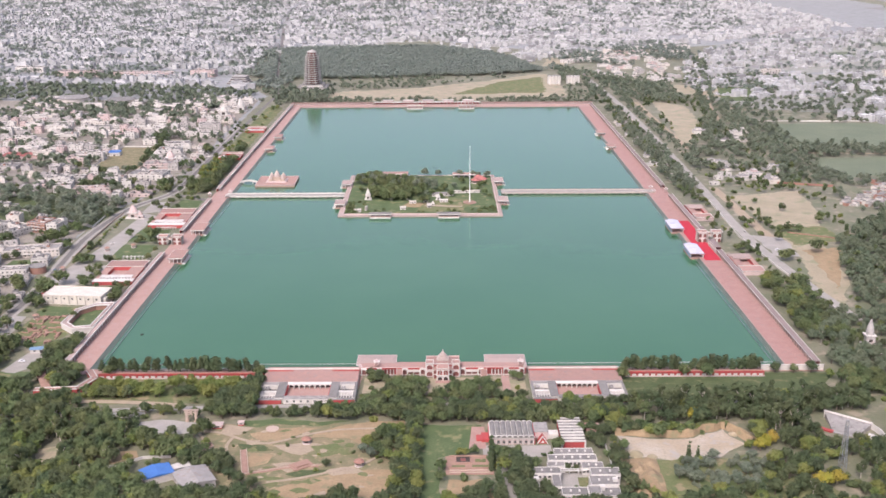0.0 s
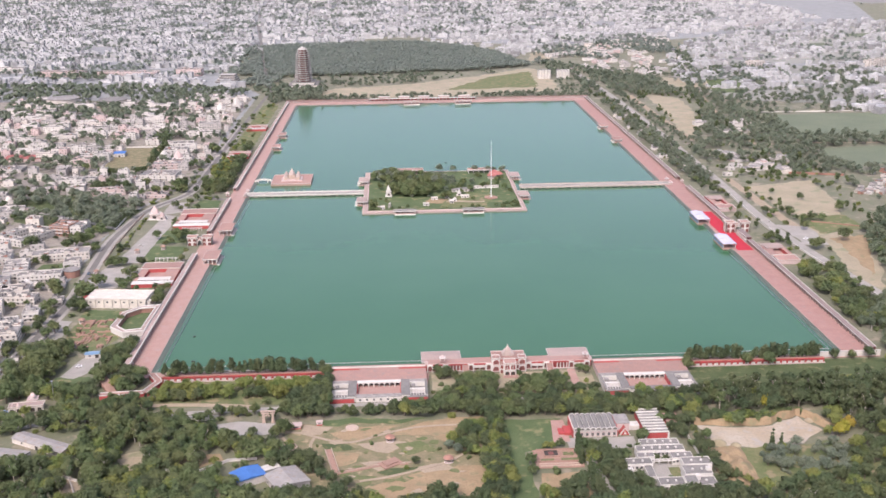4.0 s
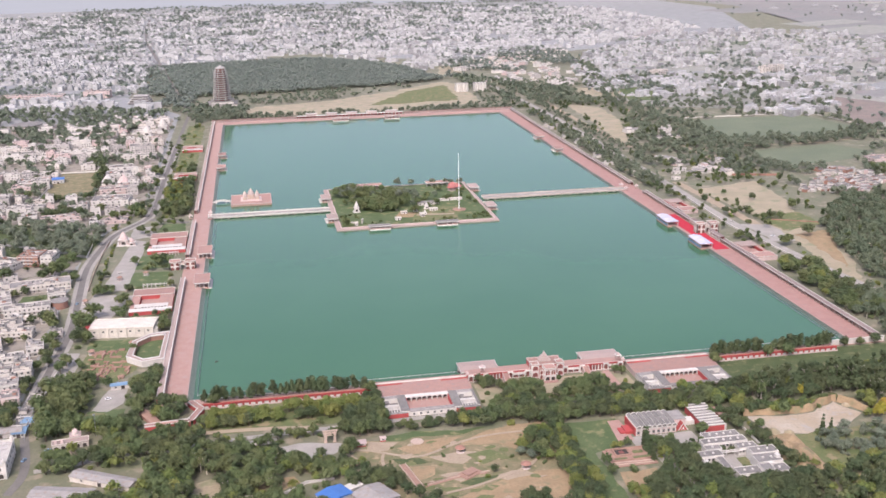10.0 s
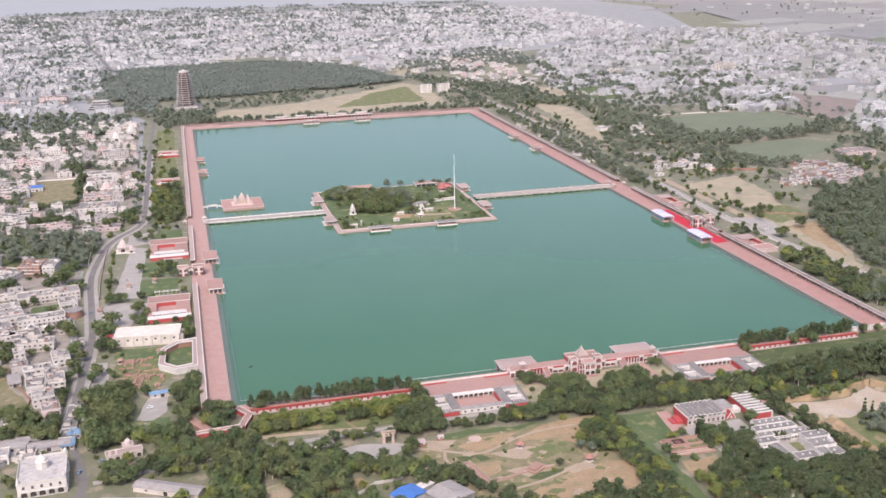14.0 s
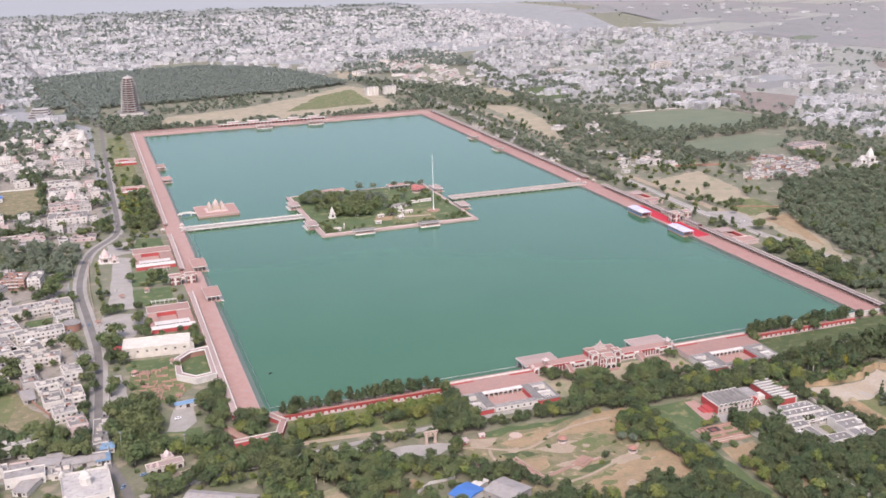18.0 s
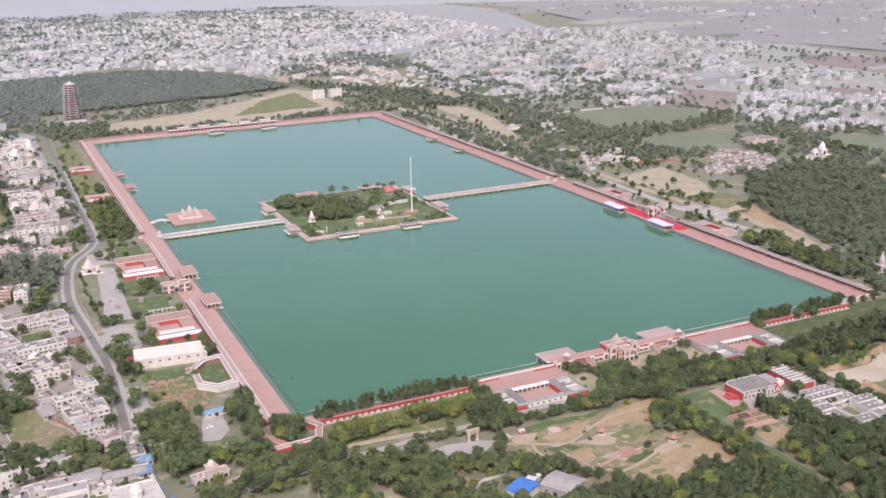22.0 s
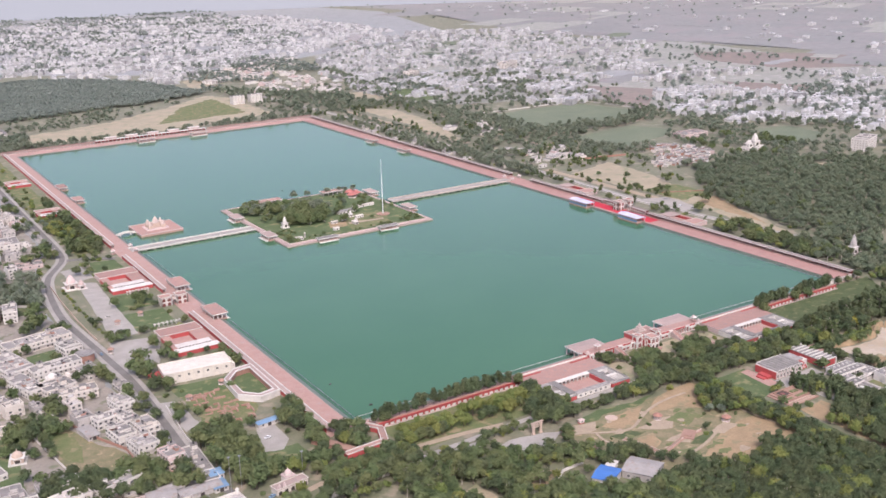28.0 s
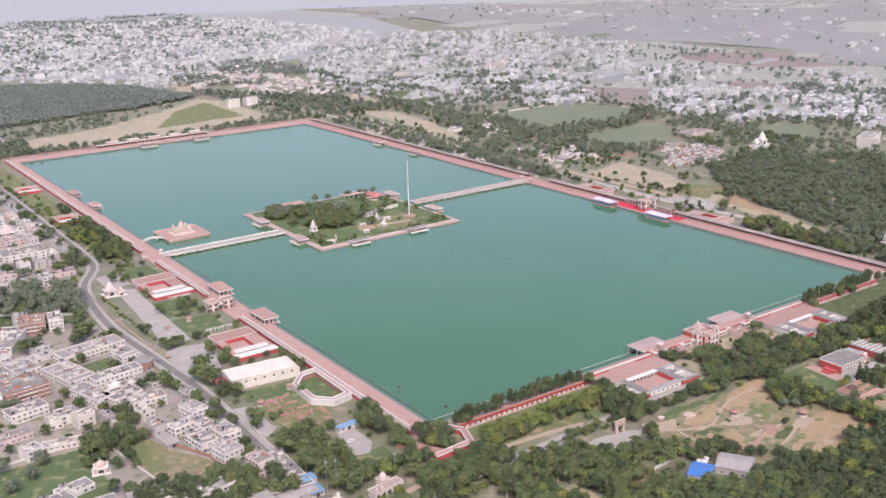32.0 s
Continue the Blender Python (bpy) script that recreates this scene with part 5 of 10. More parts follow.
R = [
    ("school_lawn", "green grass of a school court", [(-398, -872), (-376, -868), (-374, -848), (-396, -850)], "lawn", 0.1, 0.5),
    ("grove_lawn", "open grass under scattered trees", [(-500, -622), (-446, -594), (-405, -632), (-350, -668), (-358, -750), (-396, -752), (-470, -706)], "meadow", 0.075, 2.0),
    ("strip_lawn", "bright green lawn in the garden strip", [(-294, -520), (-274, -520), (-274, -460), (-294, -460)], "lawn", 0.09, 1.0),
    ("yard_wood", "bare earth yard among trees", [(-240, -1208), (-224, -1206), (-222, -1232), (-238, -1236)], "dry", 0.09, 2.5),
    ("lane_wood", "dusty lane under trees", [(-264, -1236), (-256, -1236), (-244, -1290), (-254, -1292)], "path", 0.09, 1.5),
    ("yard_blue", "bare earth yard beside the blue roof", [(-216, -1238), (-180, -1236), (-172, -1262), (-206, -1266)], "dry", 0.09, 2.5),
    ("gate_path", "pink paved path to the gate stairs", [(36.6, -1143), (41.8, -1143), (41.8, -1109), (36.6, -1109)], "pink", 0.1, 0),
    ("gate_path_west", "pink paved path to the gate stairs", [(-64, -1140), (-60.4, -1140), (-57, -1109), (-61, -1109)], "pink", 0.1, 0),
    ("gate_lawn", "worn grass between the gate and the road", [(-56, -1146), (52, -1146), (52, -1112), (-56, -1112)], "dry", 0.05, 0.5),
    ("plaza_west", "pale paved parking plaza", [(-331, -850), (-310, -852), (-303, -700), (-318, -690)], "plaza", 0.10, 0.6),
    ("plaza_shrine", "grey paved forecourt", [(-322, -690), (-300, -682), (-302, -640), (-322, -646)], "plaza", 0.09, 0.6),
    ("lot_west", "grey gravel car park", [(-345, -935), (-316, -922), (-298, -868), (-336, -858)], "plaza", 0.11, 1.0),
    ("lot_south", "pale concrete yard", [(-343, -990), (-329, -993), (-327, -1034), (-338, -1044)], "plaza", 0.1, 1.0),
    ("lawn_a", "green lawn square", [(-310, -794), (-275, -792), (-274, -752), (-308, -750)], "lawn", 0.09, 0.4),
    ("lawn_b", "green lawn square", [(-310, -848), (-276, -846), (-275, -806), (-309, -802)], "lawn", 0.09, 0.4),
    ("lawn_c", "green lawn by the promenade", [(-298, -672), (-268, -674), (-268, -638), (-292, -634)], "lawn", 0.09, 0.6),
    ("lawn_d", "green lawn beside the white hall", [(-325, -990), (-276, -998), (-276, -975), (-325, -970)], "lawn", 0.09, 1.0),
    ("garden_strip", "scrubby garden strip along the gallery", [(-297, -600), (-268, -598), (-266, -20), (-292, -20)], "scrub", 0.06, 1.5),
    ("ruin_ground", "scrubby excavation ground with brick remains", [(-324, -1048), (-298, -1056), (-285, -1034), (-289, -990), (-324, -988)], "scrub", 0.07, 1.5),
    ("yard_sw", "grey yard under the trees", [(-308, -1098), (-296, -1102), (-289, -1090), (-287, -1066), (-300, -1064)], "plaza", 0.08, 1.0),
    ("yard_lawn", "small green lawn beside a grey yard", [(-317, -1126), (-286, -1124), (-286, -1098), (-310, -1099)], "lawn", 0.07, 1.0),
    ("scrub_south", "scrubby grass behind the near bank", [(-235, -1150), (-124, -1150), (-124, -1107), (-235, -1110)], "scrub", 0.06, 1.0),
    ("grass_east", "green grass behind the arcade", [(118, -1146), (245, -1138), (262, -1106), (118, -1106)], "meadow", 0.06, 1.0),
    ("park_grass", "patchy park grass", [(-150, -1180), (-24, -1178), (-22, -1290), (-120, -1290)], "parkgrass", 0.06, 1.5),
    ("arch_court", "grey paved court beside the arch", [(-190, -1176), (-178, -1172.5), (-156, -1176), (-144, -1182), (-158, -1191), (-168, -1193), (-191, -1186)], "plaza", 0.10, 1.0),
    ("lawn_museum", "long green museum lawn", [(-16, -1182), (20, -1182), (16, -1216), (-6, -1222), (-4, -1310), (-20, -1310)], "lawn", 0.08, 1.0),
    ("museum_court", "red paved museum court", [(12, -1212), (22, -1212), (22, -1184), (14, -1184)], "pink", 0.1, 0.3),
    ("museum_yard", "pale concrete museum yard", [(20, -1222), (60, -1222), (60, -1208), (20, -1208)], "plaza", 0.09, 0.3),
    ("scrub_pit", "dry olive scrub ground below the sand pit", [(118, -1226), (172, -1222), (190, -1232), (230, -1290), (150, -1310), (116, -1290)], "scrub", 0.07, 2.5),
    ("sand_museum", "dry sandy strip by the museum", [(-2, -1248), (22, -1248), (30, -1330), (0, -1330)], "sand", 0.07, 2.0),
    ("dirt_mid", "dusty clearing under trees", [(-205, -1216), (-182, -1212), (-178, -1224), (-204, -1228)], "sand", 0.09, 2.0),
    ("clearing_west", "dry brown plot between houses", [(-420, -972), (-400, -984), (-396, -1010), (-380, -1044), (-378, -1066), (-400, -1072), (-414, -1054)], "parkgrass", 0.08, 2.0),
    ("clearing_grass", "worn green grass on a dry plot", [(-416, -985), (-402, -992), (-398, -1022), (-404, -1046), (-412, -1038)], "scrub", 0.095, 2.5),
    ("plot_green", "green grass plot by a garden", [(-398, -1076), (-378, -1068), (-366, -1082), (-372, -1098), (-392, -1094)], "lawn", 0.09, 1.5),
    ("field_west", "green field behind a long wall", [(-520, -985), (-425, -985), (-440, -1060), (-540, -1060)], "lawn", 0.07, 2.0),
    ("field_yard", "dry grass maidan among houses", [(-444, -495), (-384, -482), (-388, -345), (-440, -345)], "parkgrass", 0.08, 2.0),
    ("field_east_a", "dry yellow field beyond the road", [(322, -625), (405, -605), (400, -690), (362, -790), (352, -905), (318, -985), (306, -960), (326, -860), (330, -760)], "dry", 0.07, 3.0),
    ("scrub_east", "worn green grass in a dry field", [(330, -748), (385, -752), (384, -800), (334, -812)], "scrub", 0.1, 3.0),
    ("earth_east", "bare brown earth in a dry field", [(338, -830), (378, -818), (346, -900), (330, -940)], "sand", 0.1, 4.0),
    ("lot_east", "grey gravel lot by the east road", [(302, -780), (330, -790), (326, -850), (304, -846)], "plaza", 0.1, 2.0),
    ("plot_meadow", "yellow green plot beside the east town", [(521, 208), (584, 167), (536, 17), (485, 38)], "lawn", 0.09, 3.0),
    ("strip_east", "pale dirt track beside the east road", [(308, -585), (318, -590), (324, -840), (312, -840)], "path", 0.09, 1.0),
    ("field_east_b", "bare sandy field beyond the road", [(360, 30), (408, -20), (400, -150), (346, -340), (330, -330), (350, -170)], "dry", 0.08, 3.0),
    ("field_far_a", "flat green crop field", [(490, -190), (694, -185), (727, -320), (609, -385), (490, -352), (470, -280)], "field", 0.07, 3.0),
    ("field_far_b", "flat green crop field", [(488, -432), (617, -424), (643, -486), (585, -520), (470, -545), (455, -530)], "field", 0.07, 3.0),
    ("field_far_c", "green field behind the white temple", [(740, -568), (800, -579), (790, -652), (711, -688), (677, -640)], "field", 0.07, 3.0),
    ("field_far_d", "dry yellowish field among houses", [(420, 120), (500, 60), (520, 180), (440, 220)], "dry", 0.07, 3.0),
    ("pitch_north", "pale dry ground beyond the far bank", [(-215, 70), (-180, 150), (-40, 190), (90, 280), (205, 380), (230, 330), (225, 90), (60, 40), (-160, 40)], "dry", 0.07, 5.0),
    ("pitch_green", "worn green pitch beyond the far bank", [(20, 110), (190, 130), (200, 330), (110, 260)], "scrub", 0.1, 5.0),
    ("brown_field", "bare brown field before the east town", [(850, -20), (925, -158), (738, -326), (766, -196)], "earthfield", 0.08, 3.0),
    ("brown_strip", "bare brown strip among the east houses", [(1090, -165), (1177, -318), (1106, -370), (1045, -270)], "earthfield", 0.08, 3.0),
    ("plain_strip", "dull red ploughed strip of the plain", [(1440, 250), (1740, -134), (1550, -258), (1345, -124), (1335, 114)], "earthfield", 0.1, 6.0),
    ("wood_clearing", "bare clearing in the east wood", [(592, -776), (627, -790), (612, -806), (585, -808)], "dry", 0.09, 3.0),
    ("far_clearing", "pale cleared land by the far wood", [(215, 480), (420, 640), (380, 760), (240, 620)], "dry", 0.07, 5.0),
]
PARK = [
    ([(-120, -1191), (-104, -1184), (-78, -1185), (-91, -1194), (-101, -1202), (-110, -1201)], "sand"),
    ([(-102, -1207), (-87, -1202), (-74, -1207), (-84, -1218), (-98, -1213)], "path"),
    ([(-118, -1215), (-102, -1217), (-102, -1227), (-115, -1232)], "sand"),
    ([(-56, -1184), (-44, -1179), (-22, -1182), (-27, -1189), (-45, -1194), (-50, -1210), (-57, -1200)], "sand"),
    ([(-103, -1262), (-90, -1252), (-66, -1242), (-44, -1234), (-29, -1237), (-26, -1250), (-24, -1268), (-42, -1272), (-56, -1264), (-72, -1270), (-88, -1280)], "sand"),
    ([(-138, -1190), (-126, -1194), (-120, -1186), (-134, -1181)], "path"),
    ([(-72, -1236), (-52, -1233), (-48, -1238), (-66, -1243)], "path"),
    ([(-92, -1240), (-76, -1234), (-66, -1236), (-84, -1244)], "meadow"),
    ([(-124, -1204), (-108, -1208), (-104, -1214), (-122, -1212)], "meadow"),
    ([(-82, -1208), (-66, -1204), (-58, -1214), (-76, -1222)], "scrub"),
    ([(-128, -1174), (-100, -1174), (-74, -1175), (-62, -1177), (-84, -1182), (-108, -1181), (-124, -1182)], "lawn"),
    ([(-74, -1188), (-60, -1177), (-26, -1177), (-30, -1191), (-46, -1200), (-62, -1199), (-84, -1197)], "sand"),
    ([(-100, -1231), (-86, -1226), (-74, -1229), (-90, -1237)], "path"),
]
for i, (poly, mt) in enumerate(PARK):
    R.append(("park_lawn" if mt in ("lawn", "meadow", "scrub") else "park_earth", "green grass patch of the park" if mt in ("lawn", "meadow", "scrub") else "bare trodden earth of the park", poly, mt, 0.10 + 0.006 * i, 2.4))
CLEARINGS = []
rnd = random.Random(23)
for i in range(44):
    x, y = rnd.uniform(520, 1650), rnd.uniform(-420, 1000)
    w, d, a = rnd.uniform(20, 62), rnd.uniform(14, 40), radians(22 + rnd.uniform(-12, 12))
    poly = [(x + math.cos(a) * u - math.sin(a) * v, y + math.sin(a) * u + math.cos(a) * v) for u, v in ((-w, -d), (w, -d), (w, d), (-w, d))]
    if x < 680 or y < -120 + 0.35 * (x - 520) - 330 * (x > 760):
        continue
    CLEARINGS.append(poly)
    R.append(("town_plot", *rnd.choice((("open green plot between town houses", poly, "field"), ("open green plot between town houses", poly, "eastsoil"), ("bare brown plot between town houses", poly, "farm"), ("dusty plot between town houses", poly, "citysoil"))), 0.09 + 0.003 * i, 5.0))
rnd = random.Random(19)
for i in range(34):
    x, y, r = rnd.uniform(-126, -28), rnd.uniform(-1284, -1186), rnd.uniform(1.2, 4.0)
    poly = [(x + r * rnd.uniform(0.6, 2.0) * math.cos(0.628 * k), y + r * rnd.uniform(0.5, 1.2) * math.sin(0.628 * k)) for k in range(10)]
    green = rnd.random() < 0.5
    R.append(("park_tuft" if green else "park_scar", "scrubby tuft of grass in the park" if green else "worn bare earth in the park", poly, "scrub" if green else "path", 0.19 + 0.002 * i, 1.4))
for i, (nm, lab, poly, mt, z, wob) in enumerate(R):
    patch(nm, lab, poly, M[mt], z, wob, i)
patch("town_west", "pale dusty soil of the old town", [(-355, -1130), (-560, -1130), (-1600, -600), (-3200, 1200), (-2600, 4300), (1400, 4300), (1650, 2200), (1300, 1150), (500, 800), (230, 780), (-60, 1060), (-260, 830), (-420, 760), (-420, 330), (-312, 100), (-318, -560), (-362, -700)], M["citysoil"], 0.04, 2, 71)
patch("town_near", "trodden brown soil between the near houses", [(-356, -1128), (-560, -1128), (-1000, -700), (-1000, 60), (-320, 60), (-320, -560), (-364, -700)], M["townsoil"], 0.054, 2, 74)
patch("town_east", "pale dusty soil of the east town", [(430, 120), (520, -60), (760, -120), (760, -320), (900, -680), (1500, -320), (1600, 400), (1350, 1150), (700, 900)], M["eastsoil"], 0.048, 8, 72)
g = Geo()
rnd = random.Random(11)
for i in range(260):
    x, y = rnd.uniform(1100, 4200), rnd.uniform(-1400, 3600)
    if x < 1500 + 0.1 * y:
        continue
    w, d, a = rnd.uniform(60, 190), rnd.uniform(40, 110), 0.35 + rnd.choice((0, 0.04, -0.05))
    ca, sa = math.cos(a), math.sin(a)
    g.prism([(x + ca * u - sa * v, y + sa * u + ca * v) for u, v in ((-w, -d), (w, -d), (w, d), (-w, d))], -0.2, 0.05 + 0.0012 * i, rnd.choice((0, 0, 0, 2, 3)))
tagged(structure("farmland", g, [M["farm"], M["field"], M["eastsoil"], M["farm"]], "patchwork of pale dry farm fields"), category="farmland")
patch("farm_plain", "wide dry farmland plain", [(1450, -1500), (4800, -1500), (4800, 4400), (1500, 4400), (1750, 2200), (1500, 1000), (1680, 0)], M["farm"], 0.03, 12, 73)
for line, w in (([(-150, -1188), (-138, -1190), (-130, -1195), (-120, -1201), (-109, -1205), (-100, -1202), (-87, -1194), (-71, -1188), (-57, -1186), (-41, -1186)], 2.2), ([(-129, -1197), (-131, -1205), (-130, -1214)], 2.0), ([(-101, -1249), (-86, -1246), (-66, -1238), (-49, -1230), (-42, -1222)], 2.0), ([(-31, -1227), (-29, -1241), (-25, -1265), (-22, -1290)], 1.6), ([(-27, -1224), (-25, -1240), (-21, -1264)], 1.2), ([(-150, -1192), (-142, -1206)], 1.8)):
    structure("garden_path", strip(line, w, -0.1, 0.3), M["path"], "winding pale earth path in the park")
for line in ([(-120, -1212), (-117, -1226), (-114, -1240)], [(-114, -1240), (-102, -1236), (-90, -1232), (-74, -1231)], [(-143, -1203), (-139, -1210), (-151, -1219)], [(-153, -1211), (-143, -1203)]):
    structure("garden_brick_walk", strip(line, 3.0, -0.1, 0.34, 1), M["brickpath"], "salmon brick walk in the park")
    for s in (-1.8, 1.8):
        structure("garden_brick_kerb", strip([(x + s, y + 0.3 * s) for x, y in line], 0.4, -0.1, 0.85, 1), M["sandstone"], "low stone kerb along the brick walk")

# ---- buildings west of the tank ----


def red_court(x, y, w, d, rz, label, front="white"):
    """A low court by the gallery: pink roof, sunk red court, white slatted range, red outer wall."""
    t = thing("red_court", label, "courtyard block", x, y, 0, rz, "low red courts")
    a, b = w / 2, d / 2
    part("range_front", Geo().box(-a, a, -b, -b + d * 0.14, 0, 3.2), M["red"], t, "bright red outer wall")
    part("range_front_roof", Geo().box(-a - 0.2, a + 0.2, -b - 0.2, -b + d * 0.14, 3.2, 3.5), M[front], t, "flat roof edge")
    part("range_back", Geo().box(-a, a, b - d * 0.3, b, 0, 3.4), M["rose"], t)
    part("range_back_roof", Geo().box(-a - 0.2, a + 0.2, b - d * 0.3, b + 0.2, 3.4, 3.75), M["roofpink"], t)
    for u, v in ((-a, -a + w * 0.2), (a - w * 0.34, a)):
        part("range_side", Geo().box(u, v, -b + d * 0.14, b - d * 0.3, 0, 3.2, 0, 1), [M["red"], M["roofpink"]], t)
    part("court_floor", Geo().box(-a + w * 0.2, a - w * 0.34, -b + d * 0.14, b - d * 0.3, 0, 0.3), M["pink"], t)
    part("inner_wall", Geo().box(-a + w * 0.2, a - w * 0.34, b - d * 0.3 - 0.3, b - d * 0.3 - 0.02, 0.3, 3.4), M["red"], t)
    part("slat_range", Geo().box(-a + w * 0.1, a - w * 0.1, -b + d * 0.16, -b + d * 0.30, 3.0, 3.9), M[front], t)
    for i in range(10):
        xx = -a + w * 0.12 + i * w * 0.078
        # near-black strips paint the shade between the slats
        part("opening", Geo().box(xx, xx + w * 0.05, -b + d * 0.155, -b + d * 0.17, 3.1, 3.75), M["shade"], t)
    part("coping", Geo().parapet(-a - 0.3, a + 0.3, b - d * 0.3 - 0.1, b + 0.3, 3.75, 4.2, 0.3), M["white"], t)
    return t


red_court(-282, -715, 36, 62, 0, "low red court with pink roofs by the gallery")
red_court(-284, -892, 34, 56, 0, "low red court with pink roofs by the gallery")
red_court(-277, -228, 28, 30, 0, "small red court beside the far gallery")
red_court(-279, -412, 28, 30, 0, "small red court beside the far gallery")
red_court(268.5, -702, 18, 54, 180, "low red court beyond the east gallery", "roofbrown")
red_court(269, -876, 20, 52, 180, "low red court beyond the east gallery", "roofbrown")
for x, y, L in ((-283, -848, 26), (-280, -752, 20)):
    t = thing("pergola", "white slatted garden pergola", "pergola", x, y, 0, 0, "white pergolas")
    for s in (-1.25, 1.25):
        part("beam", Geo().box(-L / 2, L / 2, s - 0.15, s + 0.15, 2.5, 2.8), M["white"], t)
    for i in range(8):
        xx = -L / 2 + 0.4 + i * (L - 1) / 7
        part("slat", Geo().box(xx, xx + 0.5, -2.0, 2.0, 2.8, 3.05), M["white"], t)
        for s in (-1.25, 1.25):
            part("post", Geo().box(xx, xx + 0.3, s - 0.12, s + 0.12, 0, 2.5), M["white"], t)

t = thing("assembly_hall", "large cream-white hall with buttressed walls", "hall", -299.5, -957, 0, -6)
t.scale = (0.93, 0.95, 1.0)
part("wall", Geo().box(-27, 25, -11, 11, 0, 7.6), M["limecream"], t)
part("roof", Geo().add([(-27.4, -11.4, 7.6), (25.4, -11.4, 7.6), (25.4, 11.4, 7.6), (-27.4, 11.4, 7.6), (-27.4, 0, 8.0), (25.4, 0, 8.0)], [(0, 1, 5, 4), (2, 3, 4, 5), (1, 2, 5), (3, 0, 4), (3, 2, 1, 0)]), M["limecream"], t, "pale ribbed roof")
for i in range(11):
    part("roof_rib", Geo().add([(-26.8 + i * 5.15, -11.5, 7.62), (-26.5 + i * 5.15, -11.5, 7.62), (-26.5 + i * 5.15, 0, 8.1), (-26.8 + i * 5.15, 0, 8.1)], [(0, 1, 2, 3)]).add([(-26.8 + i * 5.15, 11.5, 7.62), (-26.5 + i * 5.15, 11.5, 7.62), (-26.5 + i * 5.15, 0, 8.1), (-26.8 + i * 5.15, 0, 8.1)], [(3, 2, 1, 0)]), M["limecream"], t)
part("parapet", Geo().parapet(-27.5, 25.5, -11.5, 11.5, 7.3, 8.3, 0.3), M["limecream"], t)
for i in range(8):
    part("buttress", Geo().box(-27 + i * 7.3, -26 + i * 7.3, -12, -11, 0, 7.6), M["limecream"], t)
    if i < 7:
        part("window", Geo().box(-24 + i * 7.3, -22.2 + i * 7.3, -11.08, -10.9, 4.4, 5.8), M["glass"], t)
part("porch", Geo().box(-36, -27, -6, 8, 3.6, 4.2).box(-36, -35.4, -6, -5.4, 0, 3.6).box(-36, -35.4, 7.4, 8, 0, 3.6), M["red"], t, "red entrance porch")
part("porch_wall", Geo().box(-33, -27, -4, 6, 0, 3.6), M["rose"], t)
part("annex", Geo().box(25, 28, -9, 8, 0, 5.6), M["limecream"], t)

t = thing("octagon_court", "white eight-sided walled court with a lawn", "court", -279, -1004, 0)
octo = [(13, -24), (14, 30), (0, 28), (-12, 15), (-14, -15), (-2, -27)]
inner = [(9.8, -20), (11, 25), (0.4, 23.6), (-8.6, 13.2), (-9.6, -13), (-1.4, -22.6)]
g = Geo()
n = len(octo)
vs = [(x, y, z) for ring, z in ((octo, 0), (octo, 4.4), (inner, 4.4), (inner, 0)) for x, y in ring]
g.add(vs, [(k * n + i, k * n + (i + 1) % n, (k + 1) * n + (i + 1) % n, (k + 1) * n + i) for k in range(3) for i in range(n)])
me = g.mesh("range", M["white"], M["roofbrown"], M["brick"])
for p in me.polygons:
    p.material_index = (0, 1, 2)[p.index // n]
for p in me.polygons:
    p.flip()
part("range", me, None, t)
part("coping", Geo().add([(x * s, y * s, z) for s, z in ((1.02, 4.0), (1.02, 4.9), (0.98, 4.9), (0.98, 4.4)) for x, y in octo], [(k * n + (i + 1) % n, k * n + i, (k + 1) * n + i, (k + 1) * n + (i + 1) % n) for k in range(3) for i in range(n)]), M["white"], t)
part("inner_coping", Geo().add([(x * s, y * s, z) for s, z in ((1.03, 4.4), (1.03, 4.75), (0.97, 4.75), (0.97, 4.0)) for x, y in inner], [(k * n + (i + 1) % n, k * n + i, (k + 1) * n + i, (k + 1) * n + (i + 1) % n) for k in range(3) for i in range(n)]), M["white"], t)
part("court_lawn", Geo().prism(inner[::-1], 0, 0.3), M["lawn"], t)

rnd = random.Random(5)
for i in range(44):
    x, y = -322 + 32 * rnd.random(), -1048 + 54 * rnd.random()
    t = thing("brick_ruin", "low ruined brick wall on excavation ground", "ruin", x, y, 0.05, rnd.choice((0, 90)) - 8, "brick ruins")
    L = rnd.uniform(3, 9)
    part("wall", Geo().box(-L / 2, L / 2, -0.5, 0.5, 0, rnd.uniform(0.6, 1.6)), M["brickpath"], t)
    part("return_wall", Geo().box(L / 2 - 1, L / 2, 0.5, rnd.uniform(2, 4), 0, rnd.uniform(0.5, 1.2)), M["brick"], t)
for x, y in ((-296, -812), (-318, -822), (-320, -998), (-313, -1046), (-292, -986), (-340, -880)):
    open_hut(x, y, 0.1, 2.4, 2.8, "brickpath", "small red garden shelter", 6)


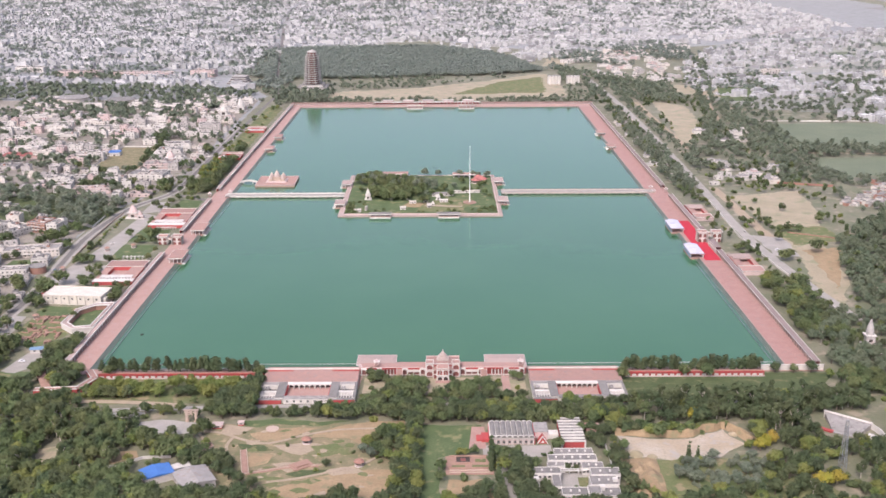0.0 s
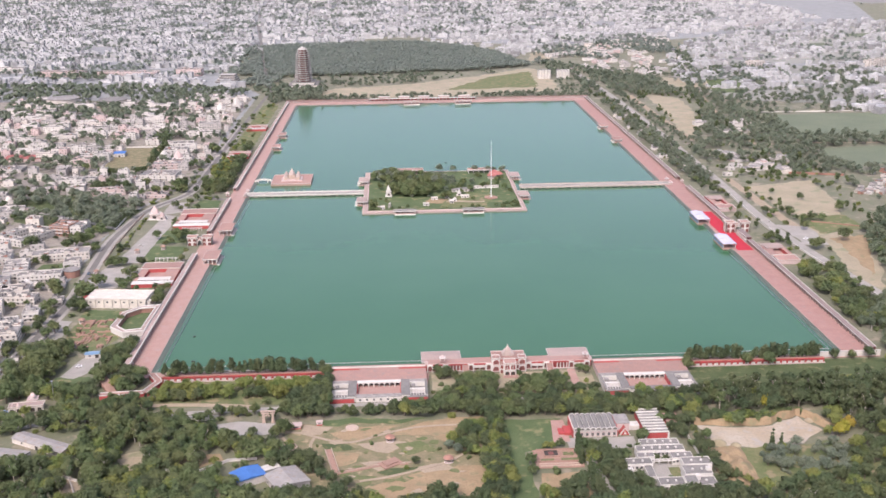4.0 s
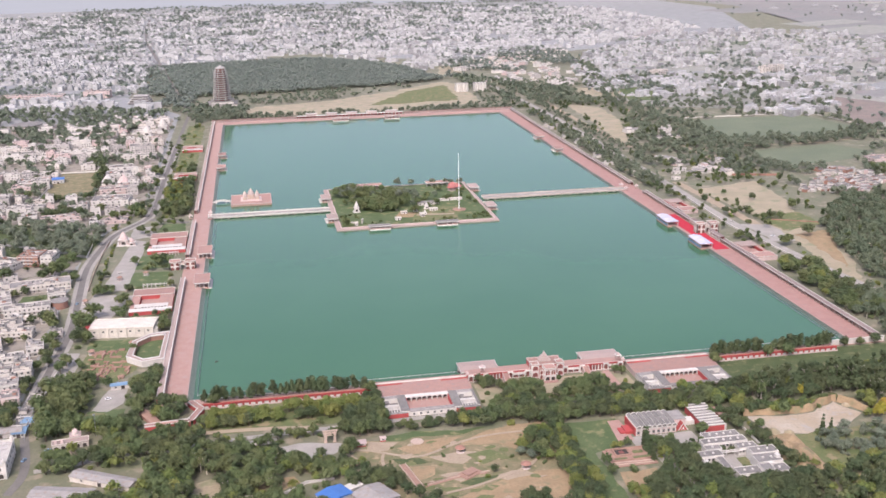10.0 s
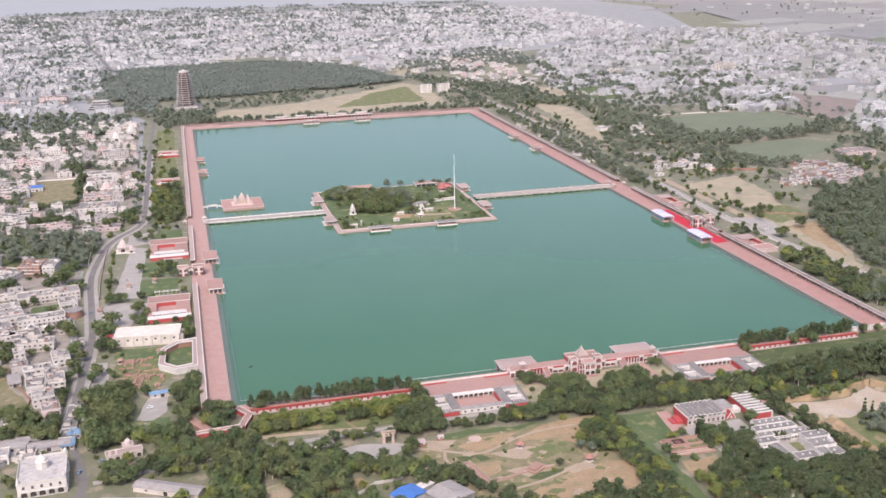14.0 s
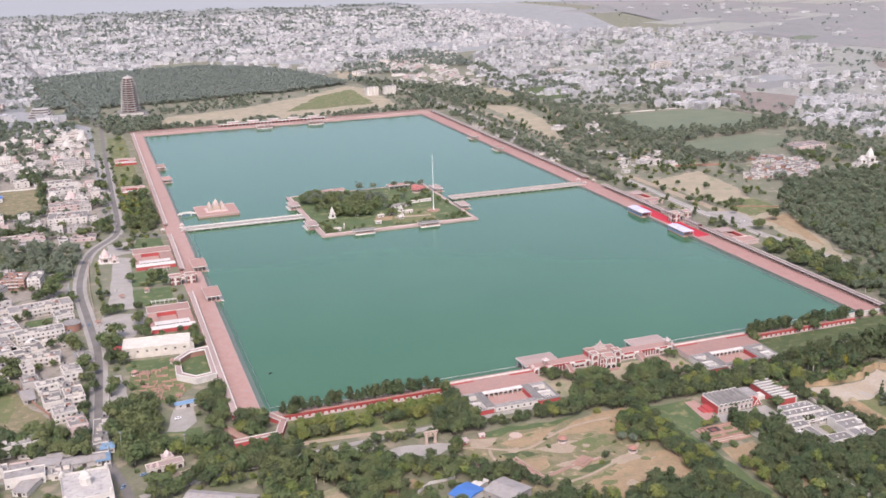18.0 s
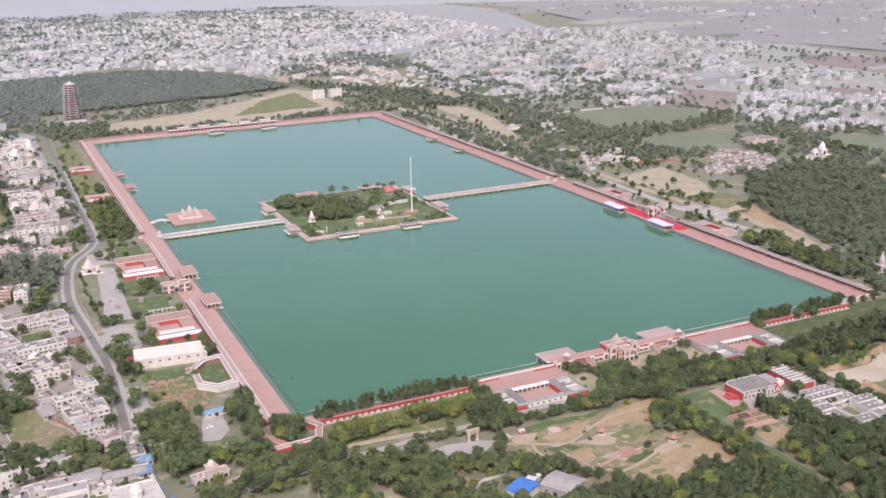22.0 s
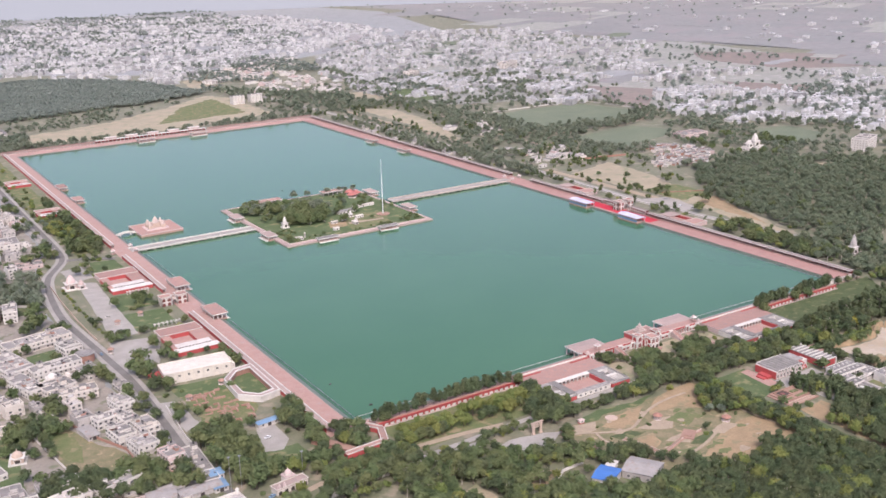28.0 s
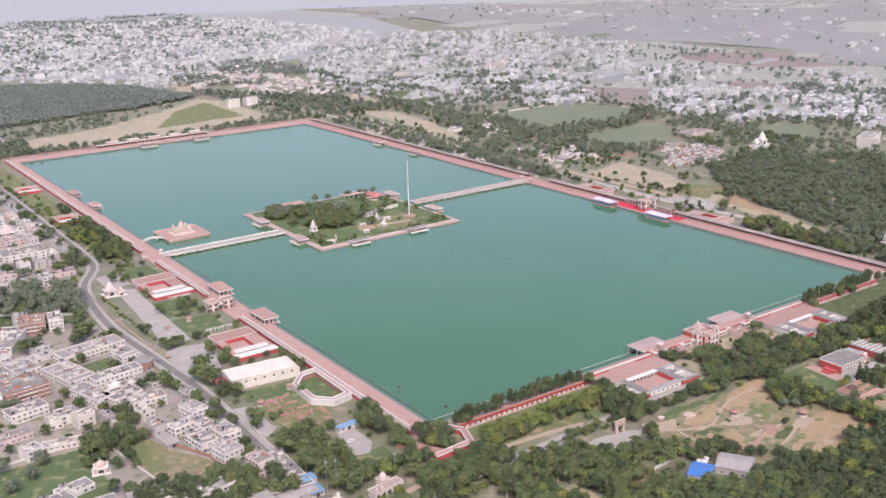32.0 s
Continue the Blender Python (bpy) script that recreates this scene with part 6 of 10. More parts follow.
def shed(x, y, w, d, h, rz, roof, label, wall="grey", ridge=1.6):
    """A pitched-roof shed with gable walls."""
    t = thing("shed", label, "shed", x, y, 0, rz)
    a, b = w / 2, d / 2
    part("wall", Geo().box(-a, a, -b, b, 0, h), M[wall], t)
    part("roof", Geo().add([(-a - 0.5, -b - 0.6, h), (a + 0.5, -b - 0.6, h), (a + 0.5, b + 0.6, h), (-a - 0.5, b + 0.6, h), (-a - 0.5, 0, h + ridge), (a + 0.5, 0, h + ridge)], [(0, 1, 5, 4), (2, 3, 4, 5), (1, 2, 5), (3, 0, 4), (3, 2, 1, 0)]), M[roof], t)
    for i in range(max(3, int(w / 3))):
        xx = -a + (i + 0.5) * w / max(3, int(w / 3))
        s = Geo()
        for q in (-1, 1):
            s.add([(xx - 0.08, q * (b + 0.6), h + 0.08), (xx + 0.08, q * (b + 0.6), h + 0.08), (xx + 0.08, 0, h + ridge + 0.08), (xx - 0.08, 0, h + ridge + 0.08)], [(0, 1, 2, 3) if q < 0 else (3, 2, 1, 0)])
        part("roof_seam", s, M[roof], t)
    part("door", Geo().box(-1.2, 1.2, -b - 0.06, -b + 0.05, 0, min(h, 2.6) - 0.1), M["shade"], t)
    for i in (-1, 1):
        part("window", Geo().box(i * a * 0.6 - 0.7, i * a * 0.6 + 0.7, -b - 0.06, -b + 0.05, 1.2, min(2.4, h - 0.2)), M["glass"], t)
    return t


shed(-291, -1064, 16, 5, 3.0, 6, "paleblue", "long shelter with a pale blue roof", "white", 0.6)
shed(-288, -1197, 40, 9, 3.4, -30, "tin", "long grey shed with a sheet roof", "cream", 1.2)
shed(-309, -1209, 34, 11, 3.4, -16, "tin", "grey sheet-roofed shed by the street end", "white", 1.0)
structure("wood_wall", strip([(-272, -1231), (-251, -1242), (-233, -1250), (-214, -1256)], 0.5, 0, 1.8, 0), M["white"], "low white wall among trees")
shed(-358, -1122, 24, 9, 3.4, 2, "tin", "grey sheet-roofed shed by the street", "grey", 1.0)
shed(-371, -1110, 14, 10, 3.2, 2, "tin", "grey sheet-roofed shed by the street", "grey", 1.0)
shed(-347, -1122, 8, 12, 3.0, 0, "paleblue", "small white shed with a pale blue roof", "white", 0.8)
shed(-271, -1117, 5, 30, 2.6, 28, "brickpath", "long narrow brick roofed shelter", "brick", 0.5)
shed(-391, -1011, 8, 18, 3, 9, "tin", "small sheet-roofed shed behind flats", "grey", 0.8)

WIN = Geo().box(-0.6, 0.6, -0.10, 0.06, 0, 1.4).mesh("window", M["glass"])
WINW = Geo().box(-0.9, 0.9, -0.10, 0.06, 0, 1.5).mesh("window", M["glass"])
SILL = Geo().box(-1.1, 1.1, -0.45, 0.05, 1.55, 1.7).mesh("sunshade", M["white"])
TANK = Geo().lathe(0, 0, [(0.62, 0), (0.68, 0.9), (0.55, 1.15), (0.25, 1.3)], 10).mesh("tank_shell", M["tank"])


def house(x, y, w, d, storeys, rz, wall, label, category="house", group="", seed=0, roof="roofgrey", trim="white", tower=True, sunshades=True):
    """A flat-roofed town house: walls, roof terrace, parapet, stair tower, water tank, windows, balconies."""
    rn = random.Random(seed * 31 + 7)
    t = thing("house", label, category, x, y, 0, rz, group)
    a, b, h = w / 2, d / 2, storeys * 3.2
    part("wall", Geo().box(-a, a, -b, b, 0, h), M[wall], t)
    part("roof", Geo().box(-a, a, -b, b, h, h + 0.08), M[roof], t)
    part("parapet", Geo().parapet(-a - 0.05, a + 0.05, -b - 0.05, b + 0.05, h, h + 0.95, 0.22), M[wall], t)
    part("band", Geo().parapet(-a - 0.35, a + 0.35, -b - 0.35, b + 0.35, h - 0.25, h, 0.36), M[trim], t)
    for k in range(1, storeys):
        part("floor_band", Geo().parapet(-a - 0.25, a + 0.25, -b - 0.25, b + 0.25, k * 3.2 - 0.2, k * 3.2 + 0.05, 0.26), M[trim], t)
    if tower:
        s = rn.choice((-1, 1))
        tx = s * a * 0.5
        tower_part = part("stair_tower", Geo().box(tx - 1.8, tx + 1.8, b - 5.2, b - 0.6, h + 0.08, h + 2.7), M[wall], t)
        part("tower_roof", Geo().box(tx - 2.1, tx + 2.1, b - 5.5, b - 0.4, h + 2.7, h + 2.9), M[roof], tower_part)
        part("water_tank", TANK, None, tower_part, "black water tank", at=(tx, b - 2.8, h + 2.9))
    for i in range(1 + int(w * d > 250) + int(w * d > 500)):
        if w > d:
            xx = rn.uniform(-0.7, 0.7) * a
            part("roof_divider", Geo().box(xx - 0.12, xx + 0.12, -b + 0.2, b - 0.2, h + 0.08, h + 0.85), M[wall], t)
        else:
            yy = rn.uniform(-0.7, 0.7) * b
            part("roof_divider", Geo().box(-a + 0.2, a - 0.2, yy - 0.12, yy + 0.12, h + 0.08, h + 0.85), M[wall], t)
    if w * d > 180:
        rx, ry = rn.uniform(-0.5, 0.4) * a, rn.uniform(-0.6, 0.0) * b
        room = part("roof_room", Geo().box(rx - 2.2, rx + 2.2, ry - 1.8, ry + 1.8, h + 0.08, h + 2.5), M[wall], t)
        part("room_roof", Geo().box(rx - 2.5, rx + 2.5, ry - 2.1, ry + 2.1, h + 2.5, h + 2.68), M[roof], room)
        part("water_tank", TANK, None, t, "black water tank", at=(-rx, -ry * 0.5, h + 0.08))
    for k in range(storeys):
        for L, face, off in ((w, 0, b), (d, 90, a), (d, -90, a)):
            m = max(1, int(L / (3.4 if y < -700 else 6.8)))
            for i in range(m):
                if rn.random() < 0.12:
                    continue
                base = pose(0, 0, 0, 0, 0, face) @ Matrix.Translation(((i + 0.5) * L / m - L / 2, -off, k * 3.2 + 1.0))
                pane = part("window", WIN if L / m < 3.8 else WINW, None, t, at=base)
                if sunshades and face == 0 and y < -700:
                    part("sunshade", SILL, None, pane)
    if storeys > 1:
        for k in range(1, storeys):
            slab = part("balcony", Geo().box(-a * 0.5, a * 0.4, -b - 1.3, -b, k * 3.2 - 0.15, k * 3.2 + 0.02), M[trim], t)
            part("railing", Geo().box(-a * 0.5, a * 0.4, -b - 1.3, -b - 1.18, k * 3.2 + 0.02, k * 3.2 + 0.95), M[trim], slab)
    return t


HOUSES = [
    # x, y, width, depth, storeys, turn, wall, label
    (-384, -832, 50, 18, 2, 10, "cream", "long two-storey cream school range with a grey roof"),
    (-411, -872, 20, 40, 2, 14, "white", "deep two-storey white range round a court"),
    (-366, -860, 14, 20, 2, 10, "white", "two-storey white range round a court"),
    (-384, -893, 36, 13, 2, 8, "white", "long two-storey white range with balconies"),
    (-364, -912, 13, 22, 1, 10, "grey", "low grey-roofed house by the street"),
    (-409, -916, 13, 36, 2, 16, "white", "two-storey white range with a grey terrace"),
    (-392, -931, 22, 18, 2, 14, "cream", "cream house with a broad grey roof"),
    (-384, -949, 30, 12, 2, -4, "cream", "cream house with an ornate front"),
    (-405, -750, 20, 21, 3, -14, "brick", "unplastered brick block of three storeys"),
    (-388, -755, 11, 22, 3, -10, "white", "white side of a brick block"),
    (-446, -880, 30, 26, 3, 8, "brick", "brick and white building of three storeys"),
    (-452, -915, 26, 14, 2, 10, "white", "white house beside a brick building"),
    (-362, -984, 12, 17, 2, 10, "white", "white street house with a grey roof terrace"),
    (-376, -1003, 19, 9, 2, 12, "white", "low white range joined to a block of flats"),
    (-366, -1012, 10, 14, 2, 9, "white", "white block of flats with balconies"),
    (-375, -1029, 12, 20, 2, 8, "white", "white block of flats with balconies"),
    (-361, -1034, 12, 18, 3, 7, "cream", "cream block of flats with a stepped top"),
    (-368, -1051, 14, 17, 2, 9, "white", "white block of flats with balconies"),
    (-360, -1081, 11, 14, 3, 9, "rose", "pink house with three storeys of balconies"),
    (-347, -1094, 9, 48, 1, -3, "white", "long white single-storey shop row"),
    (-440, -976, 34, 8, 1, -13, "cream", "long low cream row along a field"),
    (-456, -1037, 20, 11, 1, 12, "white", "white house near a shrine"),
    (-470, -1052, 18, 14, 2, 12, "white", "white house near a shrine"),
    (-352, -952, 9, 13, 1, 8, "grey", "small grey house by the street"),
    (-436, -838, 18, 26, 2, 12, "white", "white two-storey house with flat roof"),
    (-458, -835, 18, 14, 2, 8, "cream", "cream two-storey house with flat roof"),
    (-468, -945, 22, 12, 1, 8, "rose", "low pink house with flat roof"),
    (-444, -541, 32, 12, 2, -6, "white", "long two-storey white lodging house"),
    (-402, -598, 42, 11, 2, 2, "rose", "long two-storey pink lodging house by a grove"),
    (-343, -612, 24, 14, 1, -5, "rose", "low pink lodging house by the street"),
    (-357, -1231, 28, 30, 3, 19, "ochre", "ochre yellow block with a dark roof"),
    (-468, -816, 16, 26, 2, 14, "white", "white two-storey house with flat roof"),
    (-586, -314, 26, 12, 3, 0, "white", "white three-storey hotel with balconies"),
    (-460, -427, 36, 13, 3, 6, "white", "white three-storey hotel beside the maidan"),
    (-544, -276, 34, 14, 2, 6, "white", "white two-storey house with flat roof"),
    (-567, -468, 60, 24, 1, 0, "grey", "long low market hall with a grey roof"),
    (-360, -470, 34, 20, 2, 5, "rose", "pink lodging house with terraces"),
    (-357, -525, 42, 30, 2, -4, "white", "broad white lodging house with terraces"),
    (-362, -400, 30, 22, 3, 4, "white", "white lodging house with terraces"),
    (-372, -345, 44, 18, 2, 4, "white", "long white lodging house"),
    (-362, -271, 74, 13, 2, -4, "white", "long white two-storey range"),
    (-452, -560, 26, 14, 3, 4, "white", "white three-storey house with roof terrace"),
    (-352, -200, 30, 22, 2, 4, "white", "white house with terraces"),
    (-392, -260, 26, 20, 2, 4, "cream", "cream house with terraces"),
    (-410, -320, 18, 16, 2, 4, "white", "white town house with roof terrace"),
    (-470, -400, 26, 16, 2, 4, "white", "white town house with roof terrace"),
    (-470, -450, 22, 16, 3, 4, "rose", "pink town house with roof terrace"),
]
for ox, oy, w, d in ((0, -14, 46, 10), (0, 14, 46, 10), (-18, 0, 10, 18), (18, 0, 10, 18)):
    m = pose(-438, -767, 0, 0, 0, 61) @ Vector((ox, oy, 0))
    HOUSES.append((m.x, m.y, w, d, 2, 61, "white", "two-storey white range round an inner court"))
for i, (x, y, w, d, s, rz, wl, lab) in enumerate(HOUSES):
    house(x, y, w, d, s, rz, wl, lab, "house", "town houses", i, roof=("roofgrey", "roofgrey", "roofdark", "roofdark")[i % 4])
shrine(-390, -911, 0, 4.0, 8.5, "white", "white domed shrine among the houses", False, "shrine", -10)
shrine(-380, -915, 0, 3.0, 8, "cream", "cream domed shrine among the houses", False, "shrine", -10)
shrine(-436, -1022, 0, 3.6, 9, "sandstone", "buff shrine with a dull gold dome beside houses", False, "shrine", -15)
shrine(-326, -704, 0, 4.6, 13, "rose", "pink temple with a spire by the plaza", True, "temple")
shrine(-318, -708, 0, 3.0, 8, "rose", "pink temple with a spire by the plaza", True, "temple")
shrine(-352, -440, 0, 6.0, 15, "rose", "pink temple with a spire among lodging houses", True, "temple")
shrine(-372, -430, 0, 6.0, 14, "white", "white temple with a spire among lodging houses", True, "temple")
shrine(-514, -637, 0, 5.0, 17, "limecream", "cream temple with a tall spire among trees", True, "temple")
shrine(-499, -634, 0, 4.0, 10, "limecream", "small cream temple among trees", True, "temple")
shrine(-330, -60, 0, 6.0, 22, "white", "white temple with a tall spire", True, "temple")
shrine(-352, -90, 0, 6.0, 16, "white", "white temple with a tall spire", True, "temple")
t = thing("round_hall", "round hall with a stone roof beside the street", "hall", -360, -884, 0)
part("drum", Geo().lathe(0, 0, [(6.8, 0), (6.8, 6.0)], 20), M["brick"], t)
part("roof", Geo().lathe(0, 0, [(7.4, 6.0), (7.4, 6.6), (6.9, 6.6), (6.8, 6.2)], 20), M["roofgrey"], t)

for x, y, w, d, h, rz, rf, lab in ((-386, -1099, 18, 9, 3.4, -14, "tin", "grey sheet-roofed shed by a garden"), (-378, -1116, 16, 12, 3.6, -14, "tin", "grey sheet-roofed workshop by the street"), (-388, -1140, 9, 20, 3.4, -30, "tin", "long narrow shed with grey sheet roof"), (-344, -1110, 8, 8, 3.6, 0, "paleblue", "small white shop with a pale blue awning"), (-361, -1099, 9, 8, 3.2, -14, "dullred", "small shed with a red roof by a pink house")):
    shed(x, y, w, d, h, rz, rf, lab, "white", 0.7)
t = thing("domed_house", "white two-storey house with arches and corner domes", "domed house", -357, -1165, 0, 3)
part("wall", Geo().box(-13, 13, -16, 16, 0, 8.4), M["white"], t)
part("roof", Geo().box(-13, 13, -16, 16, 8.4, 8.5), M["grey"], t)
part("parapet", Geo().parapet(-13.2, 13.2, -16.2, 16.2, 8.4, 9.7, 0.3), M["white"], t)
part("hall", Geo().lathe(0, 2, [(3.4, 8.5), (3.4, 12.6), (4.0, 12.7), (3.6, 13.1)], 8), M["white"], t)
part("dome", Geo().dome(0, 2, 13.1, 3.2, 3.2), M["white"], t)
for sx in (-1, 1):
    for sy in (-1, 1):
        part("corner_dome", Geo().lathe(sx * 12, sy * 15, [(1.0, 8.5), (1.0, 11.0), (1.3, 11.1)], 8).dome(sx * 12, sy * 15, 11.1, 1.0, 1.1, 8), M["white"], t)
for i in range(5):
    for L, f, off in ((24, 0, 16), (30, 90, 13)):
        m = pose(0, 0, 0, 0, 0, f) @ Matrix.Translation(((i + 0.5) * L / 5 - L / 2, -off, 0))
        part("arch", Geo().arch(-2.2, 2.2, -0.6, 0.0, 0.6, 4.2, 0.4, 0.4), M["white"], t, at=m)
        # near-black sheet stands in for shade behind the arch
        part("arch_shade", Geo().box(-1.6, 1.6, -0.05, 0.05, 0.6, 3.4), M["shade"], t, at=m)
        part("upper_window", Geo().box(-0.7, 0.7, -0.08, 0.05, 5.4, 7.2), M["glass"], t, at=m)
t = thing("corner_shrine", "cream shrine gateway with a small dome and arched range", "shrine", -312, -1146, 0, 8)
part("wall", Geo().box(-12, 9, -3.2, 3.2, 0, 3.2), M["cream"], t)
part("roof", Geo().box(-12.3, 9.3, -3.5, 3.5, 3.2, 3.5), M["roofbrown"], t)
part("parapet", Geo().parapet(-12.3, 9.3, -3.5, 3.5, 3.5, 4.1, 0.25), M["cream"], t)
part("cell", Geo().box(-1.5, 4.5, 3.2, 9.2, 0, 4.6), M["cream"], t)
part("cell_eave", Geo().box(-1.9, 4.9, 2.8, 9.6, 4.6, 4.9), M["rose"], t)
part("drum", Geo().lathe(1.5, 6.2, [(1.9, 4.9), (1.9, 5.9), (2.2, 6.0)], 10), M["cream"], t)
part("dome", Geo().dome(1.5, 6.2, 6.0, 1.9, 2.2), M["rose"], t, "pink dome")
part("finial", Geo().lathe(1.5, 6.2, [(0.3, 8.1), (0.12, 8.6), (0.03, 9.4)], 6), M["gold"], t)
for x in (-9.5, -6.0):
    part("gable", Geo().lathe(x, -2, [(1.2, 3.5), (1.0, 4.8), (0.5, 5.8), (0.08, 6.5)], 6), M["rose"], t)
for i in range(5):
    part("arch", Geo().arch(-11.6 + i * 4.1, -7.9 + i * 4.1, -3.7, -3.2, 0, 3.0, 0.45, 0.45), M["cream"], t)
    # shade behind each arch, painted as a near-black sheet
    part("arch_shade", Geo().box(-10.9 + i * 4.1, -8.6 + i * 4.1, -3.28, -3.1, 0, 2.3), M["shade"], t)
for x, y, h in ((-343, -1132, 22), (-300, -1135, 14), (-336, -1130, 20)):
    t = thing("lamp_mast", "tall thin steel lamp mast", "lamp mast", x, y, 0, 0, "lamp masts")
    part("pole", Geo().lathe(0, 0, [(0.22, 0), (0.12, h)], 8), M["iron"], t)
    part("head", Geo().lathe(0, 0, [(0.9, h), (0.9, h + 0.25), (0.3, h + 0.5)], 8), M["iron"], t)

# ---- buildings on the near side ----
t = thing("stone_arch", "buff stone gateway with two pillars and three lintels", "gateway", -158.5, -1175, 0)
t.scale = (0.82, 0.82, 0.9)
for s in (-1, 1):
    part("pillar", Geo().box(s * 3.4 - 0.9, s * 3.4 + 0.9, -0.9, 0.9, 0, 6.4), M["sandstone"], t)
    part("base", Geo().box(s * 3.4 - 1.3, s * 3.4 + 1.3, -1.3, 1.3, 0, 0.8), M["sandstone"], t)
for z, w in ((5.0, 4.6), (6.6, 5.2), (8.2, 5.6)):
    part("lintel", Geo().box(-w, w, -0.7, 0.7, z, z + 0.75), M["sandstone"], t)
for z in (5.75, 7.35):
    for x in (-3.4, 0, 3.4):
        part("strut", Geo().box(x - 0.45, x + 0.45, -0.5, 0.5, z, z + 0.9), M["sandstone"], t)
for x, y, sc in ((-141, -1183, 1.0), (-127, -1180, 0.55)):
    t = thing("ticket_kiosk", "small white kiosk with a red base and roof", "kiosk", x, y, 0, 0, "ticket kiosks")
    t.scale = (sc, sc, 0.8)
    part("wall", Geo().box(-3, 3, -2.2, 2.2, 0, 2.7), M["white"], t)
    part("base", Geo().box(-3.1, 3.1, -2.3, 2.3, 0, 0.9), M["red"], t)
    part("roof", Geo().box(-3.6, 3.6, -2.8, 2.8, 2.7, 3.1), M["rose"], t)
    part("window", Geo().box(-1.5, 1.5, -2.26, -2.1, 1.2, 2.2), M["glass"], t)
for x, y in ((-84, -1204), (-51, -1231)):
    open_hut(x, y, 0.1, 2.6, 2.7, "brick", "red roofed garden shelter in the park")
t = thing("round_plinth", "round pale stone plinth on the grass", "plinth", -107, -1186, 0)
part("disc", Geo().lathe(0, 0, [(4.0, 0), (4.0, 0.5), (3.6, 0.7)], 20), M["sandstone"], t)
t = thing("brick_mound", "stepped brick mound in the park", "mound", -84, -1231, 0.1, 35)
part("lower_step", Geo().box(-6, 6, -4, 4, 0, 0.8), M["brickpath"], t)
part("upper_step", Geo().box(-4, 4, -2.5, 2.5, 0.8, 1.6), M["brickpath"], t)
shed(-162, -1244, 12, 16, 4.6, -60, "blue", "shed with a bright blue sheet roof", "white", 1.2)
shed(-140, -1250, 19, 18, 4.6, -60, "tin", "large grey sheet-roofed warehouse", "grey", 1.6)
shed(-152, -1236, 5, 12, 3.2, -60, "white", "low white annex beside a blue roof", "white", 0.4)
structure("yard_wall", strip([(-210, -1231), (-190, -1233), (-176, -1222), (-160, -1221)], 0.5, 0, 1.8, 0), M["white"], "low white yard wall")
structure("yard_wall_west", strip([(-262, -1235), (-250, -1262), (-238, -1290)], 0.5, 0, 1.8, 0), M["grey"], "grey yard wall")

t = thing("museum_hall", "museum hall with a pleated grey vaulted roof", "museum", 37.5, -1198, 0)
part("wall", Geo().box(-13, 13, -9, 9, 0, 5.0), M["rose"], t)
for s in (-1, 1):
    part("end_wall", Geo().box(s * 13.3 - 0.3, s * 13.3 + 0.3, -9, 9, 0, 5.0), M["red"], t, "red end wall")
part("porch", Geo().box(-18, -13.7, -6, 3, 0, 1.8), M["red"], t, "red stepped porch")
part("porch_step", Geo().box(-21, -18, -5, 2, 0, 0.9), M["red"], t)
for i in range(8):
    w = 26 / 8
    x = -13 + i * w
    pr = [(x + w / 2 - w / 2 * math.cos(math.pi * k / 6), 5.0 + 1.7 * math.sin(math.pi * k / 6)) for k in range(7)]
    vs = [(px, yy, pz) for yy in (-10, 8.5) for px, pz in pr]
    fs = [(k, k + 1, 8 + k, 7 + k) for k in range(6)] + [tuple(range(6, -1, -1)), tuple(range(7, 14))]
    vault = part("vault", Geo().add(vs, fs), M["roofdark"], t, "grey roof vault")
    part("vault_gutter", Geo().bar((x, -10.1, 5.35), (x, 8.6, 5.3), 0.42), M["white"], t)
    for k in range(6):
        (ax, az), (bx, bz) = pr[k], pr[k + 1]
        part("vault_rim", Geo().bar((ax, -10.1, az), (bx, -10.1, bz), 0.3), M["white"], vault, "white vault rim")
        part("back_rim", Geo().bar((ax, 8.6, az), (bx, 8.6, bz), 0.3), M["white"], vault, "white vault rim")
    part("arch", Geo().arch(x + 0.2, x + w - 0.2, -9.5, -9.0, 0, 4.6, 0.4, 0.4), M["white"], t, "white arched frame")
    part("window", Geo().box(x + 0.9, x + w - 0.9, -9.08, -8.9, 0.8, 2.6), M["glass"], t)
t = thing("museum_link", "low link block with a bright red wall", "museum", 55.5, -1197, 0)
part("wall", Geo().box(-4.4, 3.6, -4, 8, 0, 5.0), M["rose"], t)
part("roof", Geo().box(-4.6, 3.8, -4.2, 8.2, 5.0, 5.3), M["roofgrey"], t)
part("gable", Geo().add([(-3, -9, 0), (3, -9, 0), (3, -4.2, 0), (-3, -4.2, 0), (0, -9, 4.6), (0, -4.2, 4.6)], [(0, 1, 4), (1, 2, 5, 4), (2, 3, 5), (3, 0, 4, 5)]), M["red"], t, "red gable")
for s in (-3.1, 3.1):
    part("gable_edge", Geo().bar((s, -9.1, 0), (0, -9.1, 4.7), 0.35), M["white"], t, "white gable edge")
part("gable_window", Geo().add([(-1.1, -9.08, 0.5), (1.1, -9.08, 0.5), (0, -9.08, 2.4)], [(0, 1, 2)]), M["white"], t)
part("passage", Geo().box(3.6, 10, -3, 3, 0, 2.8), M["white"], t)
t = thing("museum_gallery", "museum gallery with a white ribbed flat roof", "museum", 73, -1199, 0)
part("wall", Geo().box(-6.7, 6.7, -14, 16, 0, 4.6), M["red"], t)
part("roof", Geo().box(-7.0, 7.0, -14.2, 16.2, 4.6, 4.9), M["roofgrey"], t)
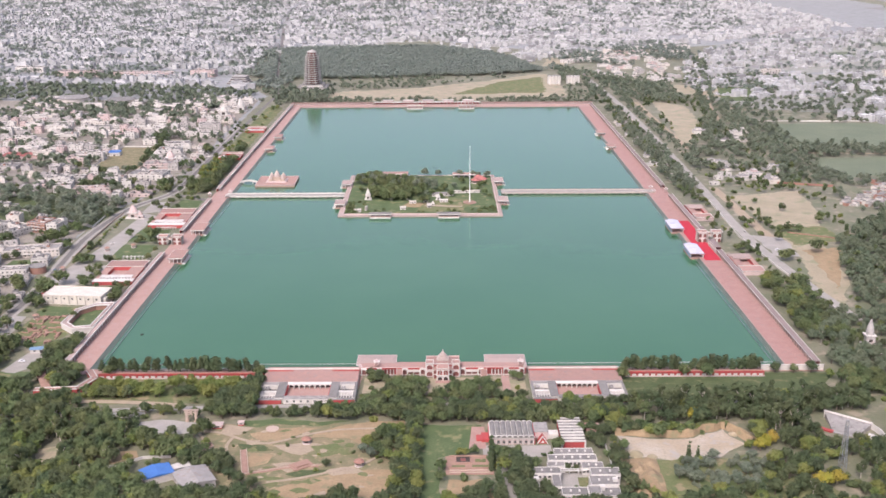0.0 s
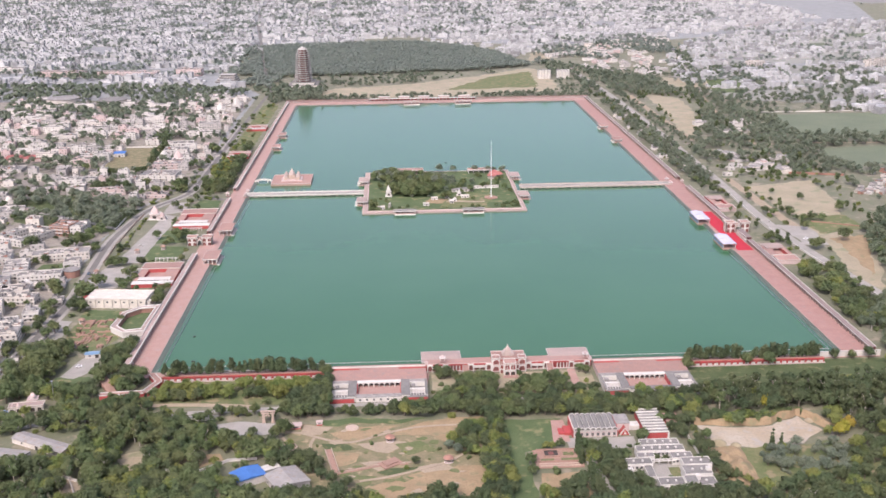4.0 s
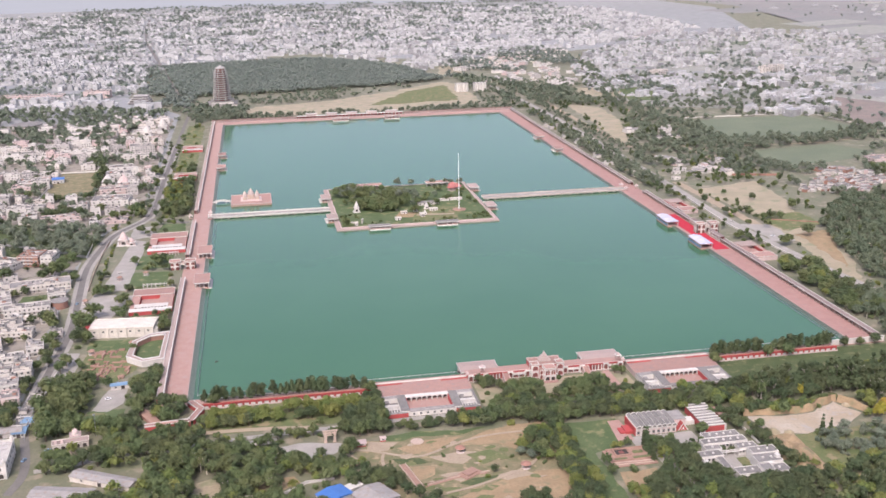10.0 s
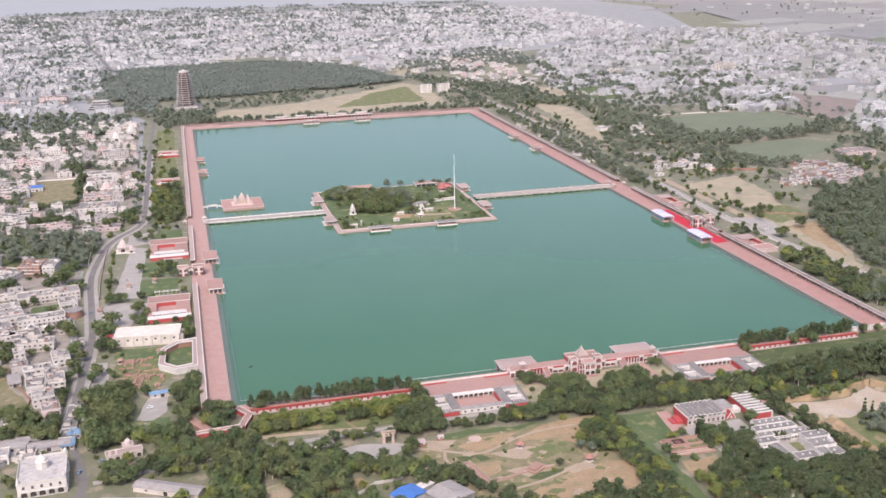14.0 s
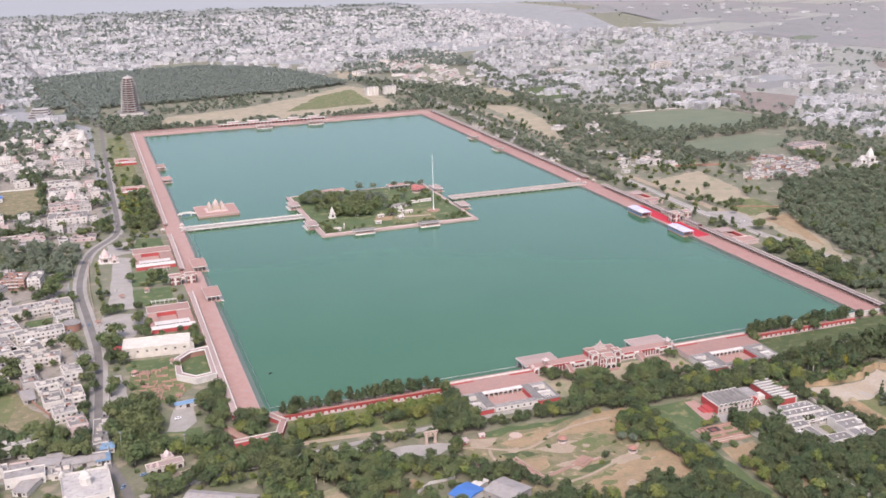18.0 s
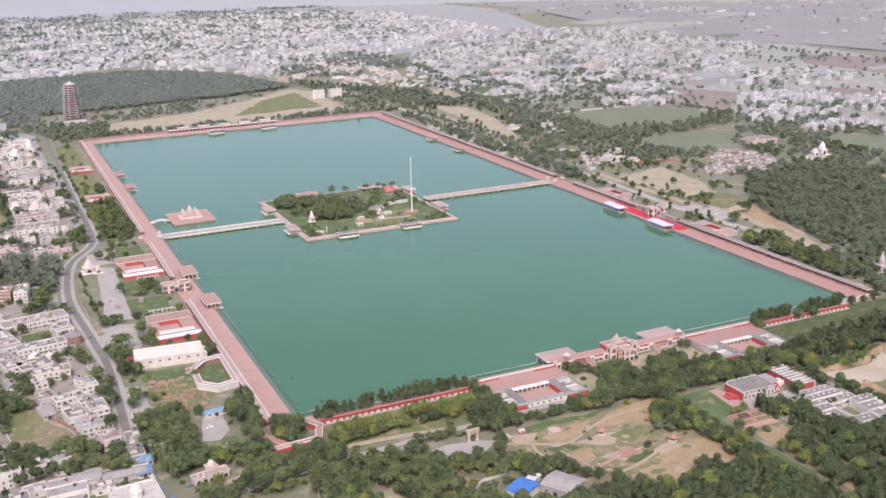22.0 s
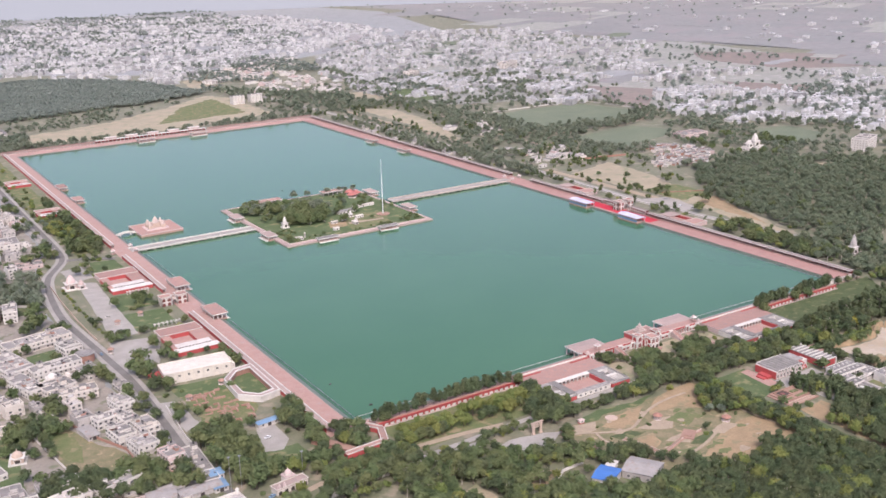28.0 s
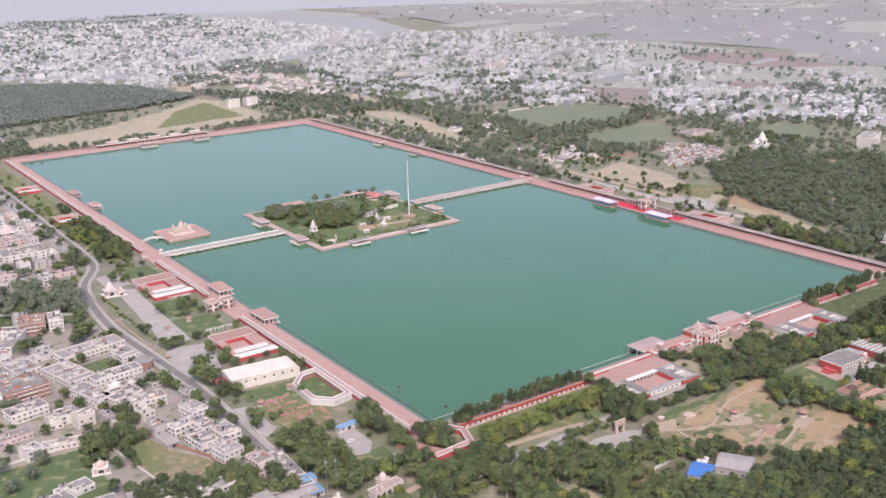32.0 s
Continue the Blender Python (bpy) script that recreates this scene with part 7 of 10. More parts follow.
for i in range(9):
    part("rib", Geo().box(-7.0, 7.0, -14.2 + i * 3.7, -13.65 + i * 3.7, 4.9, 5.6), M["white"], t, "white roof rib")
for s in (-1, 1):
    part("corner_pier", Geo().box(s * 6.7 - 0.5, s * 6.7 + 0.5, -14.6, -13.9, 0, 5.0), M["white"], t)
t = thing("museum_store", "small red and pink store beside the museum", "store", 87, -1192, 0)
part("wall", Geo().box(-4, 4, -7, 6, 0, 3.0), M["red"], t)
part("roof", Geo().box(-4.3, 4.3, -7.3, 6.3, 3.0, 3.3), M["roofpink"], t)
part("door", Geo().box(-0.7, 0.7, -7.06, -6.9, 0, 2.1), M["shade"], t)
t = thing("brick_court", "salmon brick garden court with a dark pool", "garden court", 11, -1231, 0)
part("base", Geo().box(-13, 14, -11, 9.5, 0, 0.5), M["brickpath"], t)
part("rim", Geo().parapet(-11, 13.5, -5, 9.5, 0.5, 1.2, 0.6), M["brickpath"], t)
basin = part("pool_wall", Geo().parapet(-7.6, 1.8, 0.4, 9.0, 0.5, 1.4, 0.8), M["brickpath"], t)
part("pool", Geo().box(-6.8, 1.0, 1.2, 8.2, 0.5, 0.7), M["shade"], basin, "dark pool")
part("pool_island", Geo().box(-4.4, -1.4, 3.2, 6.2, 0.7, 1.0), M["maroon"], basin)
for a, b, c, d in ((4, 10, 2.5, 5.5), (2, 12, -3.6, -1.2), (-9.5, -2, -3.6, -1.6)):
    part("planter", Geo().box(a, b, c, d, 0.5, 0.9), M["scrub"], t)
part("front_steps", Geo().box(-11, 12, -9.5, -8.9, 0.5, 0.85).box(-11, 12, -7.4, -6.8, 0.5, 1.0), M["sandstone"], t)

t = thing("white_complex", "white terraced museum complex round a court", "museum", 69, -1250, 0)
# blocks: edges, roof height, roof bays
BL = [(60, 82.5, -1227, -1220, 4.2, 5), (56, 83.5, -1234.6, -1228, 4.5, 6), (55, 64.8, -1240.5, -1235.2, 4.0, 2), (74, 86, -1243.4, -1236.4, 4.4, 3), (46, 61.4, -1250, -1243, 5.0, 3), (44, 48.6, -1263, -1250, 4.4, 1), (56, 60.4, -1263, -1250, 4.4, 1), (77.5, 93.4, -1253.5, -1245.5, 6.0, 3), (76, 91, -1263.4, -1253.5, 5.6, 3), (59.5, 73.4, -1274, -1266, 5.8, 3), (73.4, 80.2, -1274.6, -1267, 7.2, 1), (80.4, 91, -1273, -1264.4, 4.6, 2)]
for x0, x1, y0, y1, h, nb in BL:
    x0, x1, y0, y1 = x0 - 69, x1 - 69, y0 + 1250, y1 + 1250
    b = part("block", Geo().box(x0, x1, y0, y1, 0, h), M["white"], t)
    part("block_roof", Geo().box(x0 + 0.25, x1 - 0.25, y0 + 0.25, y1 - 0.25, h, h + 0.1), M["roofdark"], b, "grey roof")
    part("block_parapet", Geo().parapet(x0, x1, y0, y1, h, h + 0.45, 0.22), M["white"], b)
    for i in range(1, nb):
        xx = x0 + i * (x1 - x0) / nb
        part("roof_vent", Geo().box(xx - 0.5, xx + 0.5, (y0 + y1) / 2 - 0.6, (y0 + y1) / 2 + 0.6, h + 0.1, h + 0.9), M["white"], b)
    for i in range(2 * nb):
        xx = x0 + (i + 0.5) * (x1 - x0) / (2 * nb)
        part("window", Geo().box(xx - 0.7, xx + 0.7, y0 - 0.05, y0 + 0.1, h - 2.6, h - 0.9), M["glass"], b)
        part("shade_fin", Geo().box(xx - 1.0, xx + 1.0, y0 - 0.7, y0, h - 0.8, h - 0.6), M["white"], b)
part("court_floor", Geo().box(-9, 9, -16, 9.5, 0, 0.2), M["plaza"], t)
part("court_lawn", Geo().box(2, 8, -9, 4, 0.2, 0.35), M["scrub"], t)
part("pink_wall", Geo().box(-7, 4, -24.4, -24.05, 1.0, 3.4), M["rose"], t, "pink tiled wall panel")
for x, y in ((-22, -8), (20.5, -9), (12.5, -16.6)):
    part("stair_tower", Geo().box(x - 1.3, x + 1.3, y - 1.3, y + 1.3, 0, 7.4), M["white"], t)
part("pergola", Geo().bar((-7, 8, 3.4), (7, 8, 3.4), 0.35).bar((-7, 6, 3.4), (7, 6, 3.4), 0.35).bar((-2, 8, 0), (-2, 8, 3.4), 0.3).bar((3, 8, 0), (3, 8, 3.4), 0.3), M["white"], t)

# sand pit with a ragged bank
rim = rough_edge([(101, -1221), (128, -1226), (158, -1222), (174, -1209), (167, -1189), (146, -1199), (134, -1202), (102, -1197)], 4, 1.6, 31)
patch("sand_pit", "pale floor of a sand pit", rim, M["pit"], 0.22, 0)
top = rough_edge([(100, -1197), (120, -1199), (134, -1200), (146, -1198), (156, -1193), (165, -1189), (173, -1198), (180, -1212)], 3, 1.4, 33)[:-27]
g = Geo()
for (ax, ay), (bx, by) in zip(top, top[1:]):
    h0, h1 = 4.4 + 2.6 * noise.noise((ax * 0.2, ay * 0.2, 1)), 4.4 + 2.6 * noise.noise((bx * 0.2, by * 0.2, 1))
    ox, oy = (0.0, 1.0) if ax < 166 else (1.0, 0.3)
    g.add([(ax, ay, 0.2), (bx, by, 0.2), (bx + ox * 1.5, by + oy * 1.5, h1), (ax + ox * 1.5, ay + oy * 1.5, h0), (bx + ox * 9, by + oy * 9, 0.0), (ax + ox * 9, ay + oy * 9, 0.0)], [(0, 1, 2, 3), (3, 2, 4, 5)])
structure("pit_bank", g, M["sand"], "ragged yellow earth bank of the sand pit")
g = Geo()
NX, NY = 22, 26
vs = []
for b in range(NY + 1):
    for a in range(NX + 1):
        x, y = 97 + 22 * a / NX, -1276 + 54 * b / NY
        edge_fade = min(a, NX - a, 5) * min(b, NY - b, 5) / 25
        ridge = abs(noise.noise((x * 0.11, y * 0.05, 4.0))) * 6.5 + noise.noise((x * 0.4, y * 0.4, 2.0)) * 0.7
        vs.append((x, y, -0.1 + edge_fade * (0.5 + ridge)))
g.add(vs, [(b * (NX + 1) + a, b * (NX + 1) + a + 1, (b + 1) * (NX + 1) + a + 1, (b + 1) * (NX + 1) + a) for b in range(NY) for a in range(NX)])
structure("pit_slope", g, M["sand"], "eroded sandy slope with gullies below the pit")
for x, y, r in ((108, -1220, 4.5), (117, -1223, 3.2), (171, -1196, 3.0), (150, -1188, 2.5)):
    t = thing("earth_mound", "rough heap of brown earth on the pit floor", "earth heap", x, y, 0.2, 0, "earth heaps")
    part("mound_body", Geo().lathe(0, 0, [(r, 0), (r * 0.8, r * 0.18), (r * 0.5, r * 0.38), (r * 0.15, r * 0.5)], 11), M["dry"], t)

t = thing("broken_stand", "tilted grey concrete stand with curved white rim", "stand", 240, -1188, 0, -38)
part("slab", Geo().add([(-3, -10, 0.2), (10, -8, 0.2), (14, 8, 3.6), (-14, 8, 3.6), (-3, -10, 0), (10, -8, 0), (14, 8, 0), (-14, 8, 0)], [(0, 1, 2, 3), (5, 4, 7, 6), (4, 5, 1, 0), (1, 5, 6, 2), (2, 6, 7, 3), (3, 7, 4, 0)]), M["roofgrey"], t)
part("rim", Geo().box(-14.5, 14.5, 8, 8.6, 0, 4.6), M["white"], t)
part("rim_return", Geo().prism([(14.5, 8), (20, 4), (24, -1), (24.6, -0.6), (20.4, 4.6), (14.5, 8.6)], 0, 3.8), M["white"], t)
part("red_band", Geo().box(-13, -3, -11, -8.2, 0, 1.0), M["red"], t, "red band")
part("cell", Geo().box(16, 22, -10, -4, 0, 3.2), M["white"], t)
t = thing("lattice_mast", "grey steel lattice telecom mast", "mast", 221, -1237, 0)
H = 30.0
for sx in (-1, 1):
    for sy in (-1, 1):
        part("leg", Geo().bar((sx * 1.8, sy * 1.8, 0), (sx * 0.5, sy * 0.5, H), 0.14), M["iron"], t)
for k in range(10):
    z0, z1 = k * H / 10, (k + 1) * H / 10
    r0, r1 = 1.8 - 1.3 * k / 10, 1.8 - 1.3 * (k + 1) / 10
    for a, b in (((-1, -1), (1, -1)), ((1, -1), (1, 1)), ((1, 1), (-1, 1)), ((-1, 1), (-1, -1))):
        part("brace", Geo().bar((a[0] * r0, a[1] * r0, z0), (b[0] * r1, b[1] * r1, z1), 0.08, 4), M["iron"], t)
        part("girt", Geo().bar((a[0] * r1, a[1] * r1, z1), (b[0] * r1, b[1] * r1, z1), 0.08, 4), M["iron"], t)
for k in range(3):
    part("antenna", Geo().box(0.7 * math.cos(2.1 * k) - 0.2, 0.7 * math.cos(2.1 * k) + 0.2, 0.7 * math.sin(2.1 * k) - 0.2, 0.7 * math.sin(2.1 * k) + 0.2, H - 3, H - 0.6), M["white"], t)
shrine(306, -1060, 0, 3.2, 20, "grey", "grey stone temple with a tall spire behind trees", True, "temple")
shrine(305, -1069, 0, 4.2, 7.5, "rose", "low pink temple hall before a grey spire", False, "temple")

# ---- beyond the far bank ----
t = thing("temple_tower", "tiered concrete tower under construction beyond the bank", "tower", -240, 188, 0)
part("podium", Geo().box(-26, 26, -24, 24, 0, 4.5), M["white"], t)
part("upper_podium", Geo().box(-20, 20, -19, 19, 5.0, 9), M["white"], t)
part("podium_deck", Geo().box(-27, 27, -25, 25, 4.5, 5.0), M["roofgrey"], t)
part("upper_deck", Geo().box(-21, 21, -20, 20, 9, 9.5), M["roofgrey"], t)
# dark core colour stands for the shade between floor slabs
part("core", Geo().lathe(0, 0, [(11.5, 9.4), (8.0, 66.0)], 8), M["maroon"], t, "dark recessed core")
SLAB = Geo().lathe(0, 0, [(0.9, 0.0), (1.0, 0.1), (1.0, 1.0), (0.86, 1.05)], 8).mesh("floor_slab", M["grey"])
COLUMN = Geo().box(-0.45, 0.45, -0.45, 0.45, 0, 1).mesh("column", M["grey"])
for k in range(15):
    r, z = 18.0 - 0.36 * k - (1.6 if k > 12 else 0.0) - (1.6 if k > 13 else 0.0), 9.5 + k * 3.9
    part("floor_slab", SLAB, None, t, at=Matrix.LocRotScale((0, 0, z + 2.7), Euler((0, 0, 0.39)), (r, r, 1.0)))
    for i in range(8):
        a = 2 * math.pi * i / 8 + 0.39
        part("column", COLUMN, None, t, at=Matrix.LocRotScale((r * 0.9 * math.cos(a), r * 0.9 * math.sin(a), z - 0.1), Euler((0, 0, a)), (1, 1, 2.9)))
part("crown", Geo().lathe(0, 0, [(9.5, 67.2), (9.0, 68.6), (5, 70.4), (2.5, 71.2), (1.2, 73)], 8), M["grey"], t)

t = thing("terraced_school", "grey-white terraced building in tiers beside the far wood", "building", -392, 262, 0, -6)
for k in range(4):
    part("tier", Geo().box(-19 + 2 * k, 19 - 2 * k, -18 + 6 * k, 20, 3.2 * k, 3.2 * k + 2.6), M["roofdark"], t)
    part("slab", Geo().box(-20 + 2 * k, 20 - 2 * k, -19.5 + 6 * k, 21, 3.2 * k + 2.6, 3.2 * k + 3.2), M["grey"], t)
for x0 in (204, 240):
    t = thing("apartment_block", "white four-storey block with vertical bays", "apartment block", x0 + 12, 236, 0, 0, "white blocks")
    part("wall", Geo().box(-12, 12, -8, 8, 0, 15), M["white"], t)
    for i in range(4):
        part("bay", Geo().lathe(-9 + i * 6, -8, [(2.2, 0), (2.2, 16.5)], 10), M["white"], t)
    part("roof", Geo().box(-12.3, 12.3, -8.3, 8.3, 15, 15.5), M["roofgrey"], t)
t = thing("shop_row", "long white colonnaded shop row on the far bank", "shop row", -20, 3, 0.3)
part("roof", Geo().box(-95, 85, -4, 4, 3.6, 4.0), M["white"], t)
part("back_wall", Geo().box(-95, 85, 3.6, 4, 0, 3.6), M["red"], t)
col = Geo().box(-0.35, 0.35, -3.7, -3.0, 0, 3.6).mesh("column", M["white"])
for i in range(30):
    part("column", col, None, t, at=(-93 + i * 6.1, 0, 0))
for i in range(5):
    part("upper_hall", Geo().box(-80 + i * 34, -62 + i * 34, -2, 4, 4.0, 7.0), M["rose"], t)
    part("upper_roof", Geo().box(-81 + i * 34, -61 + i * 34, -2.6, 4.6, 7.0, 7.4), M["white"], t)
t = thing("far_gallery", "long pink wall along the far bank", "gallery", 0, 0, 0.3)
for a, b in ((-256, -116), (66, 256)):
    part("wall", Geo().box(a, b, -1, 0, 0, 3.8), M["rose"], t)
    part("coping", Geo().box(a, b, -3.2, 0.2, 3.8, 4.2), M["roofpink"], t)
    for i in range(int((b - a) / 5)):
        part("column", Geo().box(a + 2 + i * 5, a + 2.6 + i * 5, -3.1, -2.5, 0, 3.8), M["white"], t)
for x, y, w, d, s, rz, wl, lab in ((620, -545, 46, 26, 2, 0, "rose", "pink villa with a red band beyond fields"), (618, -665, 34, 20, 1, 20, "white", "white temple hall beyond the wood"), (735, -760, 46, 22, 5, 20, "white", "white many-storeyed hospital beyond the wood"), (300, 560, 70, 26, 2, 30, "white", "long white factory beyond the wood"), (900, 300, 60, 20, 5, 25, "cream", "cream many-storeyed block in the east town"), (660, 330, 34, 18, 4, 20, "cream", "cream block in the east town"), (-735, 374, 90, 22, 3, -8, "rose", "long pink college building"), (-600, 352, 120, 22, 3, -6, "rose", "long pink college building"), (-480, 356, 50, 22, 4, -6, "rose", "pink college block among trees"), (-860, 440, 60, 24, 3, -4, "white", "long white college building")):
    house(x, y, w, d, s, rz, wl, lab, "building", "", int(abs(x)), sunshades=False)
for cx, cy, r, h in ((-632, 24, 25, 11), (-549, 20, 23, 8)):
    t = thing("round_auditorium", "round cream auditorium with a banded wall among trees", "auditorium", cx, cy, 0, 0, "auditoria")
    part("drum", Geo().lathe(0, 0, [(r, 0), (r, h)], 28), M["cream"], t)
    part("roof", Geo().lathe(0, 0, [(r + 1, h), (r + 1, h + 1), (r - 0.5, h + 1), (6, h + 2.5)], 28), M["roofgrey"], t)
    for i in range(14):
        part("pilaster", Geo().box(r - 0.2, r + 0.5, -0.6, 0.6, 0, h), M["white"], t, at=pose(0, 0, 0, 0, 0, i * 360 / 14))
shed(-556, -405, 46, 28, 4.0, 2, "dullred", "wide low hall with a faded red roof", "rose", 1.4)
shed(-437, -394, 14, 15, 5.0, 4, "blue", "shed with a bright blue roof beside the maidan", "white", 1.0)
for x, y, w, d in ((342, -528, 14, 9), (366, -530, 12, 8), (330, -545, 9, 7), (318, -573, 10, 6), (384, -540, 9, 7)):
    house(x, y, w, d, 1, 14, "white", "small white house in a grove by the road", "house", "houses in the grove", int(x), sunshades=False, tower=False)
shrine(612, -664, 3.3, 4.0, 12, "white", "white domed shrine on a temple roof", False, "temple")
shrine(624, -664, 3.3, 5.0, 18, "white", "white spire on a temple roof", True, "temple")
t = thing("long_warehouse", "long warehouse with a pale blue metal roof", "warehouse", 955, 1150, 0, 55)
part("wall", Geo().box(-90, 90, -18, 18, 0, 9), M["white"], t)
part("roof", Geo().add([(-91, -19, 9), (91, -19, 9), (91, 19, 9), (-91, 19, 9), (-91, 0, 14), (91, 0, 14)], [(0, 1, 5, 4), (2, 3, 4, 5), (1, 2, 5), (3, 0, 4)]), M["tin"], t)

# ---- trees ----
ICO_V = np.array([(x, y, z) for a, b in ((1, 1.618), (1, -1.618), (-1, 1.618), (-1, -1.618)) for x, y, z in ((0, a, b), (a, b, 0), (b, 0, a))], float)
ICO_V /= np.linalg.norm(ICO_V[0])
_bm = bmesh.new()
for v in ICO_V:
    _bm.verts.new(v)
bmesh.ops.convex_hull(_bm, input=_bm.verts[:])
bmesh.ops.triangulate(_bm, faces=_bm.faces[:])
_bm.verts.index_update()
ICO_F = np.array([[v.index for v in f.verts] for f in _bm.faces])
ICO_V = np.array([v.co[:] for v in _bm.verts])
_bm.free()


OCT_V = np.array([(1, 0, 0), (-1, 0, 0), (0, 1, 0), (0, -1, 0), (0, 0, 1), (0, 0, -1)], float)
OCT_F = np.array([(0, 2, 4), (2, 1, 4), (1, 3, 4), (3, 0, 4), (2, 0, 5), (1, 2, 5), (3, 1, 5), (0, 3, 5)])


def crown(blobs, leaves, size, seed, flat=0.85, core=(ICO_V, ICO_F), quads=True):
    """Leaf clumps over a set of rounded masses: blobs are (x, y, z, radius). Returns vertices and triangles."""
    rn = np.random.RandomState(seed)
    V, F, k = [], [], 0
    for x, y, z, r in blobs:
        v = core[0] * (r * rn.uniform(0.62, 0.86, (len(core[0]), 1))) * (1, 1, flat) + (x, y, z)
        V.append(v)
        F.append(core[1] + k)
        k += len(v)
    w = np.array([b[3] ** 2 for b in blobs])
    pick = rn.choice(len(blobs), leaves, p=w / w.sum())
    B = np.array(blobs)[pick]
    d = rn.normal(size=(leaves, 3))
    d[:, 2] = d[:, 2] * 0.9 + 0.25
    d /= np.linalg.norm(d, axis=1)[:, None]
    c = B[:, :3] + d * B[:, 3:] * rn.uniform(0.78, 1.12, (leaves, 1)) * (1, 1, flat)
    n = d * 0.7 + rn.normal(size=(leaves, 3)) * 0.45 + (0, 0, 0.6)
    n /= np.linalg.norm(n, axis=1)[:, None]
    a = np.cross(n, rn.normal(size=(leaves, 3)))
    a /= np.linalg.norm(a, axis=1)[:, None]
    b = np.cross(n, a)
    s = size * rn.uniform(0.6, 1.3, (leaves, 1))
    if not quads:
        V.append(np.stack([c - a * s * 1.2 - b * s, c + a * s * 1.2 - b * s * 0.7, c + b * s * 1.4], 1).reshape(-1, 3))
        F.append(np.arange(leaves * 3).reshape(-1, 3) + k)
        return np.concatenate(V), np.concatenate(F)
    q = np.stack([c - a * s - b * s * 0.7, c + a * s - b * s * 0.6, c + a * s * 0.8 + b * s, c - a * s * 0.7 + b * s * 0.8], 1).reshape(-1, 3)
    V.append(q)
    i = np.arange(leaves)[:, None] * 4 + k
    F.append(np.concatenate([i + (0, 1, 2), i + (0, 2, 3)]))
    return np.concatenate(V), np.concatenate(F)


def blobs_for(kind, seed):
    """The masses of a crown for a tree about ten metres high."""
    rn = random.Random(seed)
    if kind == "tall":          # eucalyptus and other tall open trees
        return [(rn.uniform(-1.6, 1.6), rn.uniform(-1.6, 1.6), 6 + i * 1.15, rn.uniform(1.0, 1.7)) for i in range(6)] + [(rn.uniform(-2, 2), rn.uniform(-2, 2), rn.uniform(6, 10), rn.uniform(0.8, 1.2)) for _ in range(4)]
    if kind == "column":        # clipped evergreen in a row
        return [(rn.uniform(-0.8, 0.8), rn.uniform(-0.8, 0.8), 4.4 + i * 0.95, 1.75 - 0.13 * i + rn.uniform(-0.35, 0.35)) for i in range(6)]
    if kind == "cypress":
        return [(rn.uniform(-0.2, 0.2), rn.uniform(-0.2, 0.2), 1.4 + i * 1.1, 1.3 - 0.11 * i) for i in range(10)]
    if kind == "bush":
        return [(rn.uniform(-1.8, 1.8), rn.uniform(-1.8, 1.8), rn.uniform(1.0, 2.6), rn.uniform(1.0, 1.7)) for _ in range(6)]
    out = [(0, 0, 6.2, 3.0)]
    for i in range(8):
        a, r = 2 * math.pi * (i + rn.random() * 0.7) / 8, rn.uniform(1.8, 3.4)
        out.append((r * math.cos(a), r * math.sin(a), rn.uniform(4.2, 7.0), rn.uniform(1.4, 2.3)))
    for i in range(3):
        out.append((rn.uniform(-1.6, 1.6), rn.uniform(-1.6, 1.6), rn.uniform(7.4, 8.8), rn.uniform(1.2, 1.9)))
    return out


def trunk_geo(kind, seed):
    rn = random.Random(seed + 900)
    g = Geo()
    h = {"tall": 8.0, "column": 4.0, "cypress": 2.0, "bush": 1.2}.get(kind, 4.6)
    r = {"tall": 0.26, "column": 0.2, "bush": 0.12}.get(kind, 0.36)
    g.lathe(0, 0, [(r * 1.5, -0.2), (r, 0.5), (r * 0.8, h * 0.6), (r * 0.5, h)], 7)
    if kind in ("broad", "tall"):
        for i in range(4):
            a = 2 * math.pi * (i + rn.random() * 0.6) / 4
            g.bar((0, 0, h * rn.uniform(0.5, 0.8)), (2.0 * math.cos(a), 2.0 * math.sin(a), h * rn.uniform(1.05, 1.3)), r * 0.35, 5)
    return g


PALETTE = {"broad": ("leaf", "leafdark", "leaf"), "light": ("leaflight",), "yellow": ("leafyellow",), "tall": ("leaf", "leafdark"), "column": ("leafdark",), "bush": ("leaf", "leaf", "leaflight"), "cypress": ("leafdark",)}
SHAPE = {"light": "broad", "yellow": "broad"}
LABEL = {"broad": "dense broadleaf tree with a rounded dark crown", "light": "fresh light-green young tree", "yellow": "tree covered in yellow blossom", "tall": "tall open tree with a pale trunk", "column": "dark clipped evergreen in a row by the red wall", "bush": "low round green bush", "cypress": "tall narrow dark cypress beside a lane"}
PROTO, TREES = {}, []


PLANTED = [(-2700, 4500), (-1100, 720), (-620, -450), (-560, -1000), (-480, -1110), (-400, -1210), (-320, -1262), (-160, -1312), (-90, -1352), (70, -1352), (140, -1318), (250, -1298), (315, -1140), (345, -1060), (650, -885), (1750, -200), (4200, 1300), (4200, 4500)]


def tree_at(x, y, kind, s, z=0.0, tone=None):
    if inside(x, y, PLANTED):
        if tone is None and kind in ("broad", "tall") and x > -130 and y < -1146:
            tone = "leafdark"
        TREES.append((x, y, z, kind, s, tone))


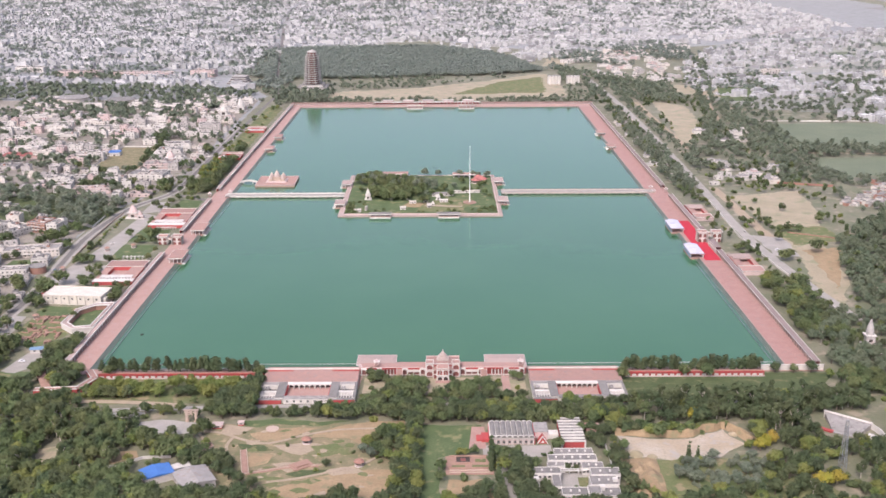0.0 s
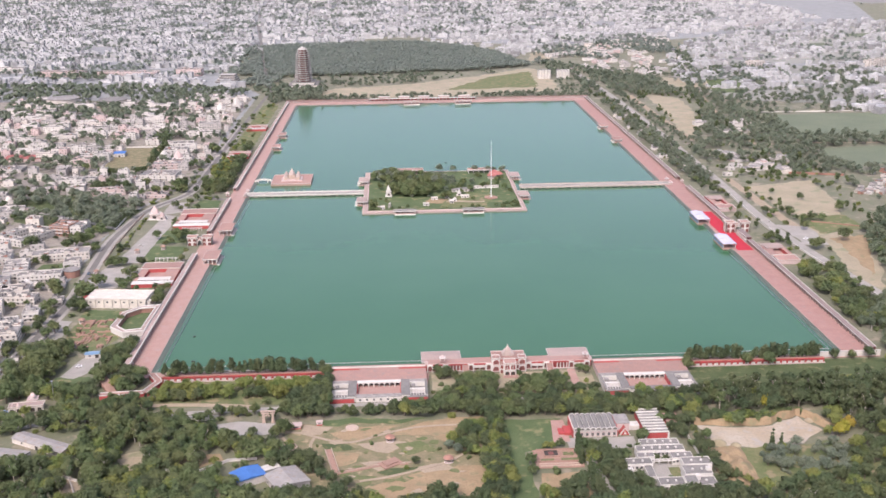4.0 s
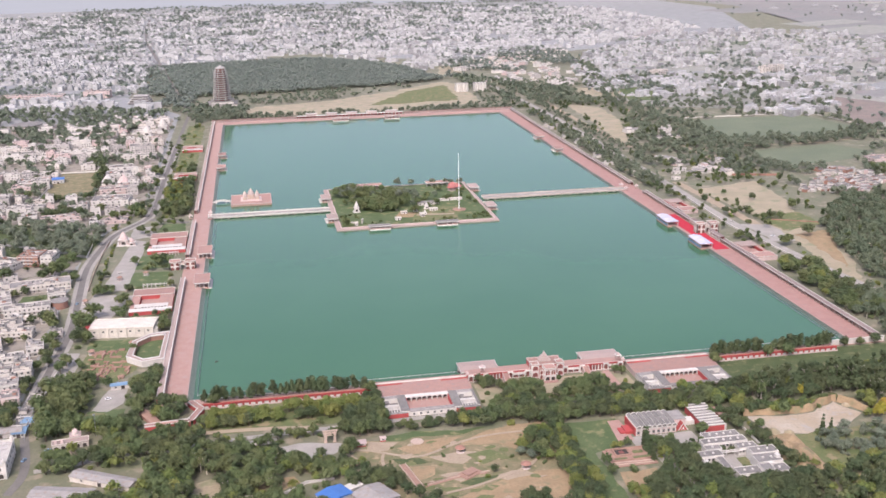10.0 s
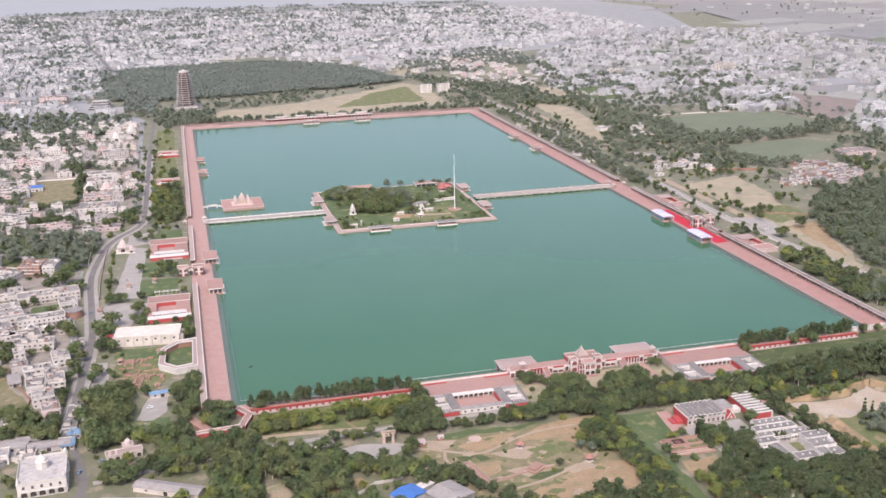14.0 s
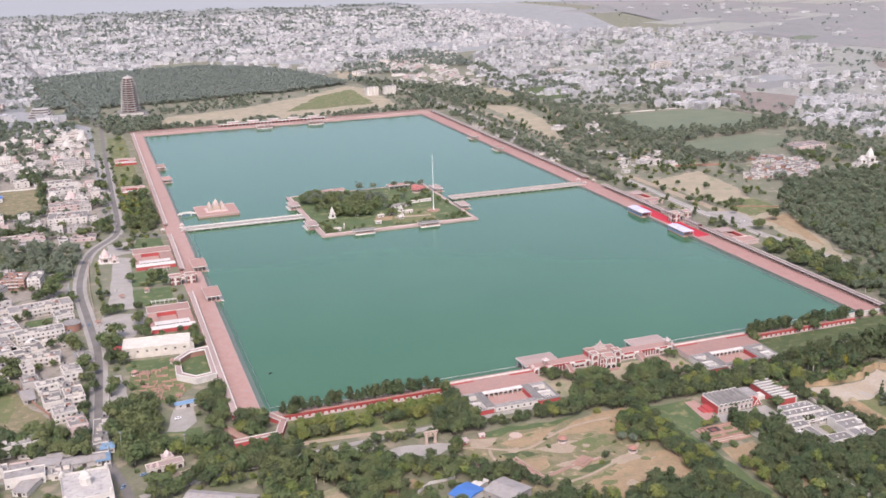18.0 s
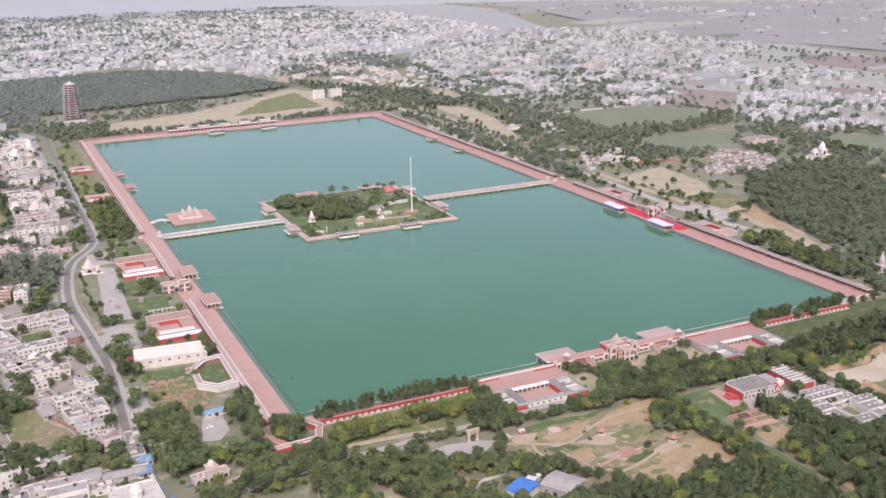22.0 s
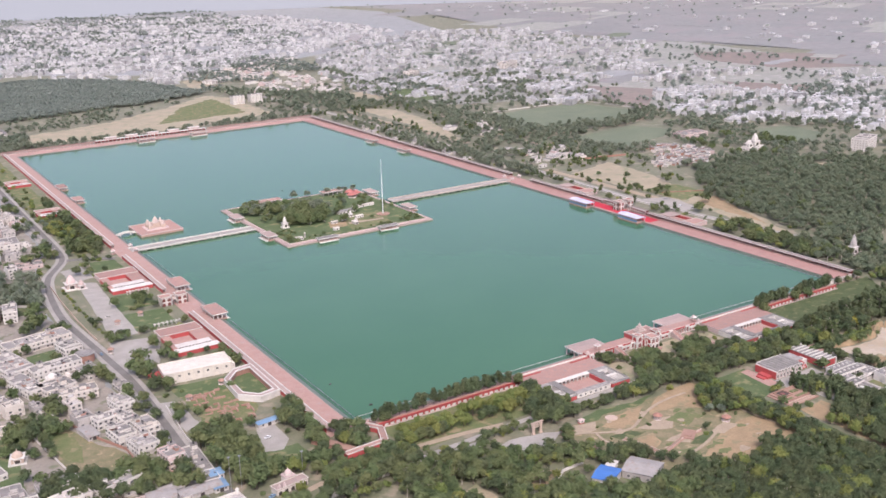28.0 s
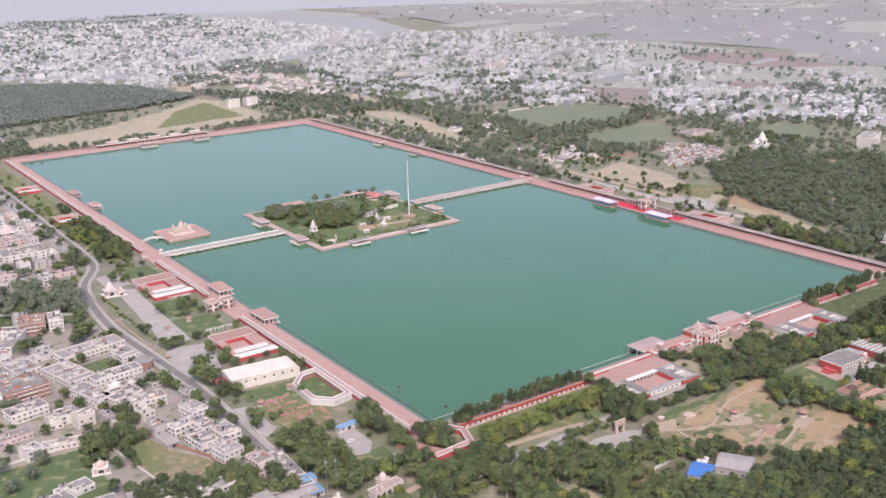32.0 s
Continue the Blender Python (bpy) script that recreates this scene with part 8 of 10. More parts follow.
def plant(kind, s, x, y, z, variant, turn):
    """A tree that stands as a thing of its own."""
    key = (kind, variant)
    m = Matrix.LocRotScale((x, y, z), Euler((0, 0, turn)), (s, s, s * (0.92 + 0.16 * ((variant * 7 + int(abs(x))) % 5) / 5)))
    if key not in PROTO:
        sh = SHAPE.get(kind, kind)
        t = new("tree" if kind != "bush" else "bush")
        t.matrix_basis = m
        tagged(t, LABEL[kind], "tree" if kind != "bush" else "bush", "trees behind the near bank")
        part("trunk", trunk_geo(sh, variant), M["palebark" if kind == "tall" else "bark"], t)
        mt = M[PALETTE[kind][variant % len(PALETTE[kind])]]
        V, F = crown(blobs_for(sh, variant * 13 + len(kind)), {"column": 480, "bush": 320, "tall": 560}.get(sh, 760), {"tall": 0.34, "column": 0.32}.get(sh, 0.4), variant)
        part("crown", quick_mesh("crown", V, F, [mt]), None, t)
        PROTO[key] = t
        return
    t = PROTO[key]
    c = t.copy()
    scene.collection.objects.link(c)
    c.matrix_basis = m
    for o in t.children:
        k = o.copy()
        scene.collection.objects.link(k)
        k.parent = c


rt = random.Random(42)


def fill(poly, spacing, kinds, s0, s1, keep=1.0, lines=(), avoid=(), tone=None, z=0.0, clump=0.0):
    """Trees scattered over a polygon on a jittered grid, off the given lines and out of the given polygons."""
    xs, ys = [p[0] for p in poly], [p[1] for p in poly]
    y = min(ys)
    while y < max(ys):
        x = min(xs)
        while x < max(xs):
            px, py = x + rt.uniform(-0.45, 0.45) * spacing, y + rt.uniform(-0.45, 0.45) * spacing
            if rt.random() < keep * (1.0 if not clump else max(0.0, 0.75 + 3.4 * noise.noise((px / clump, py / clump, 8.0)))) and inside(px, py, poly) and not any(near_line(px, py, li, d) for li, d in lines) and not any(inside(px, py, q) for q in avoid):
                tree_at(px, py, rt.choice(kinds), rt.uniform(s0, s1), z, tone)
            x += spacing
        y += spacing


def rect(x0, x1, y0, y1):
    return [(x0, y0), (x1, y0), (x1, y1), (x0, y1)]


CANAL = [(542, 481), (506, 281), (463, 54), (428, -177), (411, -359), (411, -476), (410, -535)]
B3 = ("broad",) * 11 + ("light",)
MIX = ("broad",) * 6 + ("tall",) * 2 + ("light",)
RN = ((ROAD_N, 5.0),)
# row by the red arcades, and the pale hedge trees in front of it
for x in np.arange(-234, -126, 4.4):
    if rt.random() < 0.88:
        tree_at(x + rt.uniform(-1.2, 1.2), -1105 + rt.uniform(-0.9, 0.9), "column", rt.uniform(1.1, 1.45))
for x in np.arange(121, 216, 4.6):
    if rt.random() < 0.9:
        tree_at(x + rt.uniform(-1, 1), -1105 + rt.uniform(-0.9, 0.9), "column", rt.uniform(1.0, 1.3))
for x in np.arange(-228, -128, 6.5):
    tree_at(x + rt.uniform(-1.5, 1.5), -1130 + rt.uniform(-3, 3), "light", rt.uniform(0.8, 1.1))
    if rt.random() < 0.6:
        tree_at(x + rt.uniform(-2, 2), -1142 + rt.uniform(-4, 4), rt.choice(("broad", "light", "light")), rt.uniform(0.7, 1.0))
for x in np.arange(-236, -130, 5.2):
    if rt.random() < 0.8:
        tree_at(x + rt.uniform(-1.5, 1.5), -1139 + rt.uniform(-2.0, 2.0), rt.choice(("light", "light", "broad")), rt.uniform(0.7, 1.0))
for x, y, s in ((-126, -1112, 1.0), (-125, -1122, 0.9), (-229, -1108, 1.0), (118, -1116, 1.0), (176, -1112, 1.1), (224, -1106, 0.8), (236, -1107, 0.7), (248, -1107, 0.9), (160, -1112, 0.9)):
    tree_at(x, y, "broad", s)
STAIRS = [rect(-35, -27, -1124, -1105), rect(19, 28, -1124, -1105), rect(36, 44, -1142, -1105), rect(-8, 2, -1124, -1105)]
GATE_GAP = [rect(-9, 2, -1134, -1105), rect(-58, -46, -1128, -1105), rect(44, 54, -1128, -1105)]
for q in ([(-42, -1144), (-16, -1146), (-12, -1132), (-20, -1125), (-35, -1126)], [(-2, -1144), (28, -1146), (33, -1136), (32, -1126), (4, -1128)]):
    fill(q, 5.0, ("broad",), 0.7, 0.95, 0.97, ((ROAD_N, 4.0),), STAIRS)
fill([(-57, -1126), (-37, -1126), (-40, -1114), (-54, -1114)], 5.5, ("broad",), 0.6, 0.8, 0.9, (), STAIRS)
fill(rect(-56, 52, -1147, -1120), 8.5, ("bush",), 0.5, 0.8, 0.6, RN, STAIRS + GATE_GAP)
fill(rect(-52, 48, -1120, -1113), 5.0, ("bush",), 0.5, 0.9, 0.6, RN, STAIRS + GATE_GAP)
for x, y, s in ((-50, -1116, 0.8), (-46, -1113, 0.7), (44, -1115, 0.7), (48, -1118, 0.75)):
    tree_at(x, y, "broad", s)
fill([(-126, -1171), (-76, -1172), (-48, -1173), (-24, -1180), (112, -1182), (112, -1146.5), (-126, -1146.5)], 5.6, B3, 0.75, 1.05, 0.97, (([(-62, -1152), (60, -1153)], 2.6),), [rect(-132, -86, -1172, -1105), rect(-99, -55, -1161, -1105), rect(-80, -60, -1163, -1105), rect(52, 70, -1161, -1105), rect(50, 118, -1154, -1105), rect(-150, -118, -1190, -1176)])
fill(rect(-270, -150, -1170, -1158), 5.5, ("broad", "bush", "light"), 0.45, 0.7, 0.8, ((ROAD_N, 4.5), ([(-264, -1166.5), (-190, -1166)], 3.6)))
fill(rect(-236, -150, -1155.5, -1150), 7.0, ("broad", "bush"), 0.4, 0.6, 0.5, ((ROAD_N, 3.2),))
fill([(-152, -1152), (-147, -1172), (-128, -1172), (-118, -1170), (-124, -1160), (-125, -1116), (-132, -1116), (-136, -1148)], 5.2, ("broad",), 0.9, 1.2, 0.97, ((ROAD_N, 3.0),), tone="leafdark")
fill(rect(-124, -86, -1171, -1162), 4.6, ("broad", "broad", "bush"), 0.5, 0.7, 0.95)
fill(rect(-300, -236, -1166, -1132), 6.2, B3, 0.75, 1.05, 0.95, ((ROAD_N, 4.5),), [rect(-276, -236, -1140, -1130), rect(-326, -294, -1160, -1130)])
fill([(-278, -1052), (-267, -1040), (-266, -1100), (-246, -1106), (-246, -1126), (-300, -1134), (-332, -1134), (-332, -1052), (-306, -1054), (-306, -1098), (-280, -1098)], 6.2, B3, 0.8, 1.15, 0.97, ((ROAD_L, 8.0),), [rect(-276, -266, -1132, -1102), rect(-316, -282, -1122, -1056)])
fill([(-320, -1180), (-262, -1182), (-190, -1180), (-190, -1200), (-205, -1212), (-180, -1230), (-212, -1236), (-222, -1320), (-310, -1320)], 6.2, MIX, 0.75, 1.15, 0.97, ((ROAD_L, 8.0),), [rect(-330, -266, -1222, -1180), rect(-238, -190, -1190, -1176), rect(-240, -222, -1236, -1206), rect(-262, -246, -1262, -1240), rect(-214, -196, -1262, -1240), [(-186, -1172), (-150, -1174), (-150, -1200), (-188, -1200)]])
fill([(-326, -1184), (-262, -1170), (-240, -1168), (-240, -1155), (-262, -1156), (-326, -1166)], 5.0, ("broad",), 0.85, 1.15, 0.75, ((ROAD_N, 2.6),))
fill([(-262, -1172), (-200, -1172), (-196, -1184), (-240, -1186), (-262, -1184)], 5.6, ("broad", "broad", "bush"), 0.7, 1.0, 0.9)
fill([(-222, -1240), (-182, -1238), (-165, -1262), (-120, -1266), (-112, -1310), (-30, -1310), (-30, -1360), (-240, -1360)], 6.2, B3, 0.8, 1.1, 0.97)
fill([(-178, -1202), (-156, -1204), (-150, -1224), (-126, -1222), (-118, -1244), (-150, -1232), (-165, -1212), (-180, -1212)], 6, B3, 0.6, 0.85, 0.9)
fill([(-45, -1196), (-22, -1182), (-16, -1182), (-18, -1320), (-34, -1320), (-30, -1240), (-36, -1222), (-52, -1214)], 5.6, ("broad", "broad", "light"), 0.65, 0.95, 0.97)
fill(rect(-135, -30, -1275, -1190), 10, ("bush",), 0.25, 0.5, 0.22)
for x, y, s in ((-45, -1221, 0.7), (-50, -1216, 0.65), (-40, -1214, 0.7), (-46, -1208, 0.6), (-38, -1222, 0.6)):
    tree_at(x, y, "broad", s, tone="leafdusty")
for x, y, s in ((-190, -1164, 0.85), (-178, -1166, 0.85), (-168, -1164, 0.8), (-174, -1165, 0.6), (-181, -1202, 1.1), (-177, -1197, 0.8), (-168, -1208, 0.9), (-163, -1204, 0.7), (-148, -1192, 1.05), (-152, -1197, 0.9), (-145, -1187, 0.7), (-143, -1227, 1.0), (-136, -1226, 0.9), (-130, -1229, 0.95), (-124, -1232, 0.8), (-150, -1222, 0.8), (-200, -1190, 1.0), (-206, -1196, 1.0), (-70, -1232, 0.55), (-62, -1274, 0.8), (-54, -1270, 0.7), (-70, -1278, 0.8), (-116, -1250, 0.8), (-108, -1256, 0.8), (-122, -1246, 0.8)):
    tree_at(x, y, "broad", s)
fill([(22, -1222), (44, -1220), (42, -1262), (50, -1284), (100, -1286), (100, -1350), (40, -1350), (34, -1260)], 5.8, B3, 0.65, 0.95, 0.97, (([(28, -1213), (30, -1240), (36, -1290), (44, -1340)], 4.0),))
fill(rect(20, 62, -1184, -1172), 7, B3, 0.7, 0.9, 0.8)
fill(rect(79, 100, -1214, -1160), 7, B3, 0.7, 1.0, 0.8)
fill(rect(94, 106, -1262, -1214), 6.5, B3, 0.6, 0.9, 0.8)
fill([(112, -1150), (262, -1142), (262, -1170), (225, -1172), (182, -1184), (112, -1180)], 6.2, MIX, 0.7, 1.25, 0.95, ((ROAD_N, 3.0),), tone="leafdark")
fill([(100, -1181), (176, -1183), (176, -1189), (166, -1184), (146, -1193), (100, -1192)], 4.4, ("bush",), 0.7, 1.1, 0.95)
for x, y, kind, s in ((101, -1187, "light", 1.2), (115, -1277, "light", 1.0), (112, -1282, "light", 0.9), (137, -1226, "cypress", 1.0), (142, -1227, "cypress", 0.8), (143, -1228, "bush", 0.9), (133, -1229, "bush", 0.8), (196, -1196, "tall", 1.5), (193, -1190, "tall", 1.4), (203, -1212, "tall", 1.3)):
    tree_at(x, y, kind, s)
fill([(124, -1230), (172, -1224), (180, -1232), (170, -1262), (140, -1262), (122, -1246)], 5.4, ("bush", "bush", "broad", "light"), 0.5, 0.85, 0.72, tone="leafdusty")
fill([(180, -1186), (222, -1176), (226, -1204), (262, -1204), (300, -1140), (330, -1300), (110, -1330), (104, -1280), (122, -1276), (140, -1264), (172, -1264), (182, -1232), (176, -1224)], 6.4, ("broad", "broad", "broad", "tall", "light", "bush"), 0.6, 1.05, 0.85, ((ROAD_N, 5.0),), [rect(222, 266, -1208, -1168), rect(210, 232, -1246, -1228), rect(176, 198, -1226, -1203), rect(196, 218, -1268, -1250), rect(98, 122, -1276, -1222)])
for x, y in ((186, -1212), (190, -1208), (181, -1216), (206, -1256), (201, -1259), (212, -1254), (152, -1176)):
    tree_at(x, y, "yellow", rt.uniform(0.8, 1.0))
fill([(266, -1106), (300, -1120), (330, -1180), (430, -1180), (640, -1100), (720, -860), (560, -700), (466, -700), (420, -749), (378, -808), (352, -890), (336, -960), (343, -1001), (322, -1001), (300, -1000), (290, -1030), (268, -1040)], 8.2, ("broad",) * 6 + ("tall", "bush"), 0.7, 1.15, 0.96, ((ROAD_R, 6.0), (ROAD_N, 5.0)), [rect(294, 320, -1070, -1048), [(592, -776), (627, -790), (612, -806), (585, -808)]], tone="leafwood")
fill(rect(266, 300, -1050, -920), 7.5, B3, 0.8, 1.2, 0.85, ((ROAD_R, 6.0),))
fill(rect(267, 292, -840, -735), 11, ("broad", "bush"), 0.5, 0.8, 0.5, ((ROAD_R, 7.0),), [rect(264, 276, -812, -778)])
fill(rect(266, 296, -600, -300), 8.5, MIX, 0.8, 1.2, 0.75, ((ROAD_R, 7.0),), tone="leafdusty")
fill(rect(266, 296, -300, -40), 9.5, MIX, 0.6, 1.0, 0.6, ((ROAD_R, 8.0),), tone="leafdusty")
fill([(310, -350), (350, -345), (415, -140), (440, -60), (495, -255), (488, -390), (465, -505), (480, -560), (383, -578), (312, -580)], 9.0, MIX, 0.8, 1.3, 0.56, ((ROAD_R, 10.0), (CANAL, 5.0)), [rect(330, 400, -470, -430), rect(312, 394, -585, -515), rect(326, 342, -375, 30)], tone="leafdusty")
fill(rect(308, 327, -340, 60), 8, B3, 0.5, 0.8, 0.5, ((ROAD_R, 6.0),), tone="leafdusty")
fill([(486, -362), (609, -392), (727, -326), (735, -350), (622, -422), (488, -428)], 9.0, ("broad", "tall"), 0.9, 1.3, 0.9, tone="leafdusty")
fill([(415, -90), (440, -95), (585, 560), (555, 560)], 9.0, ("broad", "tall"), 0.8, 1.2, 0.85, ((CANAL, 5.0),), tone="leafdusty")
fill([(600, -520), (680, -560), (700, -680), (600, -720), (560, -690), (570, -600)], 11, ("broad",), 0.8, 1.2, 0.6, (), [rect(590, 650, -690, -530)])
fill([(270, 60), (420, -10), (415, 160), (340, 330), (240, 470), (235, 260), (268, 250)], 11, MIX, 0.8, 1.2, 0.75, ((ROAD_R, 7.0),), [rect(190, 280, 210, 260)], tone="leafdusty")
for x, y, s in ((345, -838, 1.3), (322, -800, 1.0), (333, -770, 0.9), (352, -770, 0.9), (360, -690, 0.9), (340, -660, 0.7), (300, -930, 1.2)):
    tree_at(x, y, "broad", s)
fill([(262, -1204), (300, -1140), (262, -1142), (262, -1108), (300, -1120), (330, -1180), (430, -1180), (420, -1340), (326, -1340)], 7.5, MIX, 0.8, 1.2, 0.96, (), [rect(224, 262, -1206, -1170), rect(294, 320, -1070, -1048)], tone="leaf")
for x, y, s in ((134, -1158, 1.3), (143, -1163, 1.2), (150, -1157, 1.2), (160, -1162, 1.4), (171, -1160, 1.2), (183, -1164, 1.5), (190, -1170, 1.6), (197, -1168, 1.5), (204, -1176, 1.5), (210, -1180, 1.4), (215, -1172, 1.3), (208, -1190, 1.4), (214, -1196, 1.3), (202, -1186, 1.3), (222, -1164, 1.3), (232, -1160, 1.2)):
    tree_at(x, y, "tall", s)
fill([(94, -1188), (114, -1184), (116, -1194), (100, -1202)], 5.5, B3, 0.7, 0.95, 0.9)
fill([(33, -1224), (44, -1232), (44, -1262), (50, -1280), (40, -1290), (34, -1260)], 5.0, ("broad",), 0.75, 1.05, 0.95, tone="leafdark")
fill([(50, -1277), (96, -1276), (100, -1268), (104, -1290), (50, -1292)], 5.2, ("broad",), 0.75, 1.05, 0.95, tone="leafdark")
for x, y, s in ((52, -1258, 0.75), (52.5, -1263, 0.7), (68, -1263, 0.5), (66, -1238, 0.5), (71, -1240, 0.5), (94, -1234, 0.9), (97, -1242, 0.8), (95, -1227, 0.8), (54, -1270, 0.85)):
    tree_at(x, y, "broad", s)
for x, y, s in ((24, -1226, 1.35), (25, -1220, 1.2), (24.5, -1232, 1.1), (24, -1238, 1.0)):
    tree_at(x, y, "cypress", s)
fill([(-2, -1266), (26, -1258), (34, -1300), (40, -1350), (-6, -1350)], 6.0, B3, 0.65, 1.0, 0.9, (([(28, -1213), (30, -1240), (36, -1290), (44, -1340)], 4.0),))
fill([(34, -1222), (62, -1222), (62, -1214), (40, -1212)], 6.5, ("broad", "bush"), 0.4, 0.6, 0.6)
for y in np.arange(-1248, -1330, -5.5):
    tree_at(26 + (-1240 - y) * 0.13, y, "cypress", rt.uniform(0.7, 1.0))
    tree_at(37 + (-1240 - y) * 0.13, y, "cypress", rt.uniform(0.6, 0.9))
fill([(-126, -1262), (-104, -1266), (-88, -1284), (-72, -1274), (-56, -1268), (-42, -1276), (-22, -1272), (-18, -1340), (-126, -1340)], 5.8, MIX, 0.75, 1.1, 0.96)
for x, y, s in ((-378, -796, 1.6), (-370, -788, 1.2), (-386, -806, 1.2), (-420, -803, 1.5), (-319, -578, 1.4), (-334, -936, 1.5), (-333, -853, 0.9), (-284, -776, 1.0), (-328, -918, 1.5), (-333, -966, 1.2), (-326, -974, 1.0), (-308, -780, 1.0)):
    tree_at(x, y, "broad", s)
for x, y, s in ((-182, -1204, 0.8), (-175, -1203, 0.85), (-169, -1206, 0.8), (-161, -1206, 0.8), (-154, -1204, 0.7), (-189, -1200, 0.85), (-195, -1196, 0.9)):
    tree_at(x, y, "broad", s)
for x, y, s in ((308, -862, 1.3), (314, -858, 1.1), (341, -768, 1.1), (329, -740, 0.9), (283, -916, 1.1)):
    tree_at(x, y, "broad", s)
# gardens west of the tank
for x, y, r in ((-270, -452, 1.35), (-271, -478, 1.3), (-270, -508, 1.45), (-272, -560, 1.4), (-278, -574, 1.2), (-268, -580, 1.3), (-286, -570, 1.0), (-290, -585, 0.9), (-284, -440, 0.8)):
    tree_at(x, y, "broad", r)
for x, y in ((-287, -480), (-285, -490), (-289, -470), (-284, -462), (-290, -498)):
    tree_at(x, y, "bush", 1.2, tone="leafyellow")
fill([(-275, -350), (-269, -350), (-267, -600), (-273, -600)], 6.5, ("broad",), 0.85, 1.15, 0.85, (), [rect(-294, -262, -430, -394)], tone="leafdark")
fill([(-297, -560), (-270, -560), (-270, -596), (-297, -596)], 7.5, ("broad",), 0.9, 1.25, 0.9, ((ROAD_L, 6.0),))
fill([(-296, -470), (-280, -470), (-280, -540), (-296, -540)], 7.0, ("light", "light", "broad"), 0.7, 1.0, 0.8, ((ROAD_L, 6.0),))
fill([(-404, -280), (-386, -300), (-378, -450), (-386, -462), (-390, -340), (-410, -300)], 8.0, ("broad",), 0.95, 1.35, 0.9, tone="leafdark")
fill([(-444, -500), (-410, -512), (-380, -500), (-380, -490), (-412, -500), (-444, -490)], 7.0, ("broad",), 0.7, 0.95, 0.9)
fill([(-440, -575), (-366, -565), (-366, -578), (-440, -592)], 9.0, ("broad",), 1.0, 1.4, 0.85, tone="leafdark")
for x, y, s in ((-316, -383, 1.35), (-319, -376, 1.2), (-312, -390, 1.1), (-326, -470, 1.1), (-322, -462, 0.9), (-330, -478, 0.9), (-323, -586, 1.3), (-329, -580, 1.1), (-318, -594, 1.0), (-364, -570, 1.1), (-457, -482, 1.2), (-345, -610, 1.2), (-376, -794, 1.2), (-387, -805, 1.0), (-358, -816, 0.9), (-311, -893, 1.0), (-311, -916, 0.9), (-333, -864, 0.9), (-328, -862, 0.8), (-272, -938, 0.9), (-271, -950, 0.9), (-272, -962, 0.8), (-290, -780, 1.1), (-286, -784, 0.9), (-360, -928, 1.3)):
    tree_at(x, y, "broad", s)
fill(rect(-296, -270, -600, -20), 9.5, ("broad", "light", "bush"), 0.5, 1.0, 0.24, ((ROAD_L, 7.0),), [rect(-294, -262, -246, -210), rect(-296, -262, -430, -394)])
fill([(-405, -632), (-346, -648), (-352, -745), (-392, -748)], 12.0, ("broad",), 1.0, 1.5, 0.75, ((ROAD_L, 7.0),), tone="leafdusty")
fill([(-505, -620), (-446, -592), (-408, -640), (-395, -740), (-470, -700)], 13.0, ("broad",), 1.0, 1.5, 0.75, (([(-352, -745), (-400, -706), (-470, -660), (-600, -600)], 6.0),), tone="leafdusty")
for x, y, s in ((-334, -945, 1.25), (-328, -938, 1.1), (-339, -930, 1.1), (-307, -882, 0.9), (-306, -925, 0.9), (-321, -858, 0.9), (-326, -857, 0.8), (-283, -776, 0.9), (-277, -780, 0.7), (-302, -902, 0.8), (-313, -948, 0.7), (-335, -970, 1.0), (-326, -972, 0.9), (-272, -946, 0.8), (-268, -958, 0.8), (-269, -928, 0.7), (-290, -1000, 0.7), (-312, -668, 1.1), (-305, -676, 0.7), (-368, -756, 1.2), (-376, -768, 1.1), (-424, -800, 1.2), (-432, -880, 0.9), (-423, -902, 0.9), (-420, -928, 1.1), (-366, -918, 1.0), (-358, -930, 1.0), (-356, -938, 0.9), (-400, -962, 1.2), (-404, -972, 1.1), (-398, -975, 0.9), (-352, -965, 1.0), (-350, -1000, 0.9), (-348, -1015, 0.9), (-347, -985, 1.0), (-412, -985, 1.0), (-420, -990, 0.9), (-410, -1000, 1.0), (-425, -1000, 0.9), (-330, -1070, 1.3), (-322, -1098, 1.4), (-334, -1112, 1.3), (-326, -1122, 1.3)):
    tree_at(x, y, "broad", s)
for y in np.arange(-835, -700, 9):
    tree_at(-335 + rt.uniform(-1, 1), y, "bush", rt.uniform(0.4, 0.7))
fill(rect(-330, -268, -1055, -965), 15, ("bush", "broad"), 0.4, 0.7, 0.4, (), [rect(-296, -262, -1040, -970)])
fill([(-338, -1140), (-318, -1140), (-317, -1102), (-317, -1060), (-341, -1056)], 9.5, ("broad",), 1.15, 1.5, 0.95, ((ROAD_L, 8.0),), tone="leaf")
for x, y, s in ((-313, -1092, 1.15), (-312, -1064, 0.9), (-283, -1072, 1.0), (-279, -1082, 1.0), (-281, -1062, 0.9), (-304, -1128, 0.9), (-294, -1124, 0.8)):
    tree_at(x, y, "broad", s)
fill(rect(-357, -350, -1060, -940), 7, ("broad",), 0.7, 1.0, 0.8, ((ROAD_L, 5.5),))
fill(rect(-338, -331, -1060, -985), 7, ("broad",), 0.8, 1.1, 0.8, ((ROAD_L, 5.5),))
fill([(-438, -978), (-402, -985), (-396, -1000), (-430, -1004)], 6.5, ("broad",), 0.8, 1.2, 0.95)
for x, y, s in ((-386, -1078, 1.35), (-376, -1080, 1.4), (-381, -1088, 1.3), (-370, -1088, 1.1), (-392, -1086, 1.1)):
    tree_at(x, y, "broad", s)
